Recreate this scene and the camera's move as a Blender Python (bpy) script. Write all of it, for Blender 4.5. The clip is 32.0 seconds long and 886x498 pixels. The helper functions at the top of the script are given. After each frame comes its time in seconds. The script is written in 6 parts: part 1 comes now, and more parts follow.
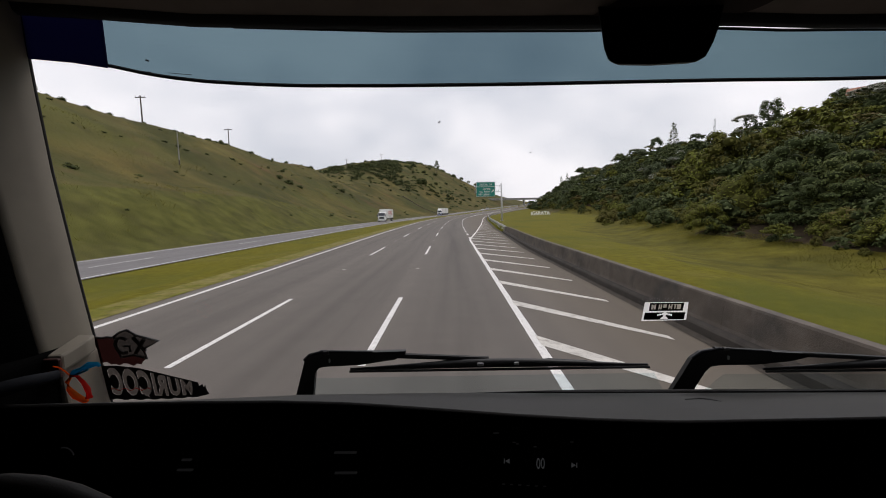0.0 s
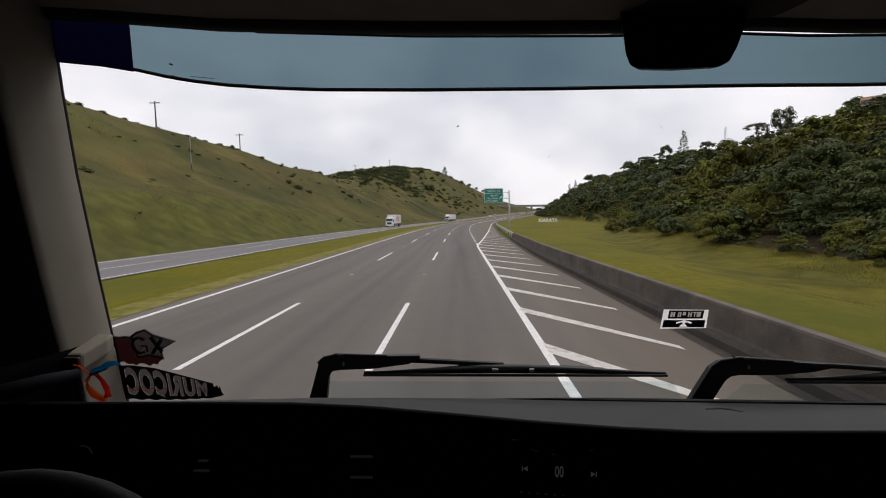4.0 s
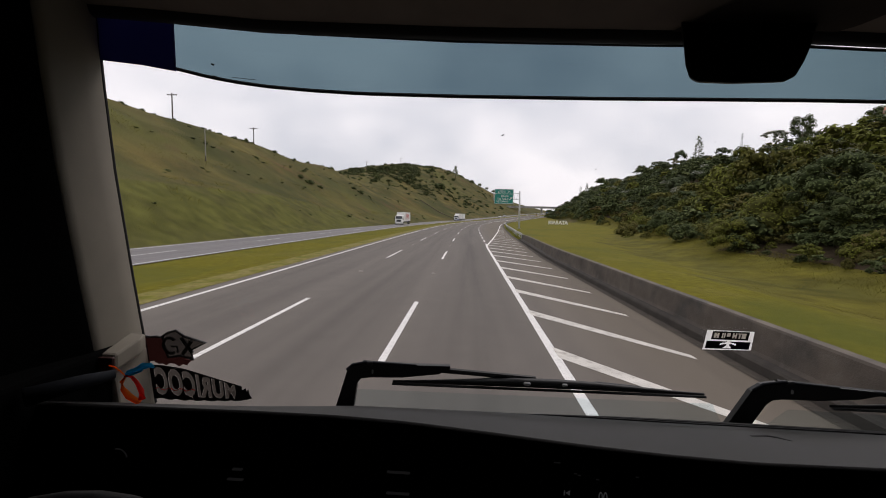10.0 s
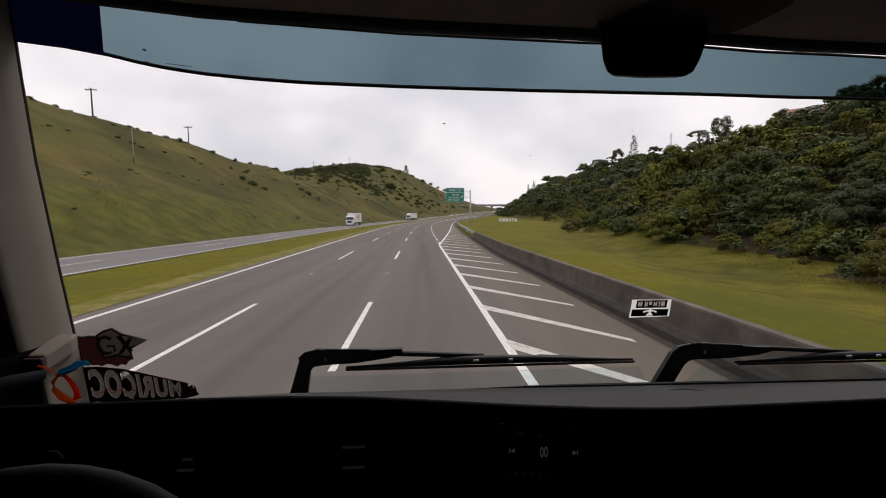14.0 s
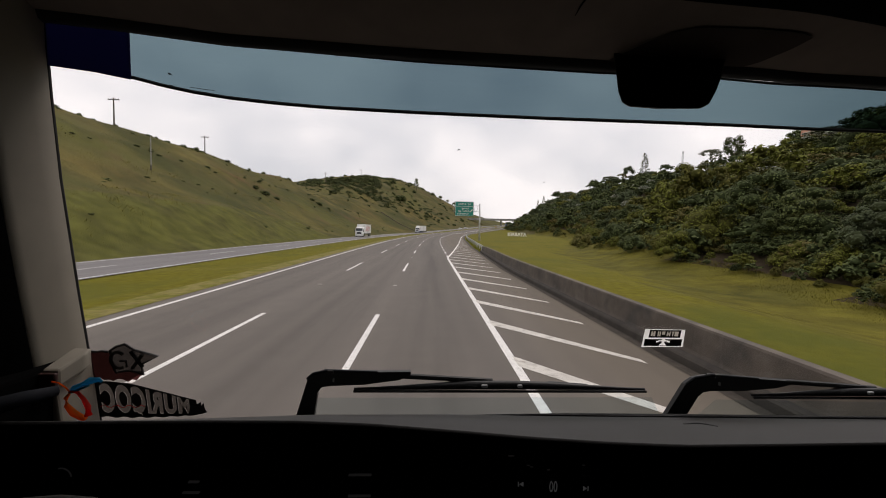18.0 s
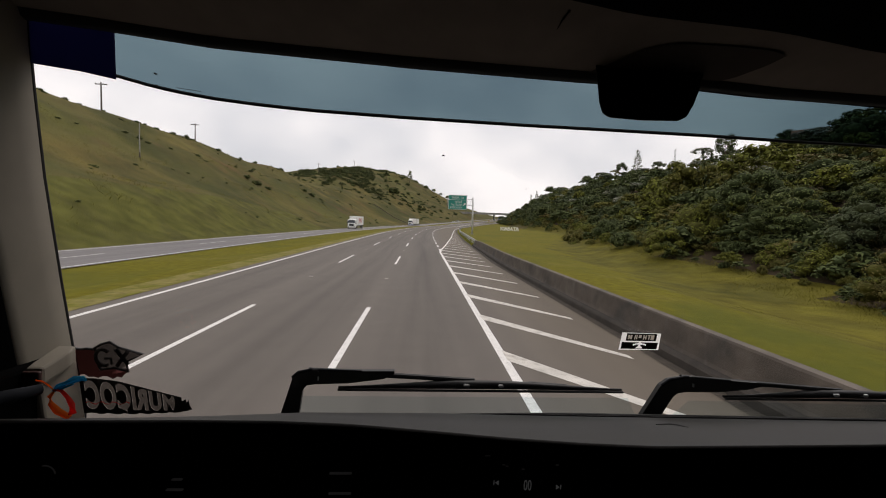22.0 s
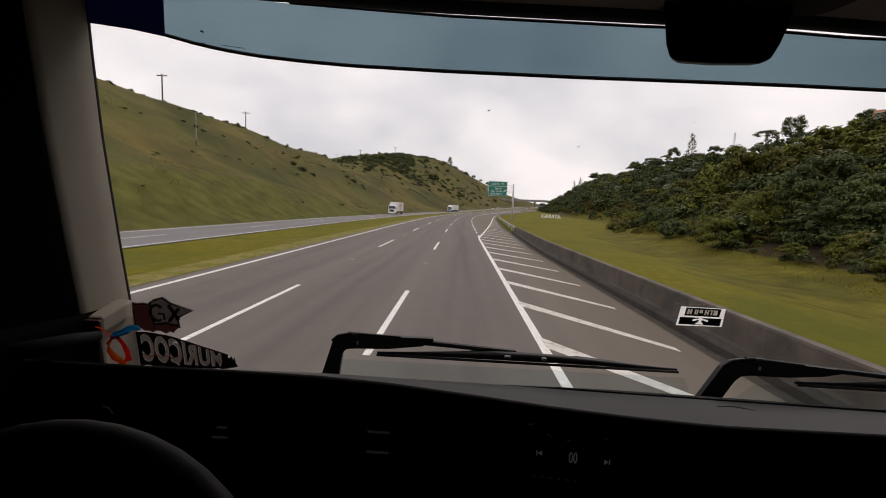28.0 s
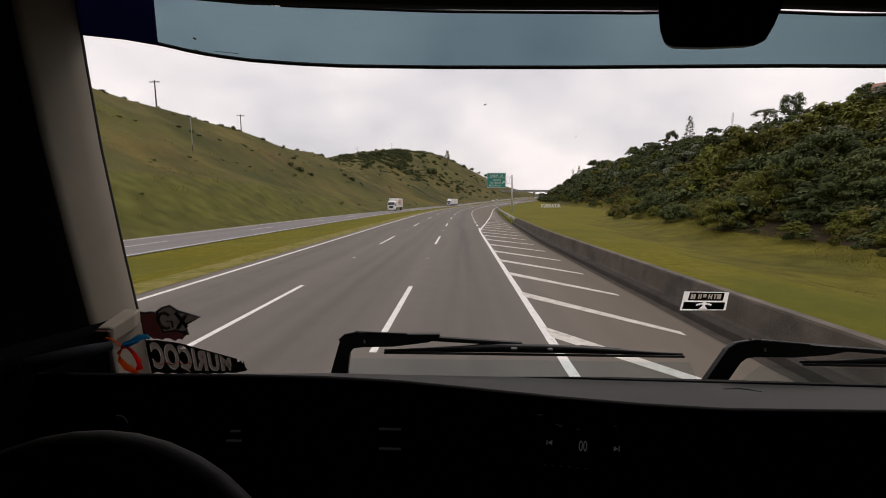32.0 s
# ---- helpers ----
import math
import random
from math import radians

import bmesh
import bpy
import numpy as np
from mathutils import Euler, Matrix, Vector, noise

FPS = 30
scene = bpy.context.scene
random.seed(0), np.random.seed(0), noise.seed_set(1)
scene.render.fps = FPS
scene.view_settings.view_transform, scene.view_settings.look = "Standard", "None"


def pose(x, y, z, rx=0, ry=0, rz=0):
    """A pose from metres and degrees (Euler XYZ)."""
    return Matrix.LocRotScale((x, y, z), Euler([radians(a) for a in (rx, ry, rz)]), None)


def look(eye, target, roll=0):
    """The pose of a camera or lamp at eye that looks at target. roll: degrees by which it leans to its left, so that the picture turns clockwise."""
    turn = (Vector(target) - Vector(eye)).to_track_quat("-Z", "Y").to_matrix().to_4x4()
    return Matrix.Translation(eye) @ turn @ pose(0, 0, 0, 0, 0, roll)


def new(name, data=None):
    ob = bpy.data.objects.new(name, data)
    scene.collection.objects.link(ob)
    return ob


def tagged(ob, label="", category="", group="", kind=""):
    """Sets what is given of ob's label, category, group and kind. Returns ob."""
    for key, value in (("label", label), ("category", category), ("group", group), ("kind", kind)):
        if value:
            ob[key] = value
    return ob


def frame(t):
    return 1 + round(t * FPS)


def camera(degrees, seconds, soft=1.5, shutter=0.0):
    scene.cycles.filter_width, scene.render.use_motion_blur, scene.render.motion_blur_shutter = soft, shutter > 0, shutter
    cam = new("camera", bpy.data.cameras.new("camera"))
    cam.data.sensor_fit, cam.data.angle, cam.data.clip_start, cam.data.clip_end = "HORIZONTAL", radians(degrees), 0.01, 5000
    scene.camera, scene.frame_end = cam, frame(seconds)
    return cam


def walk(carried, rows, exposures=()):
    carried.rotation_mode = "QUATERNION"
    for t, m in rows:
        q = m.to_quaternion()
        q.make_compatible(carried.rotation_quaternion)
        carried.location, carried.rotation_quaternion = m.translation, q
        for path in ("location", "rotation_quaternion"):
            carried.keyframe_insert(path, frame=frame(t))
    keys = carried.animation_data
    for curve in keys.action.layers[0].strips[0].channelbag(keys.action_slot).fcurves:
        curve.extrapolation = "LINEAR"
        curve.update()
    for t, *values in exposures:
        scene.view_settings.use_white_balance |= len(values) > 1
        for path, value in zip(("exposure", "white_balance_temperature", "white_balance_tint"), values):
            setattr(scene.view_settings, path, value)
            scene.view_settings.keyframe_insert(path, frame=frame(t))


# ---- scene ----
cam = camera(96.4, 32.0, soft=1.0)
# where the lorry stands on the highway
CAB_X, CAB_Y = -0.3, -40.0
# seconds, x, y, z, yaw, pitch, roll of the camera held inside the cab
PATH = [
    (0.0, 0.0717, -0.0081, 2.7315, 1.23, -5.51, -1.11),
    (0.5, 0.0779, 0.0176, 2.7253, 1.70, -9.59, -1.25),
    (1.0, 0.0617, -0.0193, 2.7315, -0.14, -5.85, 0.19),
    (1.5, 0.0536, -0.0082, 2.7281, -1.02, -6.59, -0.51),
    (2.0, 0.0592, 0.0042, 2.7161, 0.01, -5.74, -2.39),
    (2.5, 0.0568, 0.0116, 2.7267, 1.70, -6.00, -2.73),
    (3.0, 0.0519, -0.0094, 2.7493, 2.66, -3.87, -1.44),
    (3.5, 0.0483, -0.0100, 2.7310, 2.06, -4.12, -0.72),
    (5.5, 0.0497, 0.0128, 2.7230, 3.29, -5.87, -0.18),
    (6.0, 0.0839, 0.0103, 2.7220, 3.01, -4.72, -5.57),
    (6.5, 0.0386, -0.0027, 2.7463, 2.90, -4.36, -1.28),
    (7.0, 0.0243, 0.0002, 2.7813, 2.62, -5.75, -1.04),
    (7.5, -0.0105, 0.0058, 2.7484, 3.22, -5.31, -1.10),
    (8.0, -0.0026, -0.0083, 2.7618, 1.92, -4.33, -1.39),
    (8.5, -0.0340, 0.0037, 2.7488, 2.81, -5.93, 0.64),
    (9.0, -0.0132, 0.0186, 2.7314, 3.54, -5.16, -0.64),
    (9.5, -0.0291, 0.0217, 2.7263, 3.61, -5.23, 0.65),
    (10.0, -0.0237, 0.0135, 2.7512, 3.44, -4.79, 1.21),
    (10.5, -0.0211, 0.0140, 2.7504, 2.21, -5.93, 1.72),
    (11.0, -0.0364, 0.0142, 2.7218, 1.34, -5.55, 0.07),
    (11.5, -0.0238, 0.0096, 2.7279, 0.63, -6.19, 0.36),
    (12.0, -0.0208, -0.0076, 2.7203, -1.57, -5.10, -0.24),
    (12.5, 0.0264, -0.0056, 2.7212, -1.56, -7.49, -2.06),
    (13.0, 0.0105, -0.0391, 2.7496, -1.58, -3.55, -0.41),
    (13.5, 0.0056, -0.0200, 2.7341, -2.25, -6.00, -0.44),
    (14.0, -0.0093, -0.0309, 2.7175, -3.35, -4.81, -0.12),
    (14.5, 0.0060, -0.0271, 2.7383, -2.46, -4.59, -1.25),
    (16.5, -0.0107, -0.0049, 2.7425, 0.62, -4.91, 0.42),
    (17.0, -0.0212, -0.0301, 2.7350, -2.15, -3.27, 1.08),
    (17.5, -0.0160, 0.0011, 2.7351, 1.02, -5.07, 1.35),
    (18.0, -0.0175, -0.0296, 2.7450, -2.12, -2.93, 1.18),
    (18.5, -0.0056, -0.0174, 2.7322, -1.02, -4.23, -0.26),
    (19.0, -0.0227, 0.0167, 2.7086, 1.14, -5.80, 0.33),
    (19.5, -0.0153, -0.0074, 2.7352, 0.43, -4.15, -1.18),
    (20.0, -0.0269, 0.0128, 2.7230, 0.45, -4.37, -0.18),
    (20.5, -0.0484, -0.0083, 2.7105, 1.95, -4.58, 0.64),
    (21.0, -0.0391, -0.0040, 2.7280, -2.57, -5.93, 2.89),
    (21.5, -0.0263, 0.0072, 2.7209, -3.27, -9.30, 1.51),
    (22.0, 0.0028, -0.0476, 2.7725, -3.22, -3.88, 2.13),
    (22.5, 0.0043, -0.0253, 2.7397, -5.06, -6.28, 1.59),
    (23.0, -0.0117, -0.0172, 2.7310, -2.62, -5.74, 4.56),
    (23.5, 0.0152, -0.0014, 2.7150, -5.00, -6.95, 1.87),
    (24.0, -0.0044, 0.0019, 2.7357, -2.79, -6.09, 3.84),
    (24.5, -0.0032, -0.0071, 2.7248, -2.26, -6.05, 4.47),
    (25.0, -0.0087, -0.0095, 2.7224, -1.44, -5.47, 3.83),
    (25.5, -0.0043, -0.0077, 2.7287, -2.44, -5.75, 2.88),
    (27.5, -0.0036, 0.0027, 2.7002, 0.90, -6.10, 2.29),
    (28.0, -0.0027, -0.0105, 2.7104, 2.30, -6.03, 2.66),
    (28.5, 0.0056, -0.0254, 2.7161, 1.04, -4.70, 3.61),
    (29.0, 0.0005, -0.0200, 2.7087, -0.15, -5.65, 4.91),
    (29.5, 0.0025, -0.0308, 2.7133, -0.73, -5.01, 3.87),
    (30.0, -0.0016, -0.0133, 2.7051, 1.20, -5.94, 2.38),
    (30.5, -0.0005, -0.0363, 2.7116, 1.83, -4.42, 3.27),
    (31.0, -0.0205, -0.0364, 2.7084, 2.56, -5.17, 5.09),
    (31.5, -0.0235, -0.0379, 2.7073, 3.69, -5.12, 3.44),
    (32.0, -0.0050, -0.0149, 2.7156, 2.47, -6.87, 0.09),
]
walk(cam, [(t, pose(CAB_X + x, CAB_Y + y, z, 90 + pt, 0, yw) @ pose(0, 0, 0, 0, 0, rl)) for t, x, y, z, yw, pt, rl in PATH],
     exposures=[(0.0, -0.03, 6370, 16), (7.0, -0.03, 6430, 17), (12.0, -0.02, 6520, 18), (17.0, -0.01, 6710, 17.5), (19.0, 0.02, 6710, 16.5), (24.0, 0.02, 6700, 16), (27.0, -0.04, 6760, 18), (32.0, -0.06, 6820, 19)])

# ---- daylight: a bright overcast sky and a weak, wide sun behind it ----
SUN_EL, SUN_AZ = radians(58), radians(20)
world = bpy.data.worlds.new("overcast")
scene.world = world
world.use_nodes = True
wn, wl = world.node_tree.nodes, world.node_tree.links
wn.clear()
w_out = wn.new("ShaderNodeOutputWorld")
w_bg = wn.new("ShaderNodeBackground")
w_sky = wn.new("ShaderNodeTexSky")
w_sky.sky_type = "NISHITA"
w_sky.sun_disc = False
w_sky.sun_elevation, w_sky.sun_rotation = SUN_EL, SUN_AZ
w_sky.air_density, w_sky.dust_density = 1.5, 4.0
w_co = wn.new("ShaderNodeTexCoord")
w_map = wn.new("ShaderNodeMapping")
w_map.inputs["Scale"].default_value = (1.0, 1.0, 1.7)
w_map.inputs["Location"].default_value = (0.35, 0.2, 0.1)
w_noise = wn.new("ShaderNodeTexNoise")
w_noise.inputs["Scale"].default_value = 2.3
w_noise.inputs["Detail"].default_value = 5.0
w_noise.inputs["Roughness"].default_value = 0.48
w_ramp = wn.new("ShaderNodeValToRGB")
w_ramp.color_ramp.elements[0].position, w_ramp.color_ramp.elements[1].position = 0.36, 0.60
w_ramp.color_ramp.elements[0].color = (0.68, 0.71, 0.75, 1)
w_ramp.color_ramp.elements[1].color = (1.02, 1.01, 1.005, 1)
w_scale = wn.new("ShaderNodeVectorMath")
w_scale.operation = "SCALE"
w_scale.inputs["Scale"].default_value = 0.07
w_mix = wn.new("ShaderNodeMix")
w_mix.data_type = "RGBA"
w_mix.inputs["Factor"].default_value = 0.93
wl.new(w_co.outputs["Generated"], w_map.inputs["Vector"])
wl.new(w_map.outputs["Vector"], w_noise.inputs["Vector"])
wl.new(w_noise.outputs["Fac"], w_ramp.inputs["Fac"])
wl.new(w_sky.outputs["Color"], w_scale.inputs[0])
wl.new(w_scale.outputs["Vector"], w_mix.inputs["A"])
wl.new(w_ramp.outputs["Color"], w_mix.inputs["B"])
wl.new(w_mix.outputs["Result"], w_bg.inputs["Color"])
w_bg.inputs["Strength"].default_value = 1.04
wl.new(w_bg.outputs["Background"], w_out.inputs["Surface"])
sun_data = bpy.data.lights.new("sun", "SUN")
sun_data.energy, sun_data.angle, sun_data.color = 0.9, radians(25), (1.0, 0.95, 0.88)
sun = new("sun", sun_data)
sun.matrix_world = look((0, 0, 60), (-20 * math.sin(SUN_AZ) - 8, -20 * math.cos(SUN_AZ), 60 - 34))


# ---- materials ----
def material(name, color, rough=0.6, metal=0.0, vary=0.15, scale=8.0, detail=4.0, bump=0.0, bump_scale=60.0, second=None,
             second_scale=1.0, second_at=(0.45, 0.65), island=0.0, random_ob=0.0, spec=0.5, coat=0.0, emit=None, emit_power=0.0):
    """A principled surface: grain of the base colour, an optional second colour in patches, fine relief."""
    m = bpy.data.materials.new(name)
    m.use_nodes = True
    nd, ln = m.node_tree.nodes, m.node_tree.links
    bs = nd["Principled BSDF"]
    bs.inputs["Roughness"].default_value = rough
    bs.inputs["Metallic"].default_value = metal
    bs.inputs["Specular IOR Level"].default_value = spec
    bs.inputs["Coat Weight"].default_value = coat
    co = nd.new("ShaderNodeTexCoord")
    n1 = nd.new("ShaderNodeTexNoise")
    n1.inputs["Scale"].default_value, n1.inputs["Detail"].default_value = scale, detail
    ln.new(co.outputs["Object"], n1.inputs["Vector"])
    r1 = nd.new("ShaderNodeMapRange")
    r1.inputs["From Min"].default_value, r1.inputs["From Max"].default_value = 0.3, 0.7
    r1.inputs["To Min"].default_value, r1.inputs["To Max"].default_value = 1 - vary, 1 + vary
    ln.new(n1.outputs["Fac"], r1.inputs["Value"])
    hsv = nd.new("ShaderNodeHueSaturation")
    ln.new(r1.outputs["Result"], hsv.inputs["Value"])
    if second:
        n2 = nd.new("ShaderNodeTexNoise")
        n2.inputs["Scale"].default_value, n2.inputs["Detail"].default_value = second_scale, 5.0
        ln.new(co.outputs["Object"], n2.inputs["Vector"])
        r2 = nd.new("ShaderNodeMapRange")
        r2.inputs["From Min"].default_value, r2.inputs["From Max"].default_value = second_at
        ln.new(n2.outputs["Fac"], r2.inputs["Value"])
        mx = nd.new("ShaderNodeMix")
        mx.data_type = "RGBA"
        mx.inputs["A"].default_value, mx.inputs["B"].default_value = (*color, 1), (*second, 1)
        ln.new(r2.outputs["Result"], mx.inputs["Factor"])
        ln.new(mx.outputs["Result"], hsv.inputs["Color"])
    else:
        hsv.inputs["Color"].default_value = (*color, 1)
    last = hsv.outputs["Color"]
    for source, amount in (("island", island), ("object", random_ob)):
        if amount:
            if source == "island":
                rd = nd.new("ShaderNodeNewGeometry").outputs["Random Per Island"]
            else:
                rd = nd.new("ShaderNodeObjectInfo").outputs["Random"]
            r3 = nd.new("ShaderNodeMapRange")
            r3.inputs["To Min"].default_value, r3.inputs["To Max"].default_value = 1 - amount, 1 + amount
            ln.new(rd, r3.inputs["Value"])
            h3 = nd.new("ShaderNodeHueSaturation")
            ln.new(r3.outputs["Result"], h3.inputs["Value"])
            ln.new(last, h3.inputs["Color"])
            last = h3.outputs["Color"]
    ln.new(last, bs.inputs["Base Color"])
    if bump:
        n4 = nd.new("ShaderNodeTexNoise")
        n4.inputs["Scale"].default_value, n4.inputs["Detail"].default_value = bump_scale, 3.0
        ln.new(co.outputs["Object"], n4.inputs["Vector"])
        bp = nd.new("ShaderNodeBump")
        bp.inputs["Strength"].default_value, bp.inputs["Distance"].default_value = bump, 0.5 / bump_scale
        ln.new(n4.outputs["Fac"], bp.inputs["Height"])
        ln.new(bp.outputs["Normal"], bs.inputs["Normal"])
    if emit:
        bs.inputs["Emission Color"].default_value = (*emit, 1)
        bs.inputs["Emission Strength"].default_value = emit_power
    return m


def clear_pane(name, tint, gloss=0.05):
    """A thin pane: tinted see-through with a weak mirror sheen."""
    m = bpy.data.materials.new(name)
    m.use_nodes = True
    nd, ln = m.node_tree.nodes, m.node_tree.links
    nd.clear()
    out = nd.new("ShaderNodeOutputMaterial")
    tr = nd.new("ShaderNodeBsdfTransparent")
    tr.inputs["Color"].default_value = (*tint, 1)
    gl = nd.new("ShaderNodeBsdfGlossy")
    gl.inputs["Roughness"].default_value = 0.03
    mx = nd.new("ShaderNodeMixShader")
    mx.inputs["Fac"].default_value = gloss
    ln.new(tr.outputs["BSDF"], mx.inputs[1])
    ln.new(gl.outputs["BSDF"], mx.inputs[2])
    ln.new(mx.outputs["Shader"], out.inputs["Surface"])
    return m


def asphalt_surface(name, color, tracks, shoulder=None):
    """Worn asphalt: aggregate, stains, and bands polished by tyres along the lanes (tracks: offsets in metres)."""
    m = material(name, color, rough=0.82, vary=0.05, scale=1.2, detail=6.0, bump=0.35, bump_scale=90.0, spec=0.35)
    nd, ln = m.node_tree.nodes, m.node_tree.links
    bs = nd["Principled BSDF"]
    base = bs.inputs["Base Color"].links[0].from_socket
    uv = nd.new("ShaderNodeUVMap")
    uv.uv_map = "lane"
    sp = nd.new("ShaderNodeSeparateXYZ")
    ln.new(uv.outputs["UV"], sp.inputs["Vector"])
    wob = nd.new("ShaderNodeTexNoise")
    wob.inputs["Scale"].default_value, wob.inputs["Detail"].default_value = 1.0, 4.0
    along = nd.new("ShaderNodeMapping")
    along.inputs["Scale"].default_value = (1.3, 0.045, 1.0)
    ln.new(uv.outputs["UV"], along.inputs["Vector"])
    ln.new(along.outputs["Vector"], wob.inputs["Vector"])
    total = None
    for at, width, depth in tracks:
        sb = nd.new("ShaderNodeMath")
        sb.operation = "SUBTRACT"
        ln.new(sp.outputs["X"], sb.inputs[0])
        sb.inputs[1].default_value = at
        ab = nd.new("ShaderNodeMath")
        ab.operation = "ABSOLUTE"
        ln.new(sb.outputs[0], ab.inputs[0])
        rg = nd.new("ShaderNodeMapRange")
        rg.interpolation_type = "SMOOTHSTEP"
        rg.inputs["From Min"].default_value, rg.inputs["From Max"].default_value = 0.0, width
        rg.inputs["To Min"].default_value, rg.inputs["To Max"].default_value = depth, 0.0
        ln.new(ab.outputs[0], rg.inputs["Value"])
        if total is None:
            total = rg.outputs["Result"]
        else:
            ad = nd.new("ShaderNodeMath")
            ln.new(total, ad.inputs[0])
            ln.new(rg.outputs["Result"], ad.inputs[1])
            total = ad.outputs[0]
    wm = nd.new("ShaderNodeMath")
    wm.operation = "MULTIPLY"
    ln.new(total, wm.inputs[0])
    wr = nd.new("ShaderNodeMapRange")
    wr.inputs["From Min"].default_value, wr.inputs["From Max"].default_value = 0.3, 0.7
    wr.inputs["To Min"].default_value, wr.inputs["To Max"].default_value = 0.6, 1.4
    ln.new(wob.outputs["Fac"], wr.inputs["Value"])
    ln.new(wr.outputs["Result"], wm.inputs[1])
    inv = nd.new("ShaderNodeMath")
    inv.operation = "SUBTRACT"
    inv.inputs[0].default_value = 1.0
    ln.new(wm.outputs[0], inv.inputs[1])
    grain = nd.new("ShaderNodeTexNoise")
    grain.inputs["Scale"].default_value, grain.inputs["Detail"].default_value = 45.0, 2.0
    gco = nd.new("ShaderNodeTexCoord")
    ln.new(gco.outputs["Object"], grain.inputs["Vector"])
    gr = nd.new("ShaderNodeMapRange")
    gr.inputs["From Min"].default_value, gr.inputs["From Max"].default_value = 0.3, 0.7
    gr.inputs["To Min"].default_value, gr.inputs["To Max"].default_value = 0.86, 1.14
    ln.new(grain.outputs["Fac"], gr.inputs["Value"])
    m2 = nd.new("ShaderNodeMath")
    m2.operation = "MULTIPLY"
    st = nd.new("ShaderNodeMapRange")
    st.inputs["From Min"].default_value, st.inputs["From Max"].default_value = 0.3, 0.7
    st.inputs["To Min"].default_value, st.inputs["To Max"].default_value = 1.10, 0.90
    ln.new(wob.outputs["Fac"], st.inputs["Value"])
    m3 = nd.new("ShaderNodeMath")
    m3.operation = "MULTIPLY"
    ln.new(inv.outputs[0], m3.inputs[0])
    ln.new(st.outputs["Result"], m3.inputs[1])
    ln.new(m3.outputs[0], m2.inputs[0])
    ln.new(gr.outputs["Result"], m2.inputs[1])
    h = nd.new("ShaderNodeHueSaturation")
    if shoulder:
        sh = nd.new("ShaderNodeMapRange")
        sh.inputs["From Min"].default_value, sh.inputs["From Max"].default_value = 1.2, 3.6
        sh.inputs["To Max"].default_value = 0.8
        ln.new(sp.outputs["X"], sh.inputs["Value"])
        mb = nd.new("ShaderNodeMix")
        mb.data_type = "RGBA"
        mb.inputs["B"].default_value = (*shoulder, 1)
        ln.new(sh.outputs["Result"], mb.inputs["Factor"])
        ln.new(base, mb.inputs["A"])
        base = mb.outputs["Result"]
    ln.new(base, h.inputs["Color"])
    ln.new(m2.outputs[0], h.inputs["Value"])
    ln.new(h.outputs["Color"], bs.inputs["Base Color"])
    return m


TRACKS = [(a + d, 0.75, 0.10) for a in (-7.3, -3.65, -0.1) for d in (-0.95, 0.95)] + [(-0.1, 0.95, 0.26), (-3.65, 0.8, 0.14), (-7.3, 0.7, 0.10)]
M_ASPHALT = asphalt_surface("asphalt", (0.130, 0.113, 0.098), TRACKS, (0.122, 0.098, 0.072))
M_ASPHALT_FAR = asphalt_surface("asphalt_opposite", (0.175, 0.165, 0.165), [(-22.0, 1.2, 0.08), (-25.8, 1.2, 0.10)])
M_PAINT = material("road_paint", (0.72, 0.70, 0.67), rough=0.65, vary=0.10, scale=6.0, second=(0.46, 0.44, 0.42), second_scale=9.0, second_at=(0.56, 0.74))
M_PAINT_WORN = material("worn_road_paint", (0.56, 0.53, 0.48), rough=0.7, vary=0.12, scale=3.0, second=(0.34, 0.31, 0.27), second_scale=5.0, second_at=(0.52, 0.72))
M_GROUND = material("hill_grass", (0.100, 0.089, 0.030), rough=0.95, vary=0.26, scale=0.10, detail=10.0, bump=0.9, bump_scale=2.0,
                    second=(0.140, 0.108, 0.034), second_scale=0.035, second_at=(0.48, 0.66), spec=0.1)


def add_patches(m, color, scale, lo, hi, seed):
    """Mixes a further colour into a material in soft patches."""
    nd, ln = m.node_tree.nodes, m.node_tree.links
    bs = nd["Principled BSDF"]
    base = bs.inputs["Base Color"].links[0].from_socket
    co = nd.new("ShaderNodeTexCoord")
    mp = nd.new("ShaderNodeMapping")
    mp.inputs["Location"].default_value = (seed * 13.7, seed * 7.1, seed * 3.3)
    n = nd.new("ShaderNodeTexNoise")
    n.inputs["Scale"].default_value, n.inputs["Detail"].default_value, n.inputs["Roughness"].default_value = scale, 8.0, 0.6
    rg = nd.new("ShaderNodeMapRange")
    rg.inputs["From Min"].default_value, rg.inputs["From Max"].default_value = lo, hi
    rg.inputs["To Max"].default_value = 0.85
    mx = nd.new("ShaderNodeMix")
    mx.data_type = "RGBA"
    mx.inputs["B"].default_value = (*color, 1)
    ln.new(co.outputs["Object"], mp.inputs["Vector"])
    ln.new(mp.outputs["Vector"], n.inputs["Vector"])
    ln.new(n.outputs["Fac"], rg.inputs["Value"])
    ln.new(rg.outputs["Result"], mx.inputs["Factor"])
    ln.new(base, mx.inputs["A"])
    ln.new(mx.outputs["Result"], bs.inputs["Base Color"])


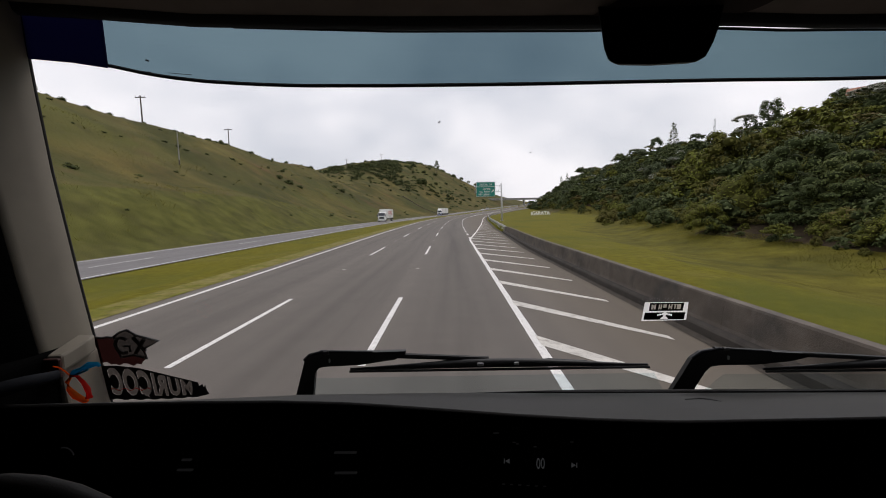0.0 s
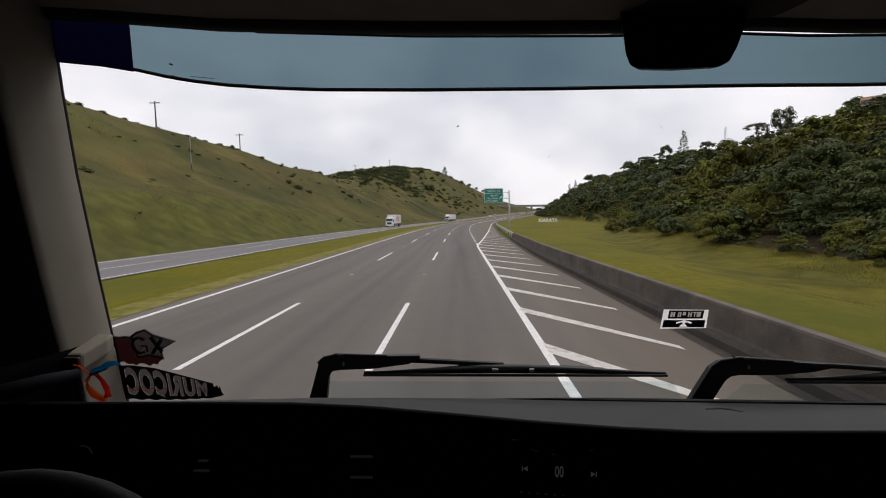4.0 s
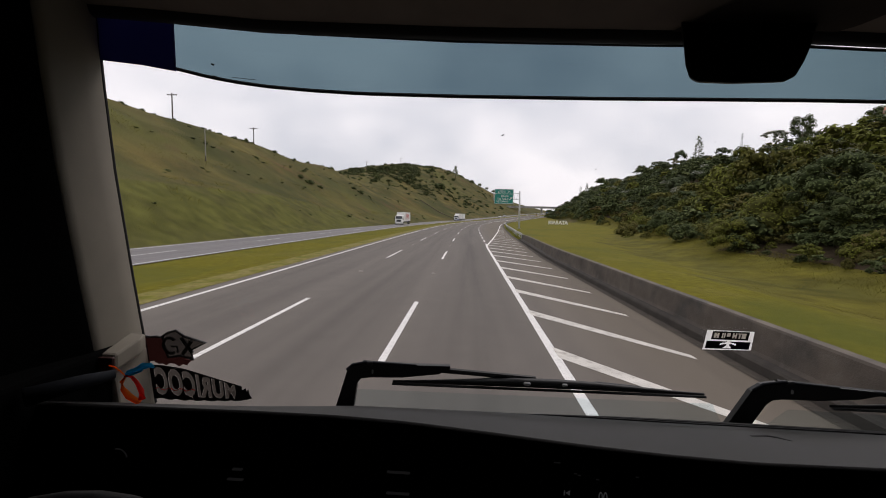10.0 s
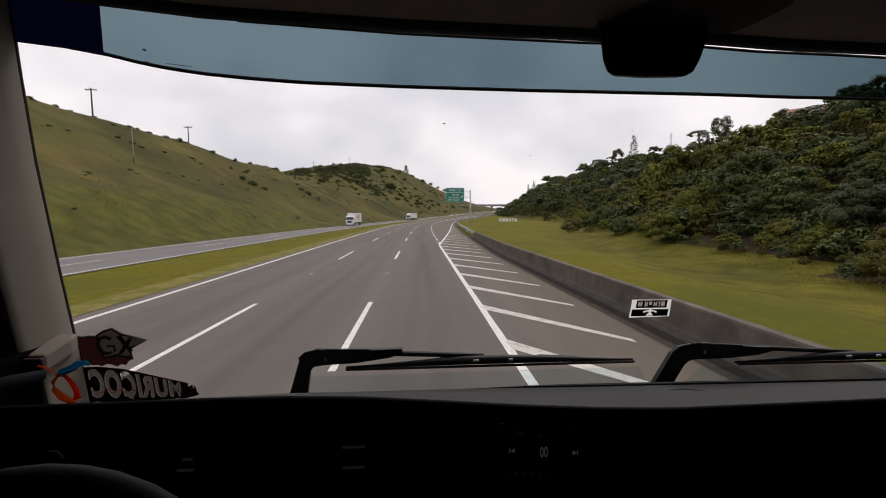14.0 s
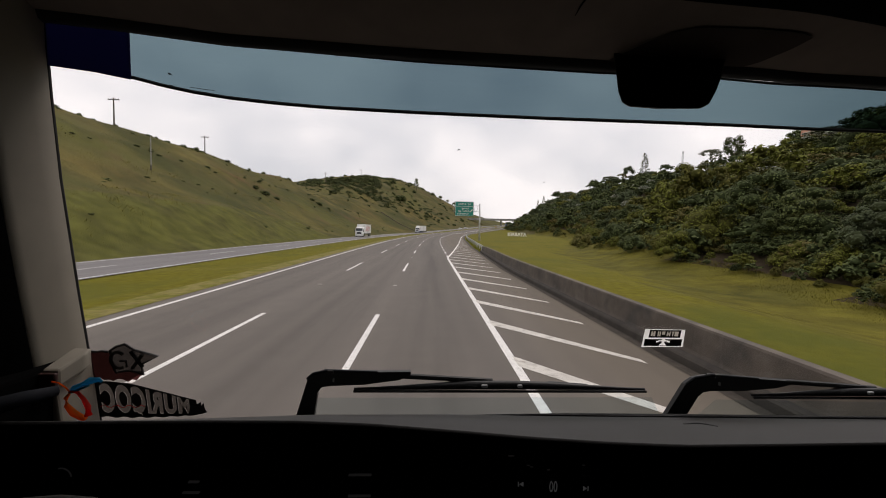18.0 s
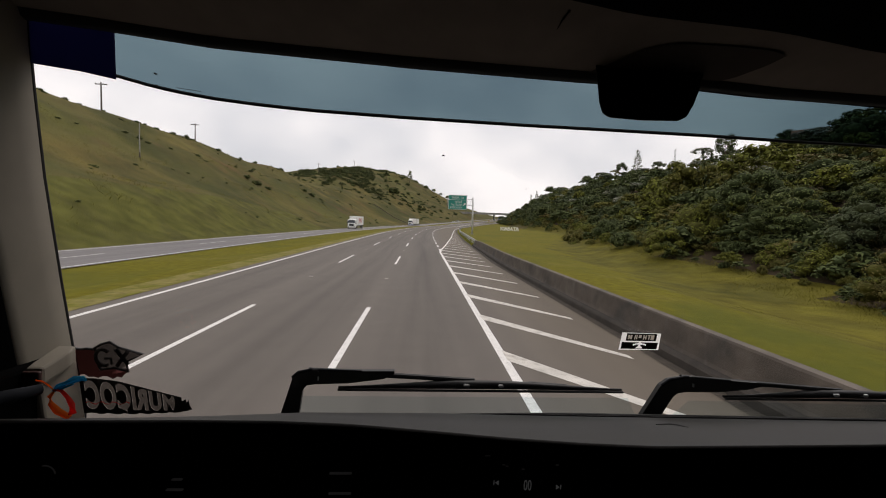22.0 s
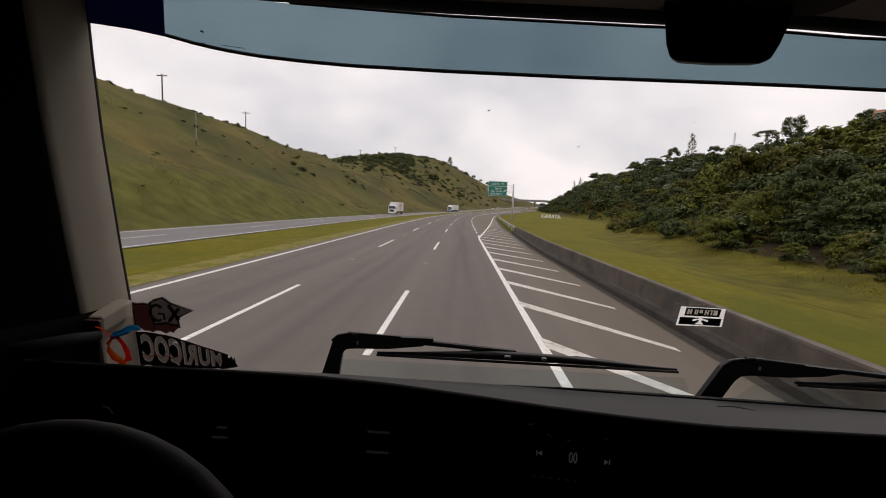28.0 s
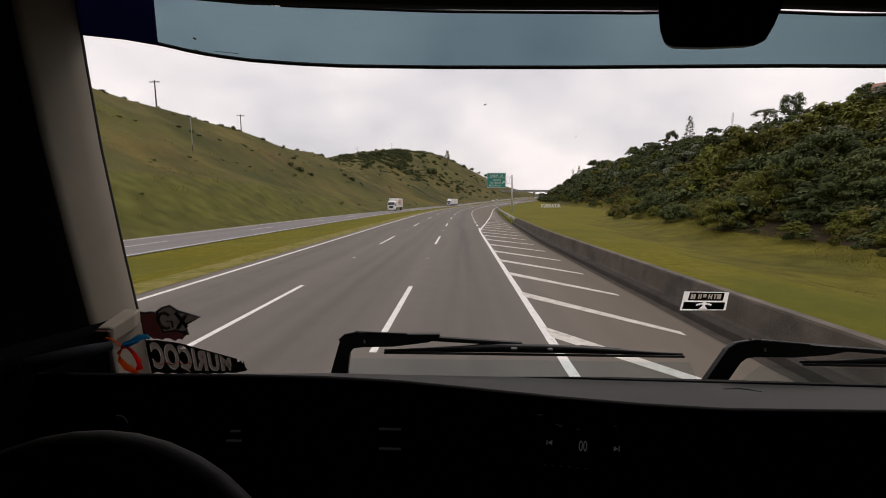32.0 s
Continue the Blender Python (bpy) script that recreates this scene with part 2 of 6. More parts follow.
add_patches(M_GROUND, (0.048, 0.053, 0.017), 0.045, 0.46, 0.60, 1)
add_patches(M_GROUND, (0.140, 0.075, 0.036), 0.028, 0.62, 0.74, 2)
add_patches(M_GROUND, (0.076, 0.072, 0.024), 0.35, 0.50, 0.70, 3)
add_patches(M_GROUND, (0.098, 0.098, 0.026), 0.018, 0.52, 0.68, 8)
add_patches(M_GROUND, (0.120, 0.072, 0.038), 0.055, 0.58, 0.72, 11)
add_patches(M_GROUND, (0.066, 0.060, 0.022), 0.13, 0.50, 0.68, 9)
M_VERGE = material("mown_grass", (0.130, 0.116, 0.008), rough=0.95, vary=0.22, scale=2.5, detail=8.0, bump=0.9, bump_scale=25.0,
                   second=(0.145, 0.126, 0.022), second_scale=0.22, second_at=(0.52, 0.74), spec=0.1)
add_patches(M_VERGE, (0.085, 0.092, 0.012), 0.13, 0.50, 0.68, 4)
M_BANK = material("bank_grass", (0.094, 0.094, 0.022), rough=0.95, vary=0.28, scale=0.5, detail=8.0, bump=0.9, bump_scale=6.0,
                  second=(0.078, 0.074, 0.022), second_scale=0.16, second_at=(0.46, 0.66), spec=0.1)
M_ROUGH = material("rough_grass", (0.120, 0.106, 0.014), rough=0.95, vary=0.35, scale=0.8, detail=8.0, bump=0.9, bump_scale=8.0,
                   second=(0.086, 0.080, 0.014), second_scale=0.2, second_at=(0.44, 0.64), spec=0.1)
M_LITTER = material("forest_litter", (0.048, 0.036, 0.022), rough=0.95, vary=0.35, scale=1.0, detail=8.0, bump=0.8, bump_scale=8.0, spec=0.05)
M_DRY = material("dry_verge", (0.205, 0.176, 0.060), rough=0.95, vary=0.25, scale=4.0, detail=7.0, bump=0.8, bump_scale=30.0,
                 second=(0.140, 0.134, 0.022), second_scale=1.1, second_at=(0.42, 0.62), spec=0.1)
M_BLADE = material("grass_blades", (0.150, 0.150, 0.013), rough=0.9, vary=0.2, scale=0.5, island=0.25, spec=0.15)
M_BLADE_ROUGH = material("rough_blades", (0.165, 0.150, 0.024), rough=0.9, vary=0.25, scale=0.3, island=0.2, spec=0.15)
M_CONCRETE = material("weathered_concrete", (0.118, 0.097, 0.079), rough=0.9, vary=0.2, scale=2.0, detail=7.0, bump=0.4, bump_scale=25.0,
                      second=(0.06, 0.055, 0.05), second_scale=0.9, second_at=(0.5, 0.68))
add_patches(M_CONCRETE, (0.070, 0.058, 0.048), 0.9, 0.46, 0.70, 5)
add_patches(M_CONCRETE, (0.150, 0.130, 0.112), 2.2, 0.56, 0.78, 6)
M_CONCRETE_DARK = material("blackened_concrete", (0.050, 0.042, 0.035), rough=0.92, vary=0.25, scale=2.0, detail=7.0, bump=0.4, bump_scale=25.0)
M_PALE_CONCRETE = material("pale_concrete", (0.33, 0.32, 0.30), rough=0.9, vary=0.15, scale=1.5, detail=6.0, bump=0.3, bump_scale=20.0,
                           second=(0.20, 0.19, 0.18), second_scale=0.5)
M_ZINC = material("galvanised_steel", (0.46, 0.47, 0.47), rough=0.55, metal=0.6, vary=0.15, scale=4.0, second=(0.28, 0.28, 0.28), second_scale=1.5)
M_DIRT = material("gutter_dirt", (0.050, 0.040, 0.030), rough=0.95, vary=0.3, scale=3.0, detail=7.0, bump=0.8, bump_scale=20.0)
M_LEAF = material("forest_leaves", (0.088, 0.110, 0.043), rough=0.75, vary=0.22, scale=0.22, detail=2.0, island=0.16, spec=0.10,
                  second=(0.112, 0.128, 0.044), second_scale=0.14, second_at=(0.44, 0.66))
M_LEAF_OLIVE = material("olive_leaves", (0.135, 0.130, 0.030), rough=0.75, vary=0.25, scale=0.2, detail=2.0, island=0.16, spec=0.10,
                        second=(0.130, 0.098, 0.044), second_scale=0.1, second_at=(0.5, 0.7))
M_LEAF_GREY = material("grey_green_leaves", (0.094, 0.115, 0.062), rough=0.75, vary=0.22, scale=0.25, detail=2.0, island=0.16, spec=0.10)
M_LEAF_PALE = material("silvery_leaves", (0.33, 0.335, 0.27), rough=0.75, vary=0.2, scale=0.5, island=0.3, spec=0.10)
M_LEAF_HILL = material("scrub_leaves", (0.085, 0.098, 0.032), rough=0.7, vary=0.3, scale=0.2, island=0.35, spec=0.10)
M_LEAF_LIGHT = material("young_leaves", (0.134, 0.146, 0.025), rough=0.75, vary=0.25, scale=0.4, island=0.35, spec=0.10)
M_BARK = material("bark", (0.12, 0.095, 0.07), rough=0.95, vary=0.3, scale=3.0, bump=0.6, bump_scale=12.0)
M_HOUSE = material("house_plaster", (0.50, 0.42, 0.34), rough=0.9, vary=0.12, scale=0.6, bump=0.2, bump_scale=20.0)
M_HOUSE_RED = material("brick_red_plaster", (0.36, 0.12, 0.07), rough=0.9, vary=0.15, scale=0.8)
M_ROOF_TILE = material("terracotta_tiles", (0.30, 0.13, 0.075), rough=0.9, vary=0.25, scale=2.0, bump=0.5, bump_scale=6.0)
M_SIGN_GREEN = material("sign_green", (0.002, 0.23, 0.180), rough=0.4, vary=0.05, scale=3.0)
M_SIGN_WHITE = material("sign_white", (0.80, 0.80, 0.78), rough=0.45, vary=0.04, scale=5.0)
M_SIGN_BACK = material("sign_back", (0.30, 0.30, 0.30), rough=0.5, metal=0.4)
M_SIGN_BLUE = material("sign_blue", (0.01, 0.12, 0.42), rough=0.4, vary=0.05)
M_SIGN_RED = material("sign_red", (0.5, 0.02, 0.02), rough=0.4, vary=0.05)
M_SIGN_YELLOW = material("sign_yellow", (0.75, 0.36, 0.01), rough=0.45, vary=0.06)
M_SIGN_BLACK = material("sign_black", (0.015, 0.015, 0.015), rough=0.5)
M_WOOD_POLE = material("pole_wood", (0.10, 0.085, 0.07), rough=0.9, vary=0.2)
M_POST_PALE = material("pale_painted_steel", (0.60, 0.60, 0.59), rough=0.5, vary=0.12, scale=1.5, second=(0.42, 0.40, 0.38), second_scale=1.2, second_at=(0.55, 0.75))
M_LETTER = material("painted_letters", (0.93, 0.92, 0.88), rough=0.7, vary=0.05, scale=2.0, second=(0.70, 0.66, 0.56), second_scale=1.5, second_at=(0.58, 0.75))
M_STALK = material("stalk_plastic", (0.008, 0.0092, 0.012), rough=0.8, vary=0.1, scale=30.0, spec=0.12)
M_DASH = material("dashboard_vinyl", (0.0108, 0.0102, 0.0098), rough=0.62, vary=0.10, scale=30.0, bump=0.25, bump_scale=900.0, spec=0.4)
M_DASH_FACE = material("dashboard_plastic", (0.009, 0.0085, 0.0085), rough=0.6, vary=0.1, scale=30.0, bump=0.2, bump_scale=700.0, spec=0.25)
M_BLACK = material("black_plastic", (0.010, 0.010, 0.011), rough=0.5, vary=0.1, scale=20.0, spec=0.4)
M_BLACK_MATT = material("matt_black", (0.002, 0.002, 0.002), rough=1.0, vary=0.1, scale=20.0, spec=0.03)
M_RUBBER = material("rubber", (0.012, 0.012, 0.012), rough=0.8, vary=0.1)
M_TRIM = material("pillar_trim", (0.228, 0.205, 0.166), rough=0.75, vary=0.06, scale=10.0, bump=0.2, bump_scale=600.0, spec=0.3)
M_HEADLINER = material("headliner", (0.20, 0.165, 0.135), rough=0.95, vary=0.08, scale=14.0, bump=0.3, bump_scale=500.0, spec=0.1)
M_LINING_DARK = material("lining_dark_patch", (0.055, 0.044, 0.037), rough=0.9, vary=0.1, scale=14.0, spec=0.1)
M_SHELL = material("cab_paint", (0.5, 0.5, 0.5), rough=0.35, vary=0.03, coat=0.5)
M_GLASS = clear_pane("windscreen_glass", (0.965, 0.975, 0.97), 0.02)
M_VISOR = clear_pane("smoked_acrylic", (0.148, 0.222, 0.256), 0.03)


def sky_dim_tint(m, near, far, x0, x1):
    """Deepens a pane's tint along x, standing in for a dimmer background."""
    nd, ln = m.node_tree.nodes, m.node_tree.links
    co, sp = nd.new("ShaderNodeTexCoord"), nd.new("ShaderNodeSeparateXYZ")
    rg, mx = nd.new("ShaderNodeMapRange"), nd.new("ShaderNodeMix")
    mx.data_type = "RGBA"
    mx.inputs["A"].default_value, mx.inputs["B"].default_value = (*near, 1), (*far, 1)
    rg.inputs["From Min"].default_value, rg.inputs["From Max"].default_value = x0, x1
    ln.new(co.outputs["Object"], sp.inputs["Vector"])
    ln.new(sp.outputs["X"], rg.inputs["Value"])
    ln.new(rg.outputs["Result"], mx.inputs["Factor"])
    ln.new(mx.outputs["Result"], nd["Transparent BSDF"].inputs["Color"])


# visor darkens to the right: the dimmer sky behind is put into its tint
sky_dim_tint(M_VISOR, (0.148, 0.222, 0.256), (0.088, 0.145, 0.168), 0.35, 1.25)
M_REST_TINT = clear_pane("wiper_rest_tint", (0.80, 0.88, 0.90), 0.02)
M_DECAL_GREY = clear_pane("decal_grey_film", (0.125, 0.114, 0.11), 0.0)
M_DECAL_SMOKE = clear_pane("decal_smoke_film", (0.222, 0.205, 0.196), 0.0)
M_DECAL_DARK = material("decal_dark", (0.010, 0.008, 0.008), rough=0.6, vary=0.1)
M_DECAL_MAROON = clear_pane("decal_maroon_film", (0.065, 0.022, 0.021), 0.0)
M_SOCKET = material("socket_brown", (0.040, 0.012, 0.009), rough=0.6, vary=0.1)


def lit_through(name, color):
    """Thin vinyl that daylight shines through."""
    m = bpy.data.materials.new(name)
    m.use_nodes = True
    nd, ln = m.node_tree.nodes, m.node_tree.links
    nd.clear()
    out = nd.new("ShaderNodeOutputMaterial")
    tl = nd.new("ShaderNodeBsdfTranslucent")
    tl.inputs["Color"].default_value = (*color, 1)
    df = nd.new("ShaderNodeBsdfDiffuse")
    df.inputs["Color"].default_value = (*color, 1)
    mx = nd.new("ShaderNodeMixShader")
    mx.inputs["Fac"].default_value = 0.12
    ln.new(tl.outputs["BSDF"], mx.inputs[1])
    ln.new(df.outputs["BSDF"], mx.inputs[2])
    ln.new(mx.outputs["Shader"], out.inputs["Surface"])
    return m


M_DECAL_WHITE = lit_through("decal_white", (0.95, 0.95, 0.93))
M_NAVY = lit_through("navy_film", (0.055, 0.055, 0.14))
M_DECAL_PRINT = clear_pane("print_film", (0.46, 0.42, 0.36), 0.0)
M_WHEEL = material("wheel_leather", (0.016, 0.014, 0.013), rough=0.6, vary=0.15, scale=40.0, bump=0.3, bump_scale=500.0, spec=0.15)
M_RIB_BLUE = lit_through("blue_ribbon", (0.03, 0.27, 0.42))
M_RIB_ORANGE = lit_through("orange_ribbon", (0.72, 0.19, 0.03))
M_RIB_RED = lit_through("red_ribbon", (0.72, 0.065, 0.05))
M_DISPLAY = material("display_glow", (0.02, 0.02, 0.02), rough=0.5, emit=(0.75, 0.8, 0.8), emit_power=0.028)
# weak emission stands in for glints on the dashboard marks
M_FAINT_GLOW = material("faint_mark_glow", (0.42, 0.42, 0.42), rough=0.6, emit=(0.8, 0.8, 0.8), emit_power=0.006)
M_TRUCK_WHITE = material("truck_white", (0.86, 0.86, 0.85), rough=0.4, vary=0.06, scale=1.5, coat=0.3)
M_TRUCK_DARK = material("truck_dark", (0.035, 0.035, 0.04), rough=0.6, vary=0.2)
M_TRUCK_BLUE = material("truck_blue", (0.02, 0.06, 0.28), rough=0.4, vary=0.1, coat=0.3)
M_TRUCK_GLASS = material("vehicle_glass", (0.03, 0.04, 0.05), rough=0.08, vary=0.05, spec=0.8)
M_TEXT_RED = material("lettering_red", (0.55, 0.06, 0.05), rough=0.5)
M_CAR_SILVER = material("car_silver", (0.55, 0.55, 0.56), rough=0.3, metal=0.3, vary=0.03, coat=0.5)
M_TYRE = material("tyre", (0.015, 0.015, 0.015), rough=0.9)
M_STUD = material("road_stud", (0.36, 0.33, 0.28), rough=0.4)
M_PATCH = material("tar_patch", (0.045, 0.042, 0.040), rough=0.85, vary=0.2, scale=4.0)


# ---- mesh helpers ----
def mesh_of(name, verts, faces, mat, smooth=False):
    me = bpy.data.meshes.new(name)
    me.from_pydata([tuple(v) for v in verts], [], [tuple(f) for f in faces])
    me.update()
    if mat:
        me.materials.append(mat)
    if smooth:
        me.polygons.foreach_set("use_smooth", [True] * len(me.polygons))
    return me


def part(name, geo, mat, parent, label="", smooth=False):
    """Links (verts, faces) or a ready mesh as one mesh object under a thing or a part."""
    me = geo if isinstance(geo, bpy.types.Mesh) else mesh_of(name, geo[0], geo[1], mat, smooth)
    ob = new(name, me)
    if parent:
        ob.parent = parent
        ob.matrix_parent_inverse = parent.matrix_world.inverted()
    if label:
        ob["label"] = label
    return ob


def thing(name, at, label, category, group="", kind=""):
    e = new(name)
    e.empty_display_size = 0.2
    e.location = at
    bpy.context.view_layer.update()
    return tagged(e, label, category, group, kind)


def box(x0, x1, y0, y1, z0, z1):
    v = [(x, y, z) for z in (z0, z1) for y in (y0, y1) for x in (x0, x1)]
    return v, [(0, 2, 3, 1), (4, 5, 7, 6), (0, 1, 5, 4), (2, 6, 7, 3), (0, 4, 6, 2), (1, 3, 7, 5)]


def join(*geos):
    v, f = [], []
    for gv, gf in geos:
        n = len(v)
        v += list(gv)
        f += [tuple(i + n for i in q) for q in gf]
    return v, f


def moved(geo, m):
    return [tuple(m @ Vector(p)) for p in geo[0]], geo[1]


def rounded(geo, width, segments=2):
    """The shape with its edges bevelled."""
    bm = bmesh.new()
    vs = [bm.verts.new(p) for p in geo[0]]
    for q in geo[1]:
        bm.faces.new([vs[i] for i in q])
    bmesh.ops.recalc_face_normals(bm, faces=bm.faces)
    bmesh.ops.bevel(bm, geom=list(bm.edges), offset=width, segments=segments, affect="EDGES", profile=0.5)
    bm.verts.index_update()
    out = [tuple(p.co) for p in bm.verts], [tuple(p.index for p in q.verts) for q in bm.faces]
    bm.free()
    return out


def tube(path, radius, n=8, closed=False, flat=1.0):
    """A round or flattened rod along a path; radius may be a list."""
    pts = [Vector(p) for p in path]
    rad = radius if isinstance(radius, (list, tuple)) else [radius] * len(pts)
    v, f = [], []
    for i, p in enumerate(pts):
        a = pts[i - 1] if i or closed else p
        b = pts[(i + 1) % len(pts)] if i < len(pts) - 1 or closed else p
        d = (b - a).normalized()
        side = d.cross(Vector((0, 0, 1)))
        side = side.normalized() if side.length > 1e-3 else Vector((1, 0, 0))
        up = side.cross(d)
        for k in range(n):
            w = 2 * math.pi * k / n
            v.append(tuple(p + rad[i] * (side * math.cos(w) + up * math.sin(w) * flat)))
    for i in range(len(pts) - (0 if closed else 1)):
        j = (i + 1) % len(pts)
        for k in range(n):
            f.append((i * n + k, i * n + (k + 1) % n, j * n + (k + 1) % n, j * n + k))
    if not closed:
        f.append(tuple(range(n))[::-1])
        f.append(tuple((len(pts) - 1) * n + k for k in range(n)))
    return v, f


def slab(outline, d):
    """A flat outline (list of 3D points) given thickness along the vector d."""
    n = len(outline)
    o = [Vector(p) for p in outline]
    v = [tuple(p) for p in o] + [tuple(p + Vector(d)) for p in o]
    f = [tuple(range(n))[::-1], tuple(range(n, 2 * n))]
    f += [(i, (i + 1) % n, (i + 1) % n + n, i + n) for i in range(n)]
    return v, f


def strip(a, b):
    """Quads between two rows of points of the same length."""
    n = len(a)
    return list(a) + list(b), [(i, i + 1, n + i + 1, n + i) for i in range(n - 1)]


def disc_wheel(r, width, n=18):
    """A wheel about the x axis: tyre with rounded shoulders."""
    prof = [(-width / 2, r * 0.6), (-width / 2, r * 0.93), (-width * 0.36, r), (width * 0.36, r), (width / 2, r * 0.93), (width / 2, r * 0.6)]
    v, f = [], []
    for i in range(n):
        w = 2 * math.pi * i / n
        v += [(px, pr * math.cos(w), pr * math.sin(w)) for px, pr in prof]
    m = len(prof)
    for i in range(n):
        j = (i + 1) % n
        f += [(i * m + k, i * m + k + 1, j * m + k + 1, j * m + k) for k in range(m - 1)]
    return v, f


def letters(body, size, mat, depth=0.0, align="CENTER", bold=0.0):
    """A mesh of writing in the built-in font, standing in the xz plane and facing -y."""
    cu = bpy.data.curves.new("writing", "FONT")
    cu.body, cu.size, cu.extrude, cu.align_x, cu.align_y = body, size, depth, align, "CENTER"
    cu.offset = bold
    ob = bpy.data.objects.new("writing", cu)
    scene.collection.objects.link(ob)
    bpy.context.view_layer.update()
    me = bpy.data.meshes.new_from_object(ob.evaluated_get(bpy.context.evaluated_depsgraph_get()))
    bpy.data.objects.remove(ob)
    me.transform(Matrix.Rotation(radians(90), 4, "X"))
    me.materials.clear()
    me.materials.append(mat)
    return me


def lerp_table(x, xs, ys):
    return float(np.interp(x, xs, ys))


# ---- the line of the road ----
def _integrate():
    y = np.arange(0, 2600, 1.0)
    k = np.interp(y, [0, 30, 94, 130, 170, 240, 340, 460, 700, 2600], [0.0004, 0.0006, 0.0013, 0.0017, 0.0017, 0.0008, 0.0004, 0.0, 0.0, 0.0])
    th = np.cumsum(k)
    return y, np.cumsum(th)


ROAD_Y, ROAD_X = _integrate()


def xc(y):
    """Sideways shift of the road at y."""
    return float(np.interp(y, ROAD_Y, ROAD_X)) if y > 0 else 0.0


def barrier_x(y):
    """Middle line of the concrete barrier."""
    return lerp_table(y, [-400, -14, 7.9], [5.40, 5.40, 6.30])


def zr(y):
    """Height of the road: level, then a slow climb."""
    return lerp_table(y, [-400, 120, 200, 300, 450, 600, 900, 2600], [0, 0, 0.6, 3.0, 8.0, 11.5, 14.0, 14.0])


def sm(a, b, x):
    t = min(1.0, max(0.0, (x - a) / (b - a)))
    return t * t * (3 - 2 * t)


def right_edge(y):
    """Offset of the painted right edge line."""
    e = lerp_table(y, [-400, -3, 7, 11, 20, 34, 60, 90, 130], [1.5, 1.5, 2.6, 3.0, 3.85, 5.1, 6.7, 7.8, 8.3])
    return e + ramp_width(y)


def asphalt_edge(y):
    return lerp_table(y, [-400, -12, 8, 20, 26, 45, 85, 130], [4.95, 4.95, 5.75, 6.0, 6.4, 7.3, 8.5, 9.3]) + ramp_width(y) * 1.1


def rail_offset(y):
    return asphalt_edge(y) + lerp_table(y, [7, 15, 26, 45], [0.55, 0.9, 0.95, 0.85])


def ramp_width(y):
    return 0.0 if y < 130 else lerp_table(y, [130, 190, 250, 320, 420, 600], [0.0, 1.6, 3.6, 6.0, 9.0, 14.0])


LEFT_DROP = -0.5


FOOT_Y = [-300, -40, 0, 20, 30, 50, 75, 110, 200, 300, 460, 900]
FOOT_X = [15, 17, 23, 27, 30.5, 40, 50, 57, 62, 76, 100, 240]


def terrain(x, y):
    o = x - xc(y)
    z = zr(y)
    rough = noise.noise((x * 0.03, y * 0.03, 1.7)) * 2.6 + noise.noise((x * 0.09, y * 0.09, 4.1)) * 1.1 + noise.noise((x * 0.19, y * 0.19, 7.1)) * 0.4
    if o < -10:
        z += (LEFT_DROP - 0.03) * sm(-10.5, -16.5, o)
        if o < -29.5:
            a = -o
            crest_at = lerp_table(y, [-300, 150, 260, 400, 900], [84, 82, 105, 150, 170])
            crest = lerp_table(y, [-300, -120, 0, 100, 190, 270, 400, 480, 620, 900, 1500], [21, 24.5, 27.5, 28, 23.5, 34, 55, 62, 40, 22, 15])
            t = sm(29.5, crest_at, a)
            t = 0.55 * t + 0.45 * min(1.0, max(0.0, (a - 29.5) / (crest_at - 29.5)))
            past = sm(crest_at + 10, crest_at + 220, a)
            z += (crest - zr(y) * 0.6) * t * (1 - 0.55 * past) + rough * t * 0.7
            terr = math.sin(z * 0.8 + noise.noise((x * 0.02, y * 0.02, 9.0)) * 3) * 0.5
            z += terr * t
            bank = lerp_table(y, [-300, 20, 40, 68, 84], [2.8, 2.8, 2.4, 0.6, 0.0])
            z += bank * math.exp(-((a - 38) / 5.0) ** 2) + 0.5 * bank * sm(38, 43, a) * (1 - sm(46, 60, a))
            z += 0.6 * t * noise.noise((y * 0.035 + a * 0.012, a * 0.02, 2.2))
    elif o > asphalt_edge(y) + 0.5:
        foot = lerp_table(y, FOOT_Y, FOOT_X)
        foot = max(foot, xc(y) + 13 + ramp_width(y) * 1.2)
        dip = lerp_table(y, [-300, -20, 10, 60, 110, 900], [-2.5, -2.0, -0.9, -0.5, 0.1, 0.1])
        z += dip * sm(9, 24, o)
        crest_x = max(106.0, foot + 50)
        crest = lerp_table(y, [-300, 0, 50, 85, 130, 160, 200, 260, 300, 340, 380, 460, 560, 700, 1500], [26, 27.5, 24.8, 21.8, 25.2, 28.0, 28.5, 26.5, 26.5, 29.5, 31, 29, 25, 14, 14])
        t = sm(foot - 4, crest_x, x)
        t = 0.25 * t + 0.75 * min(1.0, max(0.0, (x - foot + 4) / (crest_x - foot + 4)))
        past = sm(crest_x + 20, crest_x + 300, x)
        z += crest * t * (1 - 0.3 * past) + rough * t * 0.9
    return z


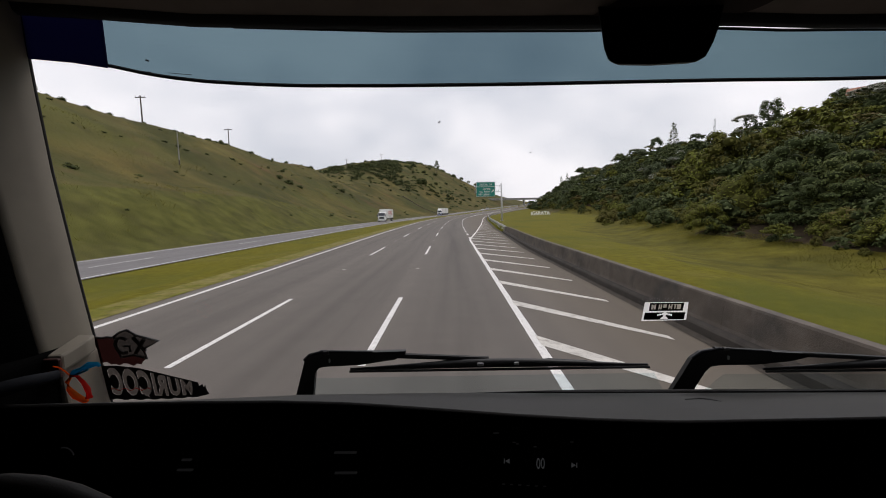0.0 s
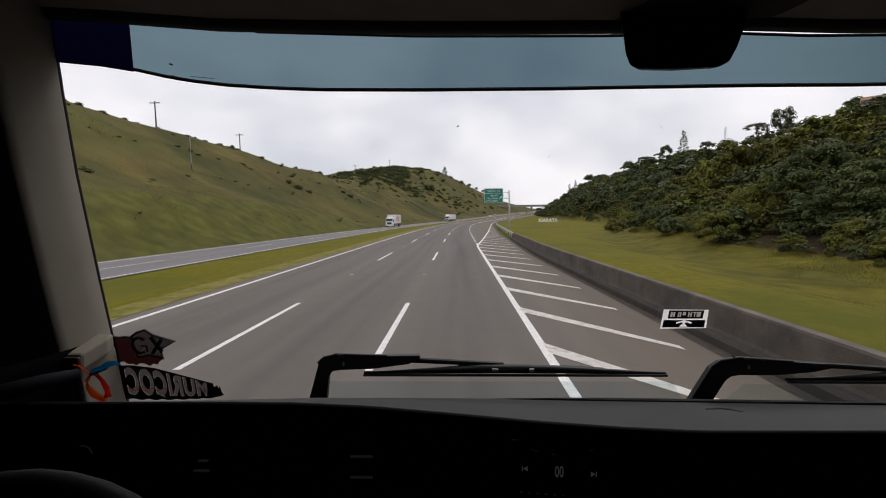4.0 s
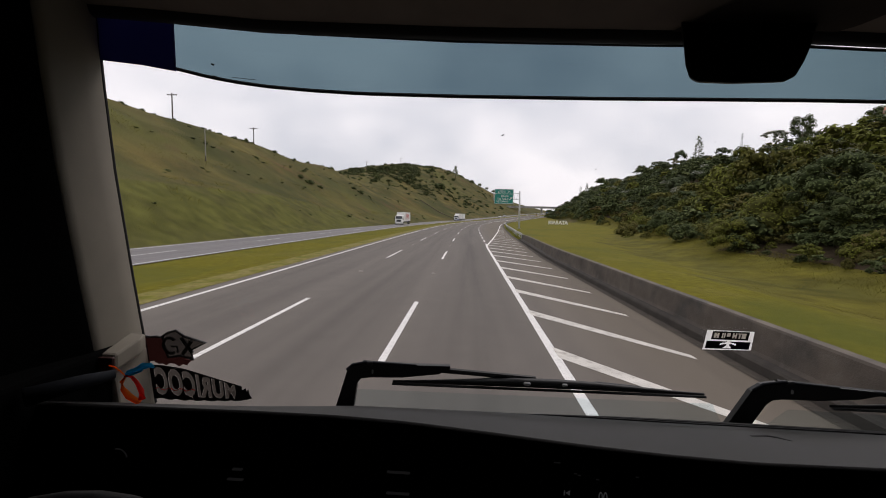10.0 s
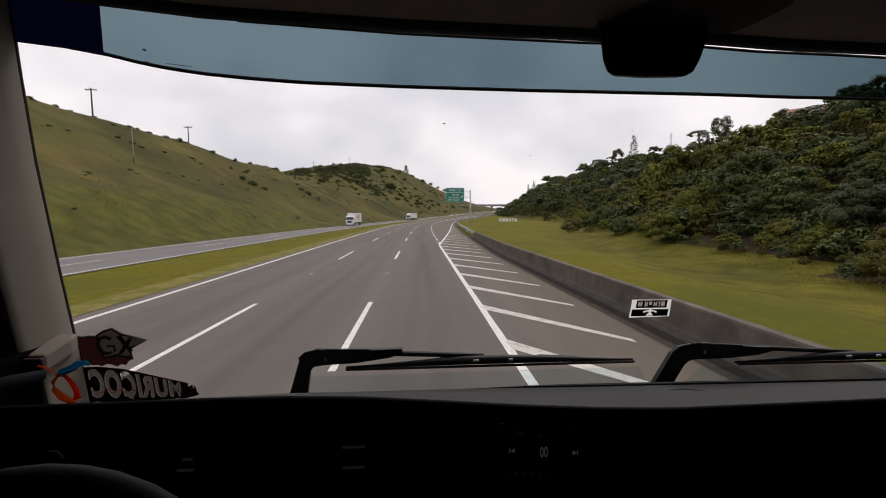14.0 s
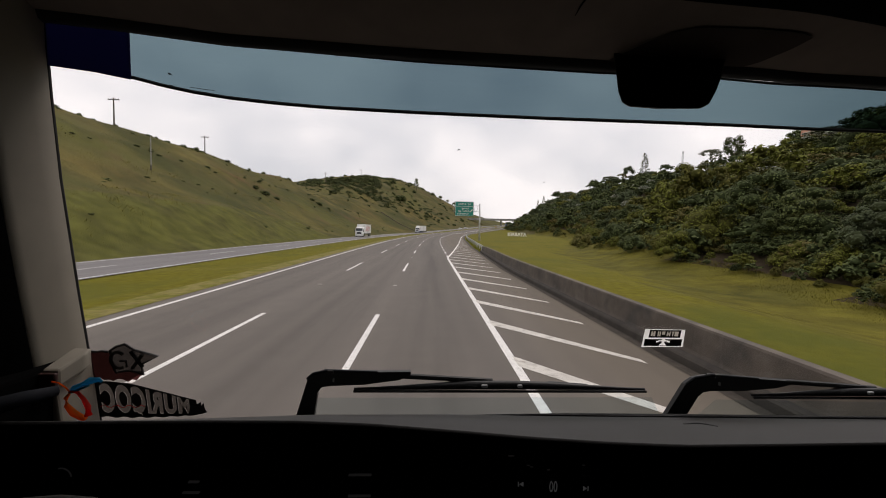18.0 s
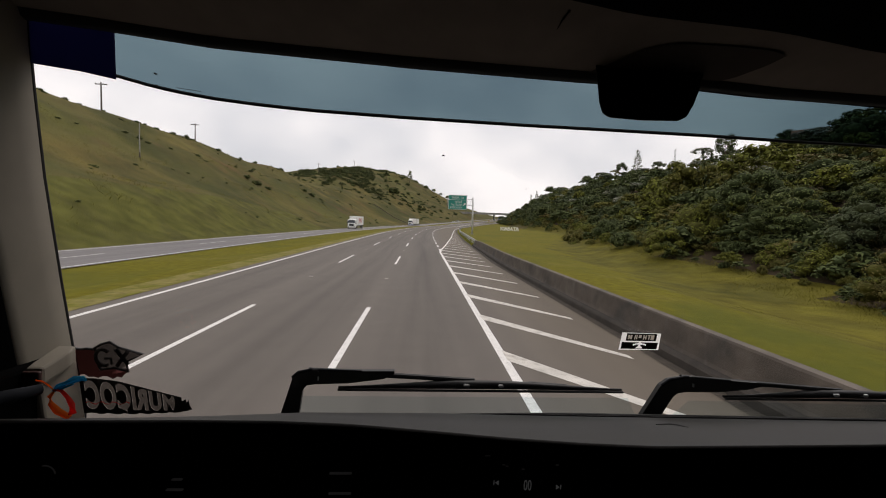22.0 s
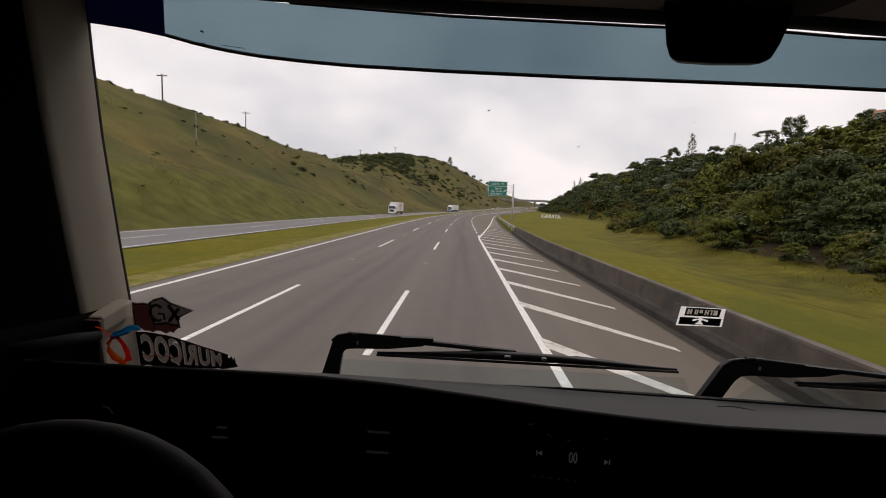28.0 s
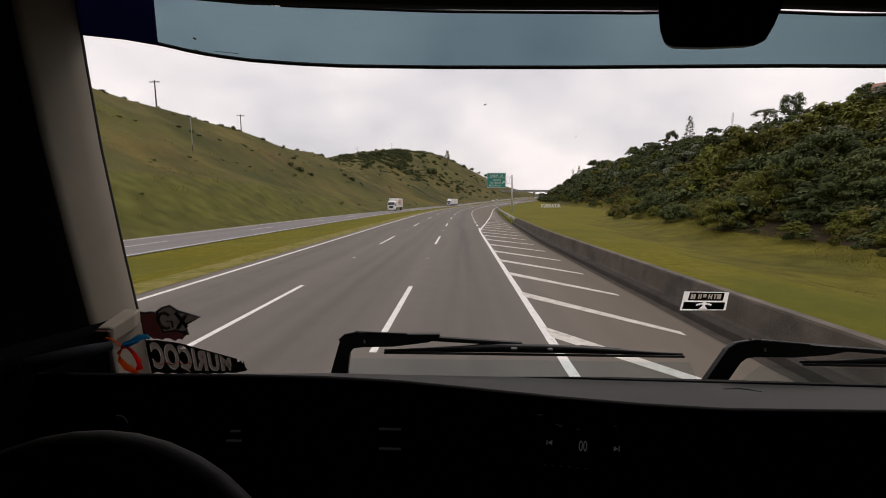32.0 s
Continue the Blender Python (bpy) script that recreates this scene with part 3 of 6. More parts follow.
def ground_sheet():
    os_ = sorted(set([-1800, -1200, -800, -550, -420, -340, -280, -230] + list(range(-200, -28, 4)) + [-29.5, -28.8, -28.1, -25, -22, -20.1, -19.5, -16, -14, -12, -10.6, -9.9, -6, 0, 4, 6.2, 6.9, 7.6, 8.4, 9.2, 10.2]
                         + list(range(12, 60, 3)) + list(range(60, 200, 6)) + [210, 230, 260, 300, 360, 450, 600, 900, 1300, 1800]))
    ys = list(range(-560, -60, 20)) + list(range(-60, 160, 4)) + list(range(160, 520, 8)) + [530, 560, 600, 650, 720, 800, 900, 1050, 1250, 1500, 1800, 2200, 2600]
    v, f = [], []
    for y in ys:
        c = xc(y)
        hi = asphalt_edge(y) + 0.3
        for o in os_:
            z = terrain(c + o, y)
            if -9.95 < o < hi or -28.4 < o < -19.55:
                z -= 0.10
            v.append((c + o, y, z))
    n = len(os_)
    for i in range(len(ys) - 1):
        for j in range(n - 1):
            f.append((i * n + j, i * n + j + 1, (i + 1) * n + j + 1, (i + 1) * n + j))
    ob = part("ground", (v, f), M_GROUND, None, smooth=True)
    for m in (M_VERGE, M_BANK, M_ROUGH, M_LITTER):
        ob.data.materials.append(m)
    index = []
    for i in range(len(ys) - 1):
        foot = lerp_table(ys[i], FOOT_Y, FOOT_X) - xc(ys[i])
        for j in range(n - 1):
            o = (os_[j] + os_[j + 1]) / 2
            index.append(2 if -39 < o < -28.9 and ys[i] < 76 else 1 if -28.9 < o < -9 or 4 < o < foot - 7 else 3 if foot - 7 <= o < foot + 3 and ys[i] < 170 else 4 if foot + 3 <= o < 160 and ys[i] < 560 else 0)
    ob.data.polygons.foreach_set("material_index", index)
    tagged(ob, "olive grass hills and valley floor with dry brown patches", "ground", kind="structure")


def road_mesh(left, right, ys, drop, mat, name, label):
    """Asphalt between two offsets (functions of y), with lane coordinates for its wear."""
    v, f, uvs = [], [], []
    cols = 14
    for y in ys:
        a, b = left(y), right(y)
        for k in range(cols + 1):
            o = a + (b - a) * k / cols
            v.append((xc(y) + o, y, zr(y) + drop))
            uvs.append((o, y))
    n = cols + 1
    for i in range(len(ys) - 1):
        for k in range(cols):
            f.append((i * n + k, i * n + k + 1, (i + 1) * n + k + 1, (i + 1) * n + k))
    me = mesh_of(name, v, f, mat)
    lay = me.uv_layers.new(name="lane")
    idx = np.empty(len(me.loops), dtype=np.int32)
    me.loops.foreach_get("vertex_index", idx)
    lay.data.foreach_set("uv", np.array(uvs, dtype=np.float32)[idx].ravel())
    ob = new(name, me)
    return tagged(ob, label, "road", kind="structure")


YS_ROAD = list(range(-540, -120, 20)) + list(range(-120, 160, 5)) + list(range(160, 620, 10))
road = road_mesh(lambda y: -9.75, asphalt_edge, YS_ROAD, 0.0, M_ASPHALT, "road", "worn grey asphalt highway with white lane markings")
road_opposite = road_mesh(lambda y: -28.2, lambda y: -19.6, YS_ROAD, LEFT_DROP, M_ASPHALT_FAR, "road_opposite", "grey asphalt carriageway of the oncoming traffic")
ground_sheet()


def ribbon_strip(name, offset, half, y0, y1, step, lift, mat, parent, drop=0.0):
    """A painted or earthen strip that follows the road."""
    n = max(2, int((y1 - y0) / step) + 1)
    ys = [y0 + (y1 - y0) * i / (n - 1) for i in range(n)]
    a = [(xc(y) + offset(y) - half, y, zr(y) + drop + lift) for y in ys]
    b = [(xc(y) + offset(y) + half, y, zr(y) + drop + lift) for y in ys]
    return part(name, strip(b, a), mat, parent)


def quad_piece(name, pts, mat, parent, lift=0.006, drop=0.0):
    """A painted piece on the road from (offset, y) corners."""
    v = [(xc(y) + o, y, zr(y) + drop + lift) for o, y in pts]
    return part(name, (v, [tuple(range(len(v)))]), mat, parent)


# edge lines
ribbon_strip("edge_line", lambda y: -9.15, 0.09, -540, 600, 4, 0.005, M_PAINT, road)
ribbon_strip("edge_line", right_edge, 0.09, -540, 420, 2, 0.005, M_PAINT, road)
ribbon_strip("edge_line", lambda y: -20.0, 0.08, -540, 600, 5, 0.005, M_PAINT, road_opposite, LEFT_DROP)
ribbon_strip("edge_line", lambda y: -27.6, 0.08, -540, 600, 5, 0.005, M_PAINT, road_opposite, LEFT_DROP)
# lane dashes: 5.5 m strokes every 18 m; short strokes along the extra lane
for k in range(-28, 24):
    y = 3.2 + 18.2 * k
    quad_piece("lane_dash", [(-5.47, y), (-5.33, y), (-5.33, y + 5.6), (-5.47, y + 5.6)], M_PAINT, road)
    quad_piece("lane_dash", [(-1.94, y), (-1.80, y), (-1.80, y + 5.6), (-1.94, y + 5.6)], M_PAINT, road)
    quad_piece("lane_dash", [(-23.86, y), (-23.74, y), (-23.74, y + 5.6), (-23.86, y + 5.6)], M_PAINT, road_opposite, drop=LEFT_DROP)
for k in range(-1, 21):
    y = 4.0 + 6.2 * k
    quad_piece("short_dash", [(1.52, y), (1.72, y), (1.72, y + 2.7), (1.52, y + 2.7)], M_PAINT, road)
# slanted bars between edge line and gutter
for k in range(-90, 24):
    y = 12.3 + 3.4 * k
    y1 = y - 3.5
    e0 = right_edge(y) + 0.05
    o1 = asphalt_edge(y1) - lerp_table(y1, [-14, 8], [0.62, 0.35])
    if o1 - e0 < 0.3:
        continue
    y1 = y - (o1 - e0) * lerp_table(y, [-12, 8], [1.24, 1.62])
    quad_piece("hatch_bar", [(e0, y - 0.33), (o1, y1 - 0.06), (o1, y1 + 0.20), (e0, y + 0.33)], M_PAINT_WORN, road)
# gore with chevron bars where the exit leaves
ribbon_strip("gore_line", lambda y: 1.62, 0.10, 130, 420, 3, 0.006, M_PAINT, road)
ribbon_strip("gore_line", lambda y: 1.62 + ramp_width(y), 0.10, 130, 420, 3, 0.007, M_PAINT, road)
for k in range(0, 34):
    y = 146 + 4.0 * k
    w = ramp_width(y)
    a, b = 1.72, 1.52 + w
    c = a + (b - a) * 0.66
    s = (c - a) * 0.45
    quad_piece("chevron_bar", [(a, y + s), (c, y), (b, y + (b - c) * 0.5), (b, y + (b - c) * 0.5 + 0.6), (c, y + 0.6), (a, y + s + 0.6)], M_PAINT, road, lift=0.008)
# studs
for k in range(-4, 12):
    for o in (-5.4, -1.87):
        y = 3.2 + 18.2 * k - 6.3
        part("road_stud", moved(rounded(box(-0.09, 0.09, -0.05, 0.05, 0, 0.02), 0.008, 1), Matrix.Translation((xc(y) + o, y, zr(y)))), M_STUD, road)
for k in range(0, 10):
    y = 5.7 + 6.2 * k
    part("road_stud", moved(rounded(box(-0.06, 0.06, -0.05, 0.05, 0, 0.02), 0.008, 1), Matrix.Translation((xc(y) + 1.62, y, zr(y)))), M_STUD, road)


def tar_patch(o, y, rx, ry):
    pts = []
    for k in range(14):
        w = 2 * math.pi * k / 14
        r = 1 + 0.18 * math.sin(3 * w + o)
        pts.append((o + rx * r * math.cos(w), y + ry * r * math.sin(w)))
    quad_piece("tar_patch", pts, M_PATCH, road, lift=0.004)


tar_patch(-5.1, 24.0, 0.35, 0.25)
tar_patch(0.4, 17.0, 0.3, 0.2)
# verges: worn dry edge and mown median
ribbon_strip("median_verge", lambda y: -10.3, 0.62, -540, 600, 5, 0.012, M_DRY, None)
tagged(bpy.data.objects["median_verge"], "dry worn edge of the grass median", "verge", kind="structure")


# ---- barrier and guard rail ----
def concrete_barrier():
    t = thing("concrete_barrier", (5.4, -20, 0), "dark weathered concrete barrier with a stained face", "barrier")
    prof = [(-0.24, -0.06), (-0.22, 0.10), (-0.15, 0.30), (-0.11, 0.80), (-0.09, 0.84), (0.10, 0.84), (0.12, 0.80), (0.20, 0.0)]
    n = len(prof)
    y = -320.0
    while y < 7.6:
        y1 = min(y + (16.0 if y < -64 else 4.0), 7.9)
        last = y1 > 7.8
        a = [(barrier_x(y) + px, y + 0.003, pz) for px, pz in prof]
        b = [(barrier_x(y1) + px * (0.75 if last else 1), y1 - 0.003, pz * (0.82 if last else 1)) for px, pz in prof]
        f = [(i, (i + 1) % n, (i + 1) % n + n, i + n) for i in range(n)] + [tuple(range(n))[::-1], tuple(range(n, 2 * n))]
        seg = part("segment", (a + b, f), M_CONCRETE, t)
        c, d = barrier_x(y), barrier_x(y1)
        kerb = [(-0.36, -0.06), (-0.345, 0.16), (-0.31, 0.20), (-0.20, 0.24), (-0.20, -0.06)]
        v = [(c + px, y + 0.003, pz) for px, pz in kerb] + [(d + px, y1 - 0.003, pz) for px, pz in kerb]
        part("foot", (v, [(i, (i + 1) % 5, (i + 1) % 5 + 5, i + 5) for i in range(5)] + [(4, 3, 2, 1, 0), (5, 6, 7, 8, 9)]), M_CONCRETE_DARK, seg, "dirt-blackened foot of the barrier")
        y = y1


concrete_barrier()


def guard_rail(y0, y1):
    t = thing("guard_rail", (xc(y0) + rail_offset(y0), y0, 0), "galvanised steel guard rail on low posts beside the shoulder", "guard rail")
    prof = [(0.0, 0.46), (-0.075, 0.50), (-0.075, 0.545), (-0.01, 0.60), (-0.01, 0.63), (-0.075, 0.685), (-0.075, 0.73), (0.0, 0.77)]
    y = y0
    while y < y1:
        step = 4.0 if y < 130 else 8.0
        ye = min(y + step, y1)
        rows = []
        for yy in (y, (y + ye) / 2, ye + 0.12):
            c = xc(yy) + rail_offset(yy)
            rows.append([(c + px, yy, zr(yy) + pz) for px, pz in prof])
        back = [[(a + 0.006, b, c) for a, b, c in r] for r in rows]
        g = join(*[strip(rows[i], rows[i + 1]) for i in range(2)], *[strip(back[i + 1], back[i]) for i in range(2)])
        part("rail_beam", g, M_ZINC, t)
        c = xc(y) + rail_offset(y)
        part("post", box(c + 0.02, c + 0.13, y + 0.1, y + 0.18, zr(y) - 0.4, zr(y) + 0.74), M_ZINC, t)
        part("spacer", box(c - 0.005, c + 0.03, y + 0.06, y + 0.22, zr(y) + 0.52, zr(y) + 0.72), M_ZINC, t)
        y = ye


guard_rail(7.8, 420)
# gutter of dirt and fallen leaves along the foot of the rail
ribbon_strip("gutter", lambda y: asphalt_edge(y) + lerp_table(y, [-14, 8], [0.03, 0.10]), 0.19, -540, 300, 3, 0.008, M_DIRT, None)
tagged(bpy.data.objects["gutter"], "strip of brown dirt along the asphalt edge", "gutter", kind="structure")


# ---- exit sign on a cantilever post ----
def exit_sign():
    y = 61.0
    t = thing("gantry_sign", (12.7, y, 0), "green exit sign on a cantilever truss of a grey steel post", "road sign")
    part("post", tube([(12.7, y, -0.6), (12.65, y, 5.0), (12.55, y, 9.3)], [0.24, 0.21, 0.18], 12), M_POST_PALE, t, smooth=True)
    part("base_plate", rounded(box(12.3, 13.1, y - 0.4, y + 0.4, -0.6, 0.06), 0.03, 1), M_PALE_CONCRETE, t)
    for z in (7.25, 8.75):
        part("truss_chord", tube([(12.55, y, z), (6.0, y, z)], 0.055, 8), M_ZINC, t)
    for k in range(8):
        x = 12.2 - 0.82 * k
        part("truss_web", tube([(x, y, 7.25), (x - 0.41, y, 8.75)] if k % 2 else [(x, y, 8.75), (x - 0.41, y, 7.25)], 0.03, 6), M_ZINC, t)
    part("truss_end", tube([(6.0, y, 6.9), (6.0, y, 9.0)], 0.05, 6), M_ZINC, t)
    x0, x1, z0, z1 = 6.3, 11.0, 6.1, 9.75
    panel = part("panel", rounded(box(x0, x1, y - 0.22, y - 0.16, z0, z1), 0.012, 1), M_SIGN_GREEN, t)
    border = []
    for a, b, c, d in ((x0 + .04, x1 - .04, z1 - .10, z1 - .04), (x0 + .04, x1 - .04, z0 + .04, z0 + .10), (x0 + .04, x0 + .10, z0 + .10, z1 - .10), (x1 - .10, x1 - .04, z0 + .10, z1 - .10)):
        border.append(box(a, b, y - 0.232, y - 0.222, c, d))
    part("border", join(*border), M_SIGN_WHITE, panel)
    part("divider", box(x0 + .10, x1 - .10, y - 0.232, y - 0.222, 8.50, 8.58), M_SIGN_WHITE, panel)
    for text, size, x, z, al in (("SAÍDA  24", 0.72, 8.65, 9.06, "CENTER"), ("Igaratá", 0.68, 9.75, 8.02, "RIGHT"), ("Sta. Isabel", 0.68, 9.75, 7.32, "RIGHT"), ("RETORNO", 0.62, 9.75, 6.60, "RIGHT")):
        me = letters(text, size, M_SIGN_WHITE, 0.004, al)
        me.transform(Matrix.Translation((x, y - 0.232, z)))
        part("lettering", me, None, panel)
    c = Vector((10.4, y - 0.228, 7.45))
    d, n = Vector((0.707, 0, 0.707)), Vector((-0.707, 0, 0.707))
    pts = [c - d * 0.5 - n * 0.09, c + d * 0.1 - n * 0.09, c + d * 0.05 - n * 0.28, c + d * 0.5, c + d * 0.05 + n * 0.28, c + d * 0.1 + n * 0.09, c - d * 0.5 + n * 0.09]
    part("arrow", slab(pts, (0, -0.006, 0)), M_SIGN_WHITE, panel)


exit_sign()


# ---- standing letters on the grass ----
def standing_letters():
    y, x = 126.0, 33.2
    for i, ch in enumerate("IGARATA"):
        lx = x + 1.22 * i - (0.30 if i else 0)
        z = terrain(lx, y)
        me = letters(ch, 2.0, M_LETTER, 0.12, bold=0.065)
        me.transform(Matrix.Translation((lx, y, z + 0.74)))
        ob = part("standing_letter", me, None, None)
        tagged(ob, "tall white painted letter %s standing on the grass" % ch, "letter", group="letters of the place name")
        part("foot", box(lx - 0.07, lx + 0.07, y + 0.02, y + 0.10, z - 0.5, z + 0.35), M_LETTER, ob)


standing_letters()


# ---- small signs near the exit ----
def sign_post(x, y, h, name, label):
    t = thing(name, (x, y, terrain(x, y)), label, "road sign")
    z = terrain(x, y)
    part("post", tube([(x, y, z - 0.3), (x, y, z + h)], 0.04, 8), M_ZINC, t)
    return t, z


def speed_sign(x, y):
    t, z = sign_post(x, y, 2.5, "speed_sign", "round speed limit sign with a red ring on a post")
    for r, m, dy, nm in ((0.5, M_SIGN_RED, 0.0, "ring"), (0.40, M_SIGN_WHITE, -0.012, "face")):
        pts = [(x + r * math.cos(2 * math.pi * k / 28), y - 0.06 + dy, z + 2.6 + r * math.sin(2 * math.pi * k / 28)) for k in range(28)]
        part(nm, slab(pts, (0, 0.01, 0)), m, t)
    me = letters("40", 0.5, M_SIGN_BLACK, 0.003)
    me.transform(Matrix.Translation((x, y - 0.085, z + 2.6)))
    part("lettering", me, None, t)


speed_sign(xc(352) + 22, 352)


def chevron_marker(x, y):
    t, z = sign_post(x, y, 0.8, "hazard_marker", "yellow and black chevron marker at the head of the traffic island")
    part("panel", rounded(box(x - 0.3, x + 0.3, y - 0.06, y - 0.03, z + 0.7, z + 2.6), 0.02, 1), M_SIGN_YELLOW, t)
    for k in range(4):
        b = z + 0.82 + 0.46 * k
        pts = [(x - 0.28, y - 0.066, b), (x, y - 0.066, b + 0.2), (x + 0.28, y - 0.066, b), (x + 0.28, y - 0.066, b + 0.2), (x, y - 0.066, b + 0.4), (x - 0.28, y - 0.066, b + 0.2)]
        part("stripe", slab(pts[::-1], (0, -0.005, 0)), M_SIGN_BLACK, t)


chevron_marker(xc(322) + 4.8, 322)


def blue_sign(x, y):
    t, z = sign_post(x, y, 3.2, "service_sign", "blue service sign with white symbols on a post")
    part("panel", rounded(box(x - 1.2, x + 1.2, y - 0.08, y - 0.04, z + 1.6, z + 3.3), 0.02, 1), M_SIGN_BLUE, t)
    for k in range(2):
        part("symbol", box(x - 0.8 + k * 0.9, x - 0.2 + k * 0.9, y - 0.09, y - 0.081, z + 2.1, z + 2.8), M_SIGN_WHITE, t)


blue_sign(xc(372) + 6.5, 372)


def island():
    ys = [300 + 6 * k for k in range(24)]
    a = [(xc(y) + 2.4 + (y - 300) * 0.004, y, zr(y) + 0.16) for y in ys]
    b = [(xc(y) + 2.4 + min(ramp_width(y) - 2.0, 0.6 + (y - 300) * 0.12), y, zr(y) + 0.16) for y in ys]
    ob = part("traffic_island", strip(a[::-1], b[::-1]), M_VERGE, None)
    tagged(ob, "grassed traffic island between highway and exit", "island", kind="structure")


island()


# ---- overpass ----
def overpass():
    y = 452.0
    c, z = xc(y), zr(y)
    t = thing("overpass", (c, y, z), "concrete road bridge crossing over the highway on slim piers", "bridge")
    part("deck", box(c - 70, c + 75, y - 4.5, y + 4.5, z + 6.2, z + 7.5), M_PALE_CONCRETE, t)
    for s in (-4.5, 4.35):
        part("parapet", box(c - 70, c + 75, y + s, y + s + 0.15, z + 7.5, z + 8.5), M_PALE_CONCRETE, t)
    for o in (-13.5, 9.5):
        for s in (-2.6, 2.6):
            part("pier", tube([(c + o, y + s, z - 1), (c + o, y + s, z + 6.2)], 0.6, 12), M_PALE_CONCRETE, t)
        part("cross_beam", box(c + o - 0.8, c + o + 0.8, y - 4.2, y + 4.2, z + 5.3, z + 6.2), M_PALE_CONCRETE, t)


overpass()


def utility_pole(x, y, h):
    z = terrain(x, y)
    t = thing("utility_pole", (x, y, z), "slim utility pole with a cross arm on the hill", "utility pole")
    part("pole", tube([(x, y, z - 0.8), (x, y, z + h)], [0.22, 0.15], 8), M_WOOD_POLE, t)
    part("cross_arm", box(x - 1.5, x + 1.5, y - 0.08, y + 0.08, z + h - 0.6, z + h - 0.4), M_WOOD_POLE, t)
    for k in (-1.3, -0.5, 0.5, 1.3):
        part("insulator", tube([(x + k, y, z + h - 0.4), (x + k, y, z + h - 0.15)], 0.07, 6), M_PALE_CONCRETE, t)


utility_pole(-66, 345, 10)
utility_pole(-88, 300, 10)
utility_pole(-86, 72, 9)
utility_pole(-84, 112, 9)


def marker_post(x, y, h):
    z = terrain(x, y)
    t = thing("pole", (x, y, z), "slim pale pole standing on the grassy hillside", "pole")
    part("shaft", tube([(x, y, z - 0.6), (x, y, z + h)], [0.10, 0.07], 8), M_PALE_CONCRETE, t)
    part("foot_band", tube([(x, y, z - 0.1), (x, y, z + 0.9)], [0.14, 0.115], 8), M_WOOD_POLE, t)
    part("cap", tube([(x, y, z + h), (x, y, z + h + 0.10)], [0.10, 0.08], 8), M_PALE_CONCRETE, t)


marker_post(-54, 39, 6.4)


def lattice_mast(x, y, h):
    z = terrain(x, y)
    t = thing("radio_mast", (x, y, z), "thin lattice radio mast above the wooded ridge", "mast")
    for k in range(3):
        w = 2 * math.pi * k / 3
        part("leg", tube([(x + 0.7 * math.cos(w), y + 0.7 * math.sin(w), z - 1), (x + 0.25 * math.cos(w), y + 0.25 * math.sin(w), z + h)], 0.07, 5), M_ZINC, t)
    for k in range(10):
        zz = z + h * (k + 0.5) / 10
        part("brace", tube([(x - 0.5, y, zz), (x + 0.5, y, zz + 1.0)], 0.045, 5), M_ZINC, t)


lattice_mast(120.3, 147, 15.5)


def drainage_stair():
    """A dark stepped channel running down the cut slope."""
    t = thing("drainage_stair", (xc(214) - 33, 214, zr(214)), "dark concrete drainage stair down the grassy cutting", "drain")
    for k in range(16):
        y = 214 + 0.9 * k
        x = xc(y) - 33 - 1.75 * k
        z = terrain(x, y)
        part("step", box(x - 1.0, x + 0.9, y - 0.7, y + 0.7, z - 0.6, z + 0.22), M_CONCRETE, t)


drainage_stair()


def ridge_house(x, y, turn):
    z = terrain(x, y) + 0.8
    m = pose(x, y, z, 0, 0, turn)
    t = thing("house", (x, y, z), "pale two-storey house with terracotta tiled roof among the ridge trees", "house")
    wall = part("wall", moved(box(-7, 7, -3.5, 3.5, -4.0, 6.0), m), M_HOUSE, t)
    part("upper_wall", moved(box(-7.15, 2.0, -3.65, 3.6, 3.0, 5.9), m), M_HOUSE_RED, t, "brick red upper storey")
    for s in (-1, 1):
        part("roof", moved(slab([(-7.9, s * 4.4, 5.7), (7.9, s * 4.4, 5.7), (7.9, 0, 7.9), (-7.9, 0, 7.9)][::s], (0, 0, 0.18)), m), M_ROOF_TILE, t)
    for k in range(5):
        u = -5.6 + 2.7 * k
        w = part("window", moved(box(u - 0.6, u + 0.6, -3.72, -3.66, 3.7, 5.0), m), M_TRUCK_GLASS, wall)
        part("frame", moved(join(box(u - 0.7, u + 0.7, -3.76, -3.67, 5.0, 5.1), box(u - 0.7, u + 0.7, -3.78, -3.67, 3.58, 3.7)), m), M_SIGN_WHITE, w)
    part("balcony", moved(box(-7.2, 7.2, -5.0, -3.5, 2.7, 2.9), m), M_PALE_CONCRETE, t)
    for k in range(9):
        u = -7.0 + 1.75 * k
        part("post", moved(box(u - 0.06, u + 0.06, -4.95, -4.83, 2.9, 3.8), m), M_SIGN_WHITE, t)
    part("rail", moved(box(-7.1, 7.1, -4.95, -4.83, 3.8, 3.9), m), M_SIGN_WHITE, t)


ridge_house(106, 60, -46)


# ---- what the road has passed ----
def street_lamp(x, y):
    z = terrain(x, y)
    t = thing("street_lamp", (x, y, z), "tall grey steel street lamp with a flat lamp head", "street lamp", group="street lamps beside the highway")
    part("pole", tube([(x, y, z - 0.4), (x, y, z + 5), (x, y, z + 11)], [0.11, 0.09, 0.06], 10), M_ZINC, t, smooth=True)
    part("arm", tube([(x, y, z + 10.9), (x - 1.0, y, z + 11.1)], 0.04, 8), M_ZINC, t)
    part("lamp_head", rounded(box(x - 1.5, x - 0.7, y - 0.16, y + 0.16, z + 11.02, z + 11.16), 0.03, 1), M_SIGN_BACK, t)


for ly in (-432, -372, -302, -236):
    street_lamp(8.6 if ly > -350 else 13.5, ly)


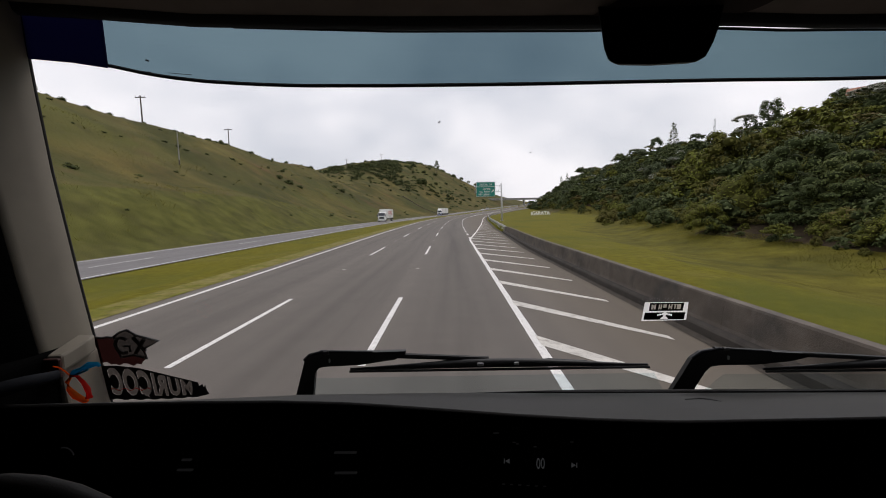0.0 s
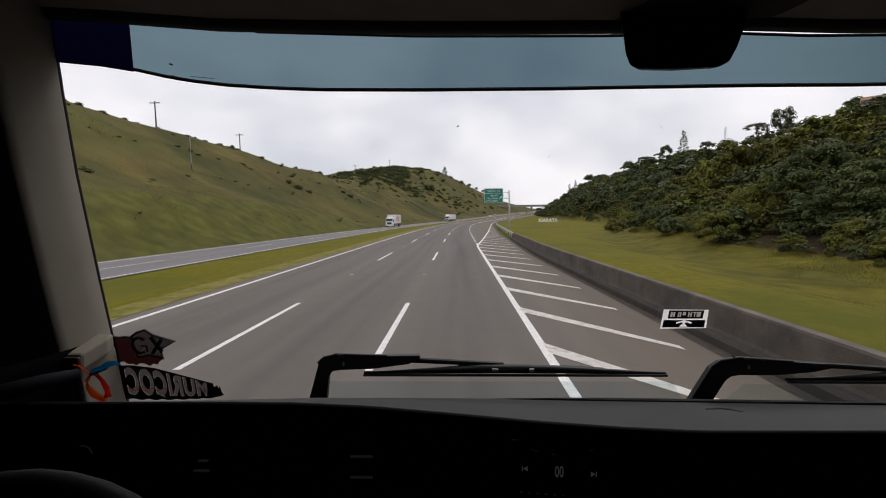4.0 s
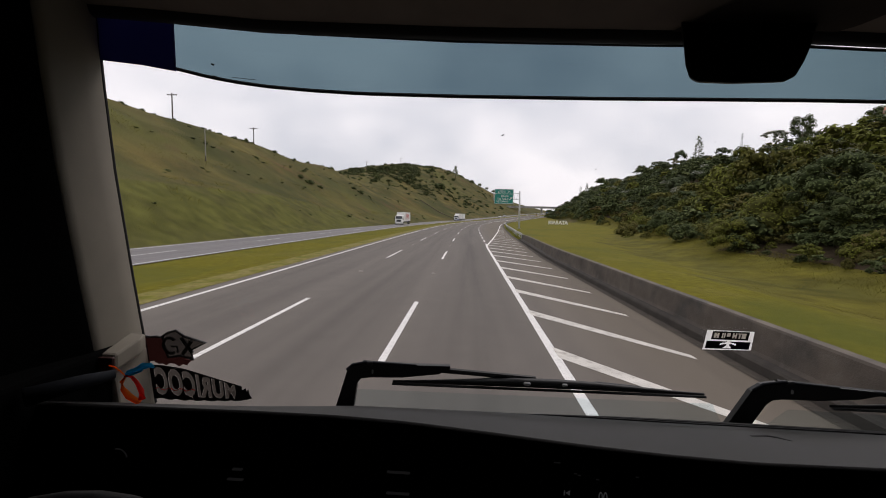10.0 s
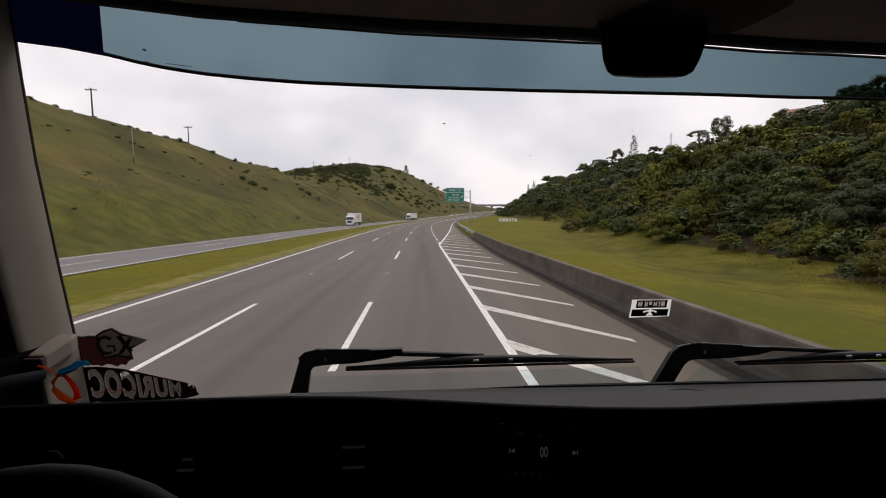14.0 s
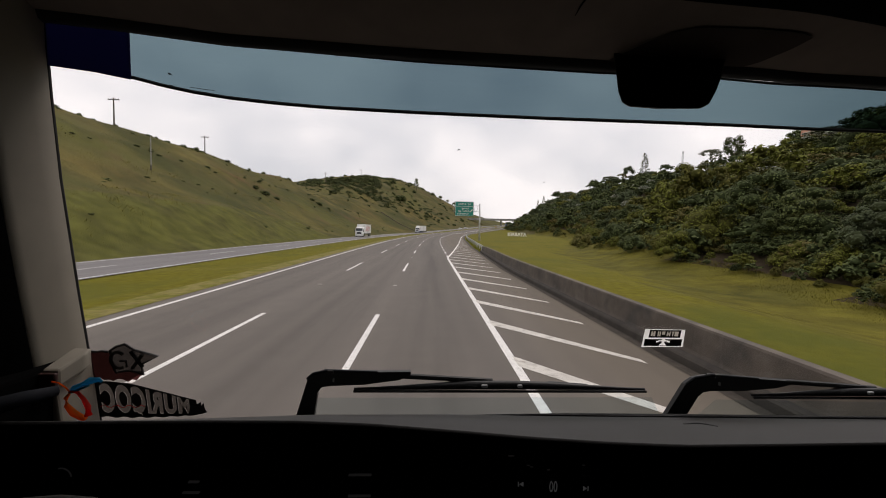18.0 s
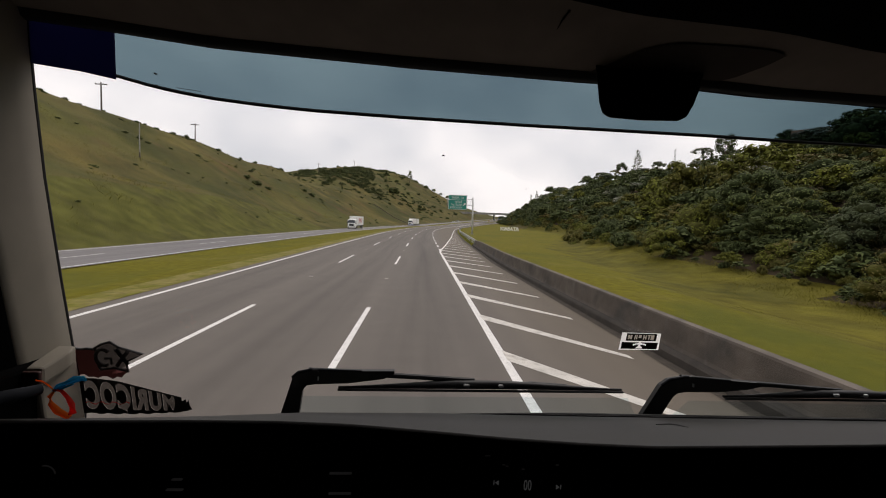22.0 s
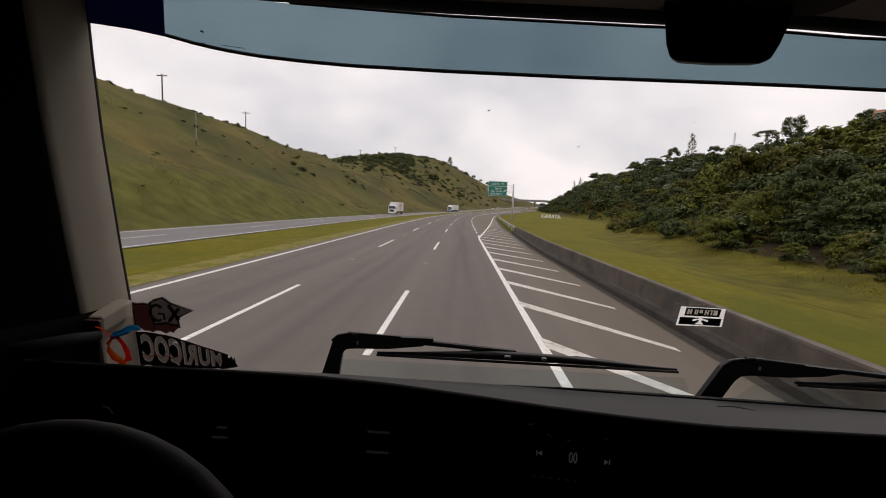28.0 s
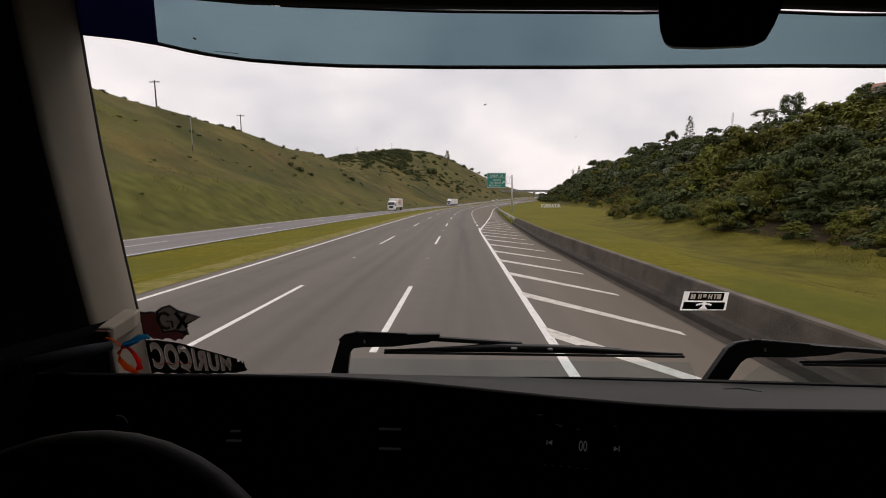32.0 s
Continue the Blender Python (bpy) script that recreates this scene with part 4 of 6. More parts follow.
def width_sign(x, y):
    t, z = sign_post(x, y, 2.3, "restriction_sign", "round white sign with a red ring and black lorry symbol")
    for r, m, dy, nm in ((0.6, M_SIGN_RED, 0.0, "ring"), (0.49, M_SIGN_WHITE, -0.012, "face")):
        pts = [(x + r * math.cos(2 * math.pi * k / 28), y - 0.06 + dy, z + 2.6 + r * math.sin(2 * math.pi * k / 28)) for k in range(28)]
        part(nm, slab(pts, (0, 0.01, 0)), m, t)
    part("symbol", join(box(x - 0.02, x + 0.26, y - 0.085, y - 0.075, z + 2.42, z + 2.85), box(x - 0.3, x - 0.12, y - 0.085, y - 0.075, z + 2.52, z + 2.7)), M_SIGN_BLACK, t)


width_sign(7.6, -158)
width_sign(-12.5, -176)
blue_sign(9.5, -298)
blue_sign(19.0, -440)


def info_board(x, y):
    z = terrain(x, y)
    t = thing("sign_board", (x, y, z), "dark sign board seen from behind on two posts", "road sign")
    for dx in (-1.0, 1.0):
        part("post", tube([(x + dx, y, z - 0.3), (x + dx, y, z + 3.0)], 0.06, 8), M_ZINC, t)
    part("board", rounded(box(x - 2.2, x + 2.2, y - 0.08, y - 0.04, z + 1.2, z + 3.0), 0.02, 1), M_TRUCK_DARK, t)


info_board(-31, -108)


def low_wall():
    t = thing("parapet_wall", (-28, -300, LEFT_DROP), "low pale concrete wall beside the opposite carriageway", "wall")
    for k in range(16):
        y = -440 + 20 * k
        part("wall_segment", box(-28.3, -28.05, y, y + 19.9, LEFT_DROP - 0.3, LEFT_DROP + 0.85), M_PALE_CONCRETE, t)


low_wall()


# ---- vehicles ----
def add_wheel(t, m, x, y, r, width):
    w = part("wheel", moved(disc_wheel(r, width), m @ Matrix.Translation((x, y, r))), M_TYRE, t, smooth=True)
    pts = [(x + math.copysign(width * 0.42, x), y + r * 0.6 * math.cos(2 * math.pi * k / 16), r + r * 0.6 * math.sin(2 * math.pi * k / 16)) for k in range(16)]
    part("rim", moved(slab(pts, (-math.copysign(0.03, x), 0, 0)), m), M_ZINC, w)


def lorry(x, y, z, turn, label, body_len, lower, text, second=False):
    """A cab-over lorry facing -y before turning: cab at the front, box body behind."""
    m = pose(x, y, z, 0, 0, turn)
    t = thing("lorry", (x, y, z), label, "truck")
    prof = [(-1.0, 0.45), (-1.06, 1.25), (-1.0, 1.75), (-0.80, 2.75), (-0.62, 3.0), (1.0, 3.25), (1.15, 3.2), (1.15, 0.9), (0.55, 0.9), (0.45, 0.45)]
    cab = part("cab", moved(rounded(slab([(-1.24, a, b) for a, b in prof], (2.48, 0, 0)), 0.05, 2), m), M_TRUCK_WHITE, t)
    part("windscreen", moved(slab([(-1.12, -0.985, 1.92), (1.12, -0.985, 1.92), (1.08, -0.835, 2.68), (-1.08, -0.835, 2.68)], (0, -0.03, 0)), m), M_TRUCK_GLASS, cab)
    for s in (-1, 1):
        part("side_window", moved(slab([(s * 1.245, -0.75, 1.75), (s * 1.245, 0.15, 1.75), (s * 1.245, 0.1, 2.5), (s * 1.245, -0.6, 2.5)], (s * 0.015, 0, 0)), m), M_TRUCK_GLASS, cab)
        part("mirror", moved(rounded(box(s * 1.42 - 0.1, s * 1.42 + 0.1, -0.95, -0.85, 1.6, 2.4), 0.03, 1), m), M_TRUCK_DARK, cab)
        part("headlamp", moved(rounded(box(s * 0.95 - 0.2, s * 0.95 + 0.2, -1.08, -1.0, 0.62, 0.85), 0.03, 1), m), M_CAR_SILVER, cab)
    part("sun_shield", moved(rounded(box(-1.1, 1.1, -0.98, -0.80, 2.70, 2.86), 0.03, 1), m), M_TRUCK_DARK, cab)
    part("grille", moved(rounded(box(-0.75, 0.75, -1.09, -1.03, 0.95, 1.65), 0.03, 1), m), M_TRUCK_DARK, cab)
    part("bumper", moved(rounded(box(-1.22, 1.22, -1.12, -0.6, 0.38, 0.62), 0.05, 1), m), lower, cab)
    if second:
        part("skirt", moved(box(-1.27, 1.27, -1.0, 0.9, 0.62, 1.15), m), lower, cab)
    if second:
        part("fairing", moved(rounded(slab([(-1.1, -0.3, 3.12), (-1.1, 1.1, 3.2), (-1.1, 1.1, 3.85), (-1.1, 0.5, 3.7)], (2.2, 0, 0)), 0.05, 1), m), M_TRUCK_WHITE, cab)
    starts = [(1.5, body_len)] + ([(1.5 + body_len + 0.9, body_len * 0.75)] if second else [])
    for y0, ln_ in starts:
        bx = part("box_body", moved(rounded(box(-1.29, 1.29, y0, y0 + ln_, 1.15, 4.15), 0.03, 1), m), M_TRUCK_WHITE, t)
        part("chassis", moved(box(-0.5, 0.5, y0 - 0.8, y0 + ln_ - 0.2, 0.75, 1.15), m), M_TRUCK_DARK, t)
        for s in (-1.22, 1.19):
            part("side_guard", moved(join(box(s, s + 0.04, y0 + 0.6, y0 + ln_ * 0.55, 0.5, 0.6), box(s, s + 0.04, y0 + 0.6, y0 + ln_ * 0.55, 0.82, 0.92)), m), M_ZINC, t)
            part("body_rail", moved(box(s - 0.06, s + 0.09, y0, y0 + ln_, 1.02, 1.15), m), M_TRUCK_DARK, bx)
        for k in range(1, int(ln_ / 1.2)):
            for s in (-1.296, 1.288):
                part("panel_rib", moved(box(s, s + 0.01, y0 + 1.2 * k, y0 + 1.2 * k + 0.02, 1.2, 4.1), m), M_TRUCK_WHITE, bx)
        for k in range(2 if not second else 3):
            for s in (-1.08, 1.08):
                add_wheel(t, m, s, y0 + ln_ * (0.80 if not second else 0.72) + 1.25 * k - 0.6, 0.5, 0.36)
    for s in (-1.08, 1.08):
        add_wheel(t, m, s, -0.05, 0.5, 0.32)
        if second:
            add_wheel(t, m, s, 2.4, 0.5, 0.36)
    if text:
        for row, size, zz in (("MUDANÇAS &", 0.78, 3.22), ("TRANSPORTES", 0.78, 2.62)):
            me = letters(row, size, M_TEXT_RED, 0.004)
            me.transform(m @ Matrix.Translation((1.305, 1.5 + body_len * 0.48, zz)) @ Matrix.Rotation(radians(90), 4, "Z"))
            part("lettering", me, None, t, "red company lettering")
        part("rule", moved(box(1.293, 1.30, 1.5 + body_len * 0.16, 1.5 + body_len * 0.8, 2.12, 2.22), m), M_TEXT_RED, t)
        for k in range(2):
            part("small_print", moved(box(1.293, 1.30, 1.5 + body_len * (0.27 + 0.1 * k), 1.5 + body_len * (0.68 - 0.1 * k), 1.86 - 0.22 * k, 1.92 - 0.22 * k), m), M_TRUCK_DARK, t)
    return t


lorry(xc(92) - 25.9, 92.0, LEFT_DROP, -4, "white lorry with a long white box body and red lettering", 9.6, M_TRUCK_WHITE, True)
lorry(xc(196) - 25.9, 196.0, zr(196) + LEFT_DROP, -13, "white lorry with blue lower cab pulling two white boxes", 8.0, M_TRUCK_BLUE, False, True)


def car(x, y, z, turn, paint, label):
    m = pose(x, y, z, 0, 0, turn)
    t = thing("car", (x, y, z), label, "car")
    low = [(-2.1, 0.3), (-2.15, 0.62), (-1.9, 0.82), (-0.95, 0.95), (1.75, 1.0), (2.1, 0.9), (2.15, 0.35)]
    body = part("body", moved(rounded(slab([(-0.85, a, b) for a, b in low], (1.7, 0, 0)), 0.08, 2), m), paint, t)
    top = [(-0.95, 0.94), (-0.25, 1.44), (1.0, 1.47), (1.8, 1.0)]
    part("cabin", moved(rounded(slab([(-0.74, a, b) for a, b in top], (1.48, 0, 0)), 0.06, 2), m), paint, t)
    part("windscreen", moved(slab([(-0.66, -0.92, 0.99), (0.66, -0.92, 0.99), (0.6, -0.33, 1.41), (-0.6, -0.33, 1.41)], (0, -0.03, 0.02)), m), M_TRUCK_GLASS, body)
    part("rear_window", moved(slab([(-0.62, 1.76, 1.05), (0.62, 1.76, 1.05), (0.56, 1.1, 1.42), (-0.56, 1.1, 1.42)], (0, 0.03, 0.02)), m), M_TRUCK_GLASS, body)
    for s in (-1, 1):
        part("side_window", moved(slab([(s * 0.75, -0.6, 1.03), (s * 0.75, 1.4, 1.05), (s * 0.75, 0.95, 1.40), (s * 0.75, -0.2, 1.38)], (s * 0.012, 0, 0)), m), M_TRUCK_GLASS, body)
        part("headlamp", moved(rounded(box(s * 0.62 - 0.16, s * 0.62 + 0.16, -2.16, -2.0, 0.62, 0.76), 0.03, 1), m), M_SIGN_WHITE, body)
        for yy in (-1.35, 1.35):
            add_wheel(t, m, s * 0.76, yy, 0.32, 0.2)
    return t


car(xc(300) - 22.2, 300, zr(300) + LEFT_DROP, -18, M_TRUCK_WHITE, "white car on the opposite carriageway")
car(xc(330) - 25.6, 330, zr(330) + LEFT_DROP, -19, M_CAR_SILVER, "silver car on the opposite carriageway")
car(xc(405) - 3.6, 405, zr(405), 160, M_TRUCK_WHITE, "white car far ahead on the highway")


# ---- plants ----
def leaf_cloud(blobs, count, size, rng, droop=0.0):
    """Leaf sprays on the surfaces of several blobs: arrays of quads."""
    many = count * 4
    al = np.array(blobs)
    pick = rng.integers(0, len(blobs), many)
    b = al[pick]
    d = rng.normal(size=(many, 3))
    d[:, 2] = d[:, 2] * 0.9 + 0.35
    d /= np.linalg.norm(d, axis=1)[:, None]
    r = 0.84 + 0.24 * rng.random(many)
    c = b[:, :3] + d * b[:, 3:6] * r[:, None]
    # only sprays on the outside of the whole crown
    deep = (((c[:, None, :] - al[None, :, :3]) / al[None, :, 3:6]) ** 2).sum(2)
    deep[np.arange(many), pick] = 9.0
    keep = np.flatnonzero(deep.min(1) > 0.80)[:count]
    c, d, b = c[keep], d[keep], b[keep]
    count = len(keep)
    nrm = d + rng.normal(size=(count, 3)) * 0.38
    nrm[:, 2] += 0.75
    nrm /= np.linalg.norm(nrm, axis=1)[:, None]
    ref = rng.normal(size=(count, 3))
    u = np.cross(nrm, ref)
    u /= np.linalg.norm(u, axis=1)[:, None]
    v = np.cross(nrm, u)
    s = size * (0.55 + 0.9 * rng.random(count))[:, None]
    w = (0.45 + 0.35 * rng.random(count))[:, None]
    tip = c + u * s * 0.6 - np.array([0, 0, 1.0]) * s * (0.15 + droop)
    q = np.stack([c - u * s * 0.5, c + v * s * w * 0.5 + nrm * s * 0.08, tip, c - v * s * w * 0.5 + nrm * s * 0.08], 1)
    return q.reshape(-1, 3)


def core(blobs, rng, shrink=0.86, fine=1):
    """Dark inner bodies, low and lumpy, that stop the light; crown shade is in their colour."""
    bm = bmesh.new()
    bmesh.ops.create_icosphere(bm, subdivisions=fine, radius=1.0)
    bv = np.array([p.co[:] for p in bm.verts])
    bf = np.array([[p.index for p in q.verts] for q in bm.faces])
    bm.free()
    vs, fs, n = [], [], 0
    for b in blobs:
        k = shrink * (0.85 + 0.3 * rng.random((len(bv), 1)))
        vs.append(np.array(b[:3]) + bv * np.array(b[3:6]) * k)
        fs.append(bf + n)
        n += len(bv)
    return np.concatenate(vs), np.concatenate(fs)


def crown_blobs(rng, r, kind):
    out = []
    if kind == "round":
        for k in range(7):
            a, e = rng.random() * 6.28, rng.random()
            out.append((r * 0.55 * math.cos(a), r * 0.55 * math.sin(a), r * (0.15 + 0.75 * e), r * (0.42 + 0.2 * rng.random()), r * (0.42 + 0.2 * rng.random()), r * 0.36))
    elif kind == "dome":
        for k in range(11):
            a, e = k * 2.4 + rng.random(), (k + 0.5) / 11
            q = math.sqrt(1 - e * e * 0.9)
            w = 0.30 + 0.16 * rng.random()
            out.append((r * 0.66 * q * math.cos(a), r * 0.66 * q * math.sin(a), r * (0.08 + 0.68 * e), r * (w + 0.03), r * (w + 0.03), r * 0.35))
    elif kind == "clump":
        for k in range(18):
            a, e = k * 2.4 + rng.random() * 0.9, (k + 0.5) / 18
            q = math.sqrt(1 - e * e * 0.95)
            w = 0.17 + 0.13 * rng.random()
            out.append((r * 0.74 * q * math.cos(a), r * 0.74 * q * math.sin(a), r * (0.05 + 0.78 * e + 0.10 * rng.normal()), r * w * 1.15, r * w * 1.15, r * w * 0.80))
    elif kind == "umbrella":
        for k in range(15):
            a, q = k * 2.4 + rng.random() * 0.9, math.sqrt((k + 0.5) / 15)
            w = 0.20 + 0.10 * rng.random()
            out.append((r * 0.86 * q * math.cos(a), r * 0.86 * q * math.sin(a), r * (0.42 + 0.34 * (1 - q * q) + 0.07 * rng.normal()), r * w, r * w, r * (0.10 + 0.05 * rng.random())))
    elif kind == "tuft":
        for k in range(9):
            a, q = k * 2.4 + rng.random() * 0.8, math.sqrt((k + 0.5) / 9)
            out.append((r * 0.62 * q * math.cos(a), r * 0.62 * q * math.sin(a), r * (0.25 + 0.55 * (1 - q * q) + 0.15 * rng.random()), r * 0.29, r * 0.29, r * 0.28))
    elif kind == "lacy":
        for k in range(24):
            a, e = k * 2.4 + rng.random(), (k + 0.5) / 24
            q = 0.35 + 0.55 * math.sin(math.pi * (0.12 + 0.8 * e))
            out.append((r * q * math.cos(a) * 0.8, r * q * math.sin(a) * 0.8, r * (1.5 * e - 0.35), r * (0.24 + 0.12 * rng.random()), r * 0.28, r * (0.19 + 0.08 * rng.random())))
    elif kind == "shrub":
        for k in range(4):
            a = rng.random() * 6.28
            out.append((r * 0.5 * math.cos(a), r * 0.5 * math.sin(a), r * 0.35 * rng.random(), r * 0.55, r * 0.55, r * 0.45))
    return out


RNG = np.random.default_rng(7)


def template(kind, count, size, fine=2):
    blobs = crown_blobs(RNG, 1.0, kind)
    return leaf_cloud(blobs, count, size, RNG), core(blobs, RNG, 0.70, fine)


KINDS = ("clump", "umbrella", "clump", "tuft", "umbrella", "dome", "clump")
NEAR = [template(k, 2500, 0.058) for k in KINDS]
MID = [template(k, 820, 0.102, 1) for k in KINDS]
FAR = [template(k, 230, 0.195, 1) for k in KINDS]
LOW = [template(k, 70, 0.34, 1) for k in KINDS]
SHRUB = [template("shrub", 130, 0.25, 1) for k in range(4)]


def mesh_arrays(name, verts, quads, tris, mats, quad_mat=0, tri_mat=1):
    me = bpy.data.meshes.new(name)
    nq, nt = len(quads), len(tris)
    me.vertices.add(len(verts))
    me.vertices.foreach_set("co", np.asarray(verts, dtype=np.float32).ravel())
    me.loops.add(nq * 4 + nt * 3)
    me.loops.foreach_set("vertex_index", np.concatenate([np.asarray(quads).ravel(), np.asarray(tris).ravel()]).astype(np.int32))
    me.polygons.add(nq + nt)
    me.polygons.foreach_set("loop_start", np.concatenate([np.arange(nq) * 4, nq * 4 + np.arange(nt) * 3]).astype(np.int32))
    for m in mats:
        me.materials.append(m)
    me.polygons.foreach_set("material_index", np.concatenate([np.full(nq, quad_mat), np.full(nt, tri_mat)]).astype(np.int32))
    me.update(calc_edges=True)
    return me


# core colours are darker than the leaves: shade inside the crowns, painted
M_CORE = material("inner_crown_shade", (0.044, 0.057, 0.022), rough=0.9, vary=0.35, scale=1.4, bump=0.9, bump_scale=3.0, spec=0.1)


M_CORE_OLIVE = material("inner_olive_shade", (0.080, 0.080, 0.020), rough=0.9, vary=0.35, scale=1.4, bump=0.9, bump_scale=3.0, spec=0.1)
M_CORE_HILL = material("inner_scrub_shade", (0.060, 0.072, 0.034), rough=0.9, vary=0.35, scale=1.4, bump=0.9, bump_scale=3.0, spec=0.1)


def plant_mass(name, plants, label, category, leaf_mat, core_mat=None):
    """Many plants as one uncountable mass. plants: (template, x, y, z, radius, height factor)."""
    vv, qq, tt, n = [], [], [], 0
    for (leaf, (cv, cf)), x, y, z, r, h in plants:
        w = RNG.random() * 6.28
        rot = np.array([[math.cos(w), -math.sin(w), 0], [math.sin(w), math.cos(w), 0], [0, 0, 1]])
        sc = np.array([r, r, r * h])
        at = np.array([x, y, z])
        a = (leaf * sc) @ rot.T + at
        b = (cv * sc) @ rot.T + at
        qq.append(np.arange(len(a)).reshape(-1, 4) + n)
        tt.append(cf + n + len(a))
        vv += [a, b]
        n += len(a) + len(b)
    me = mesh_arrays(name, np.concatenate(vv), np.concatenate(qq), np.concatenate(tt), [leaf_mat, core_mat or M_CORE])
    me.polygons.foreach_set("use_smooth", [True] * len(me.polygons))
    ob = new(name, me)
    return tagged(ob, label, category, kind="stuff")


M_BARK_PALE = material("pale_bark", (0.30, 0.27, 0.22), rough=0.9, vary=0.25, scale=2.0)


def forest():
    dark, olive, grey, pale, light = [], [], [], [], []
    y = -76.0
    while y < 560:
        foot = max(lerp_table(y, FOOT_Y, FOOT_X) - 12 * sm(220, 300, y), xc(y) + 12.5 + ramp_width(y) * 1.15)
        step = 4.1 if y < 130 else 4.9
        x = foot + 3.0 * sm(30, 5, y)
        while x < max(114, foot + 54):
            px, py = x + RNG.normal() * 1.7, y + RNG.normal() * 1.7
            dist = math.hypot(px, py - CAB_Y)
            near = sm(170, 90, dist)
            edge = sm(-3 * sm(60, 90, y), 12 - 5 * sm(60, 100, y) - 2 * sm(180, 280, y), x - foot)
            r = (1.15 + 1.75 * edge) * (0.55 + 0.95 * RNG.random() ** 1.3)
            trunk = -0.15 + (0.5 + 4.4 * RNG.random() ** 1.4) * edge
            if RNG.random() < 0.07:
                trunk += 2.4 * edge
            bank = LOW if py - CAB_Y < 0.62 * px - 4 else FAR if dist > 165 else NEAR if dist < 56 else MID
            if dist > 180:
                r *= 1.1
            k = int(RNG.integers(0, len(KINDS)))
            row = (bank[k], px, py, terrain(px, py) + trunk, r, 0.85 + 0.35 * RNG.random())
            u = RNG.random()
            if u < 0.10 and edge >= 0.3:
                if dist < 62:
                    u += 0.5
                else:
                    row = (MID[1 if k < 4 else 4], px - 0.5 * r, py - 0.5 * r, row[3] + 0.65 * r, r * (0.45 + 0.3 * RNG.random()), 0.8)
            if edge < 0.3:
                (light if u < 0.30 else olive if u < 0.72 else dark).append(row)
            else:
                (pale if u < 0.10 else olive if u < 0.17 + 0.22 * near else grey if u < 0.36 + 0.10 * near else light if u < 0.41 + 0.29 * near else dark).append(row)
            if edge > 0.12 and dist < 110 and py > CAB_Y + 4:
                dark.append((LOW[k] if dist > 75 or py - CAB_Y < 0.62 * px - 4 else FAR[k], px - 1.2 + RNG.normal() * 1.3, py - 1.2, terrain(px, py) + 0.1, r * 0.62, 1.0))
            x += step * (0.75 + 0.5 * RNG.random())
        y += step * (0.88 + 0.24 * RNG.random())
    y = CAB_Y + 8
    while y < 330:
        foot = max(lerp_table(y, FOOT_Y, FOOT_X) - 12 * sm(220, 300, y), xc(y) + 12.5 + ramp_width(y) * 1.15)
        for k in range(3):
            px, py = foot + 10 * RNG.random() ** 0.8 + 0.5 + 2.5 * sm(30, 5, y), y + RNG.normal()
            dist = math.hypot(px, py - CAB_Y)
            bank = LOW if py - CAB_Y < 0.62 * px - 4 else FAR if dist > 140 else NEAR if dist < 50 else MID
            row = (bank[int(RNG.integers(0, len(KINDS)))], px, py, terrain(px, py) - 0.1, 0.8 + 1.3 * RNG.random() + 0.6 * sm(60, 100, y), 0.9 + 0.5 * RNG.random())
            u = RNG.random()
            (olive if u < 0.4 else light if u < 0.62 else dark).append(row)
        y += 2.2 + 0.006 * (y - CAB_Y)
    y = CAB_Y + 2
    while y < 75:
        foot = lerp_table(y, FOOT_Y, FOOT_X)
        for lo, hi, size in ((2.4, 4.0, 0.5), (3.8, 6.2, 1.15), (5.6, 9.5, 1.8)):
            px, py = foot + lo + (hi - lo) * RNG.random(), y + RNG.normal() * 0.8
            dist = math.hypot(px, py - CAB_Y)
            bank = LOW if py - CAB_Y < 0.62 * px - 4 else NEAR if dist < 42 and size < 1.5 else MID
            row = (bank[int(RNG.integers(0, len(KINDS)))], px, py, terrain(px, py) - 0.15 * size, size * (0.75 + 0.6 * RNG.random()), 0.95 + 0.45 * RNG.random())
            u = RNG.random()
            (olive if u < 0.36 else light if u < 0.64 else dark).append(row)
        y += 1.5 + 0.01 * (y - CAB_Y)
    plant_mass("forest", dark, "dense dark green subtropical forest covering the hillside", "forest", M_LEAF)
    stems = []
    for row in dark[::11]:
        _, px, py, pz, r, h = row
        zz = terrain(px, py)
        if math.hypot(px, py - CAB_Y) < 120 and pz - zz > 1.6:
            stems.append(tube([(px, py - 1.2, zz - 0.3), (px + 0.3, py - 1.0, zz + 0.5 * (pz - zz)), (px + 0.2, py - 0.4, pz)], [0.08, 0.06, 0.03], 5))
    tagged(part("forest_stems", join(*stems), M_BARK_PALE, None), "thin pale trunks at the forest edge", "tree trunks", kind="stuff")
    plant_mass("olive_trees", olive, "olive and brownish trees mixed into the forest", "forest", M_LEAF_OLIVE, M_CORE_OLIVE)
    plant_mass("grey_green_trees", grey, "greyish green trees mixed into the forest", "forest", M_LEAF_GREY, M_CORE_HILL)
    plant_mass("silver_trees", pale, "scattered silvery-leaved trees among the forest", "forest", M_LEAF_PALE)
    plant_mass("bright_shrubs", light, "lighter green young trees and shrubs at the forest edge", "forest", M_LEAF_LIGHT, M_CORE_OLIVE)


forest()


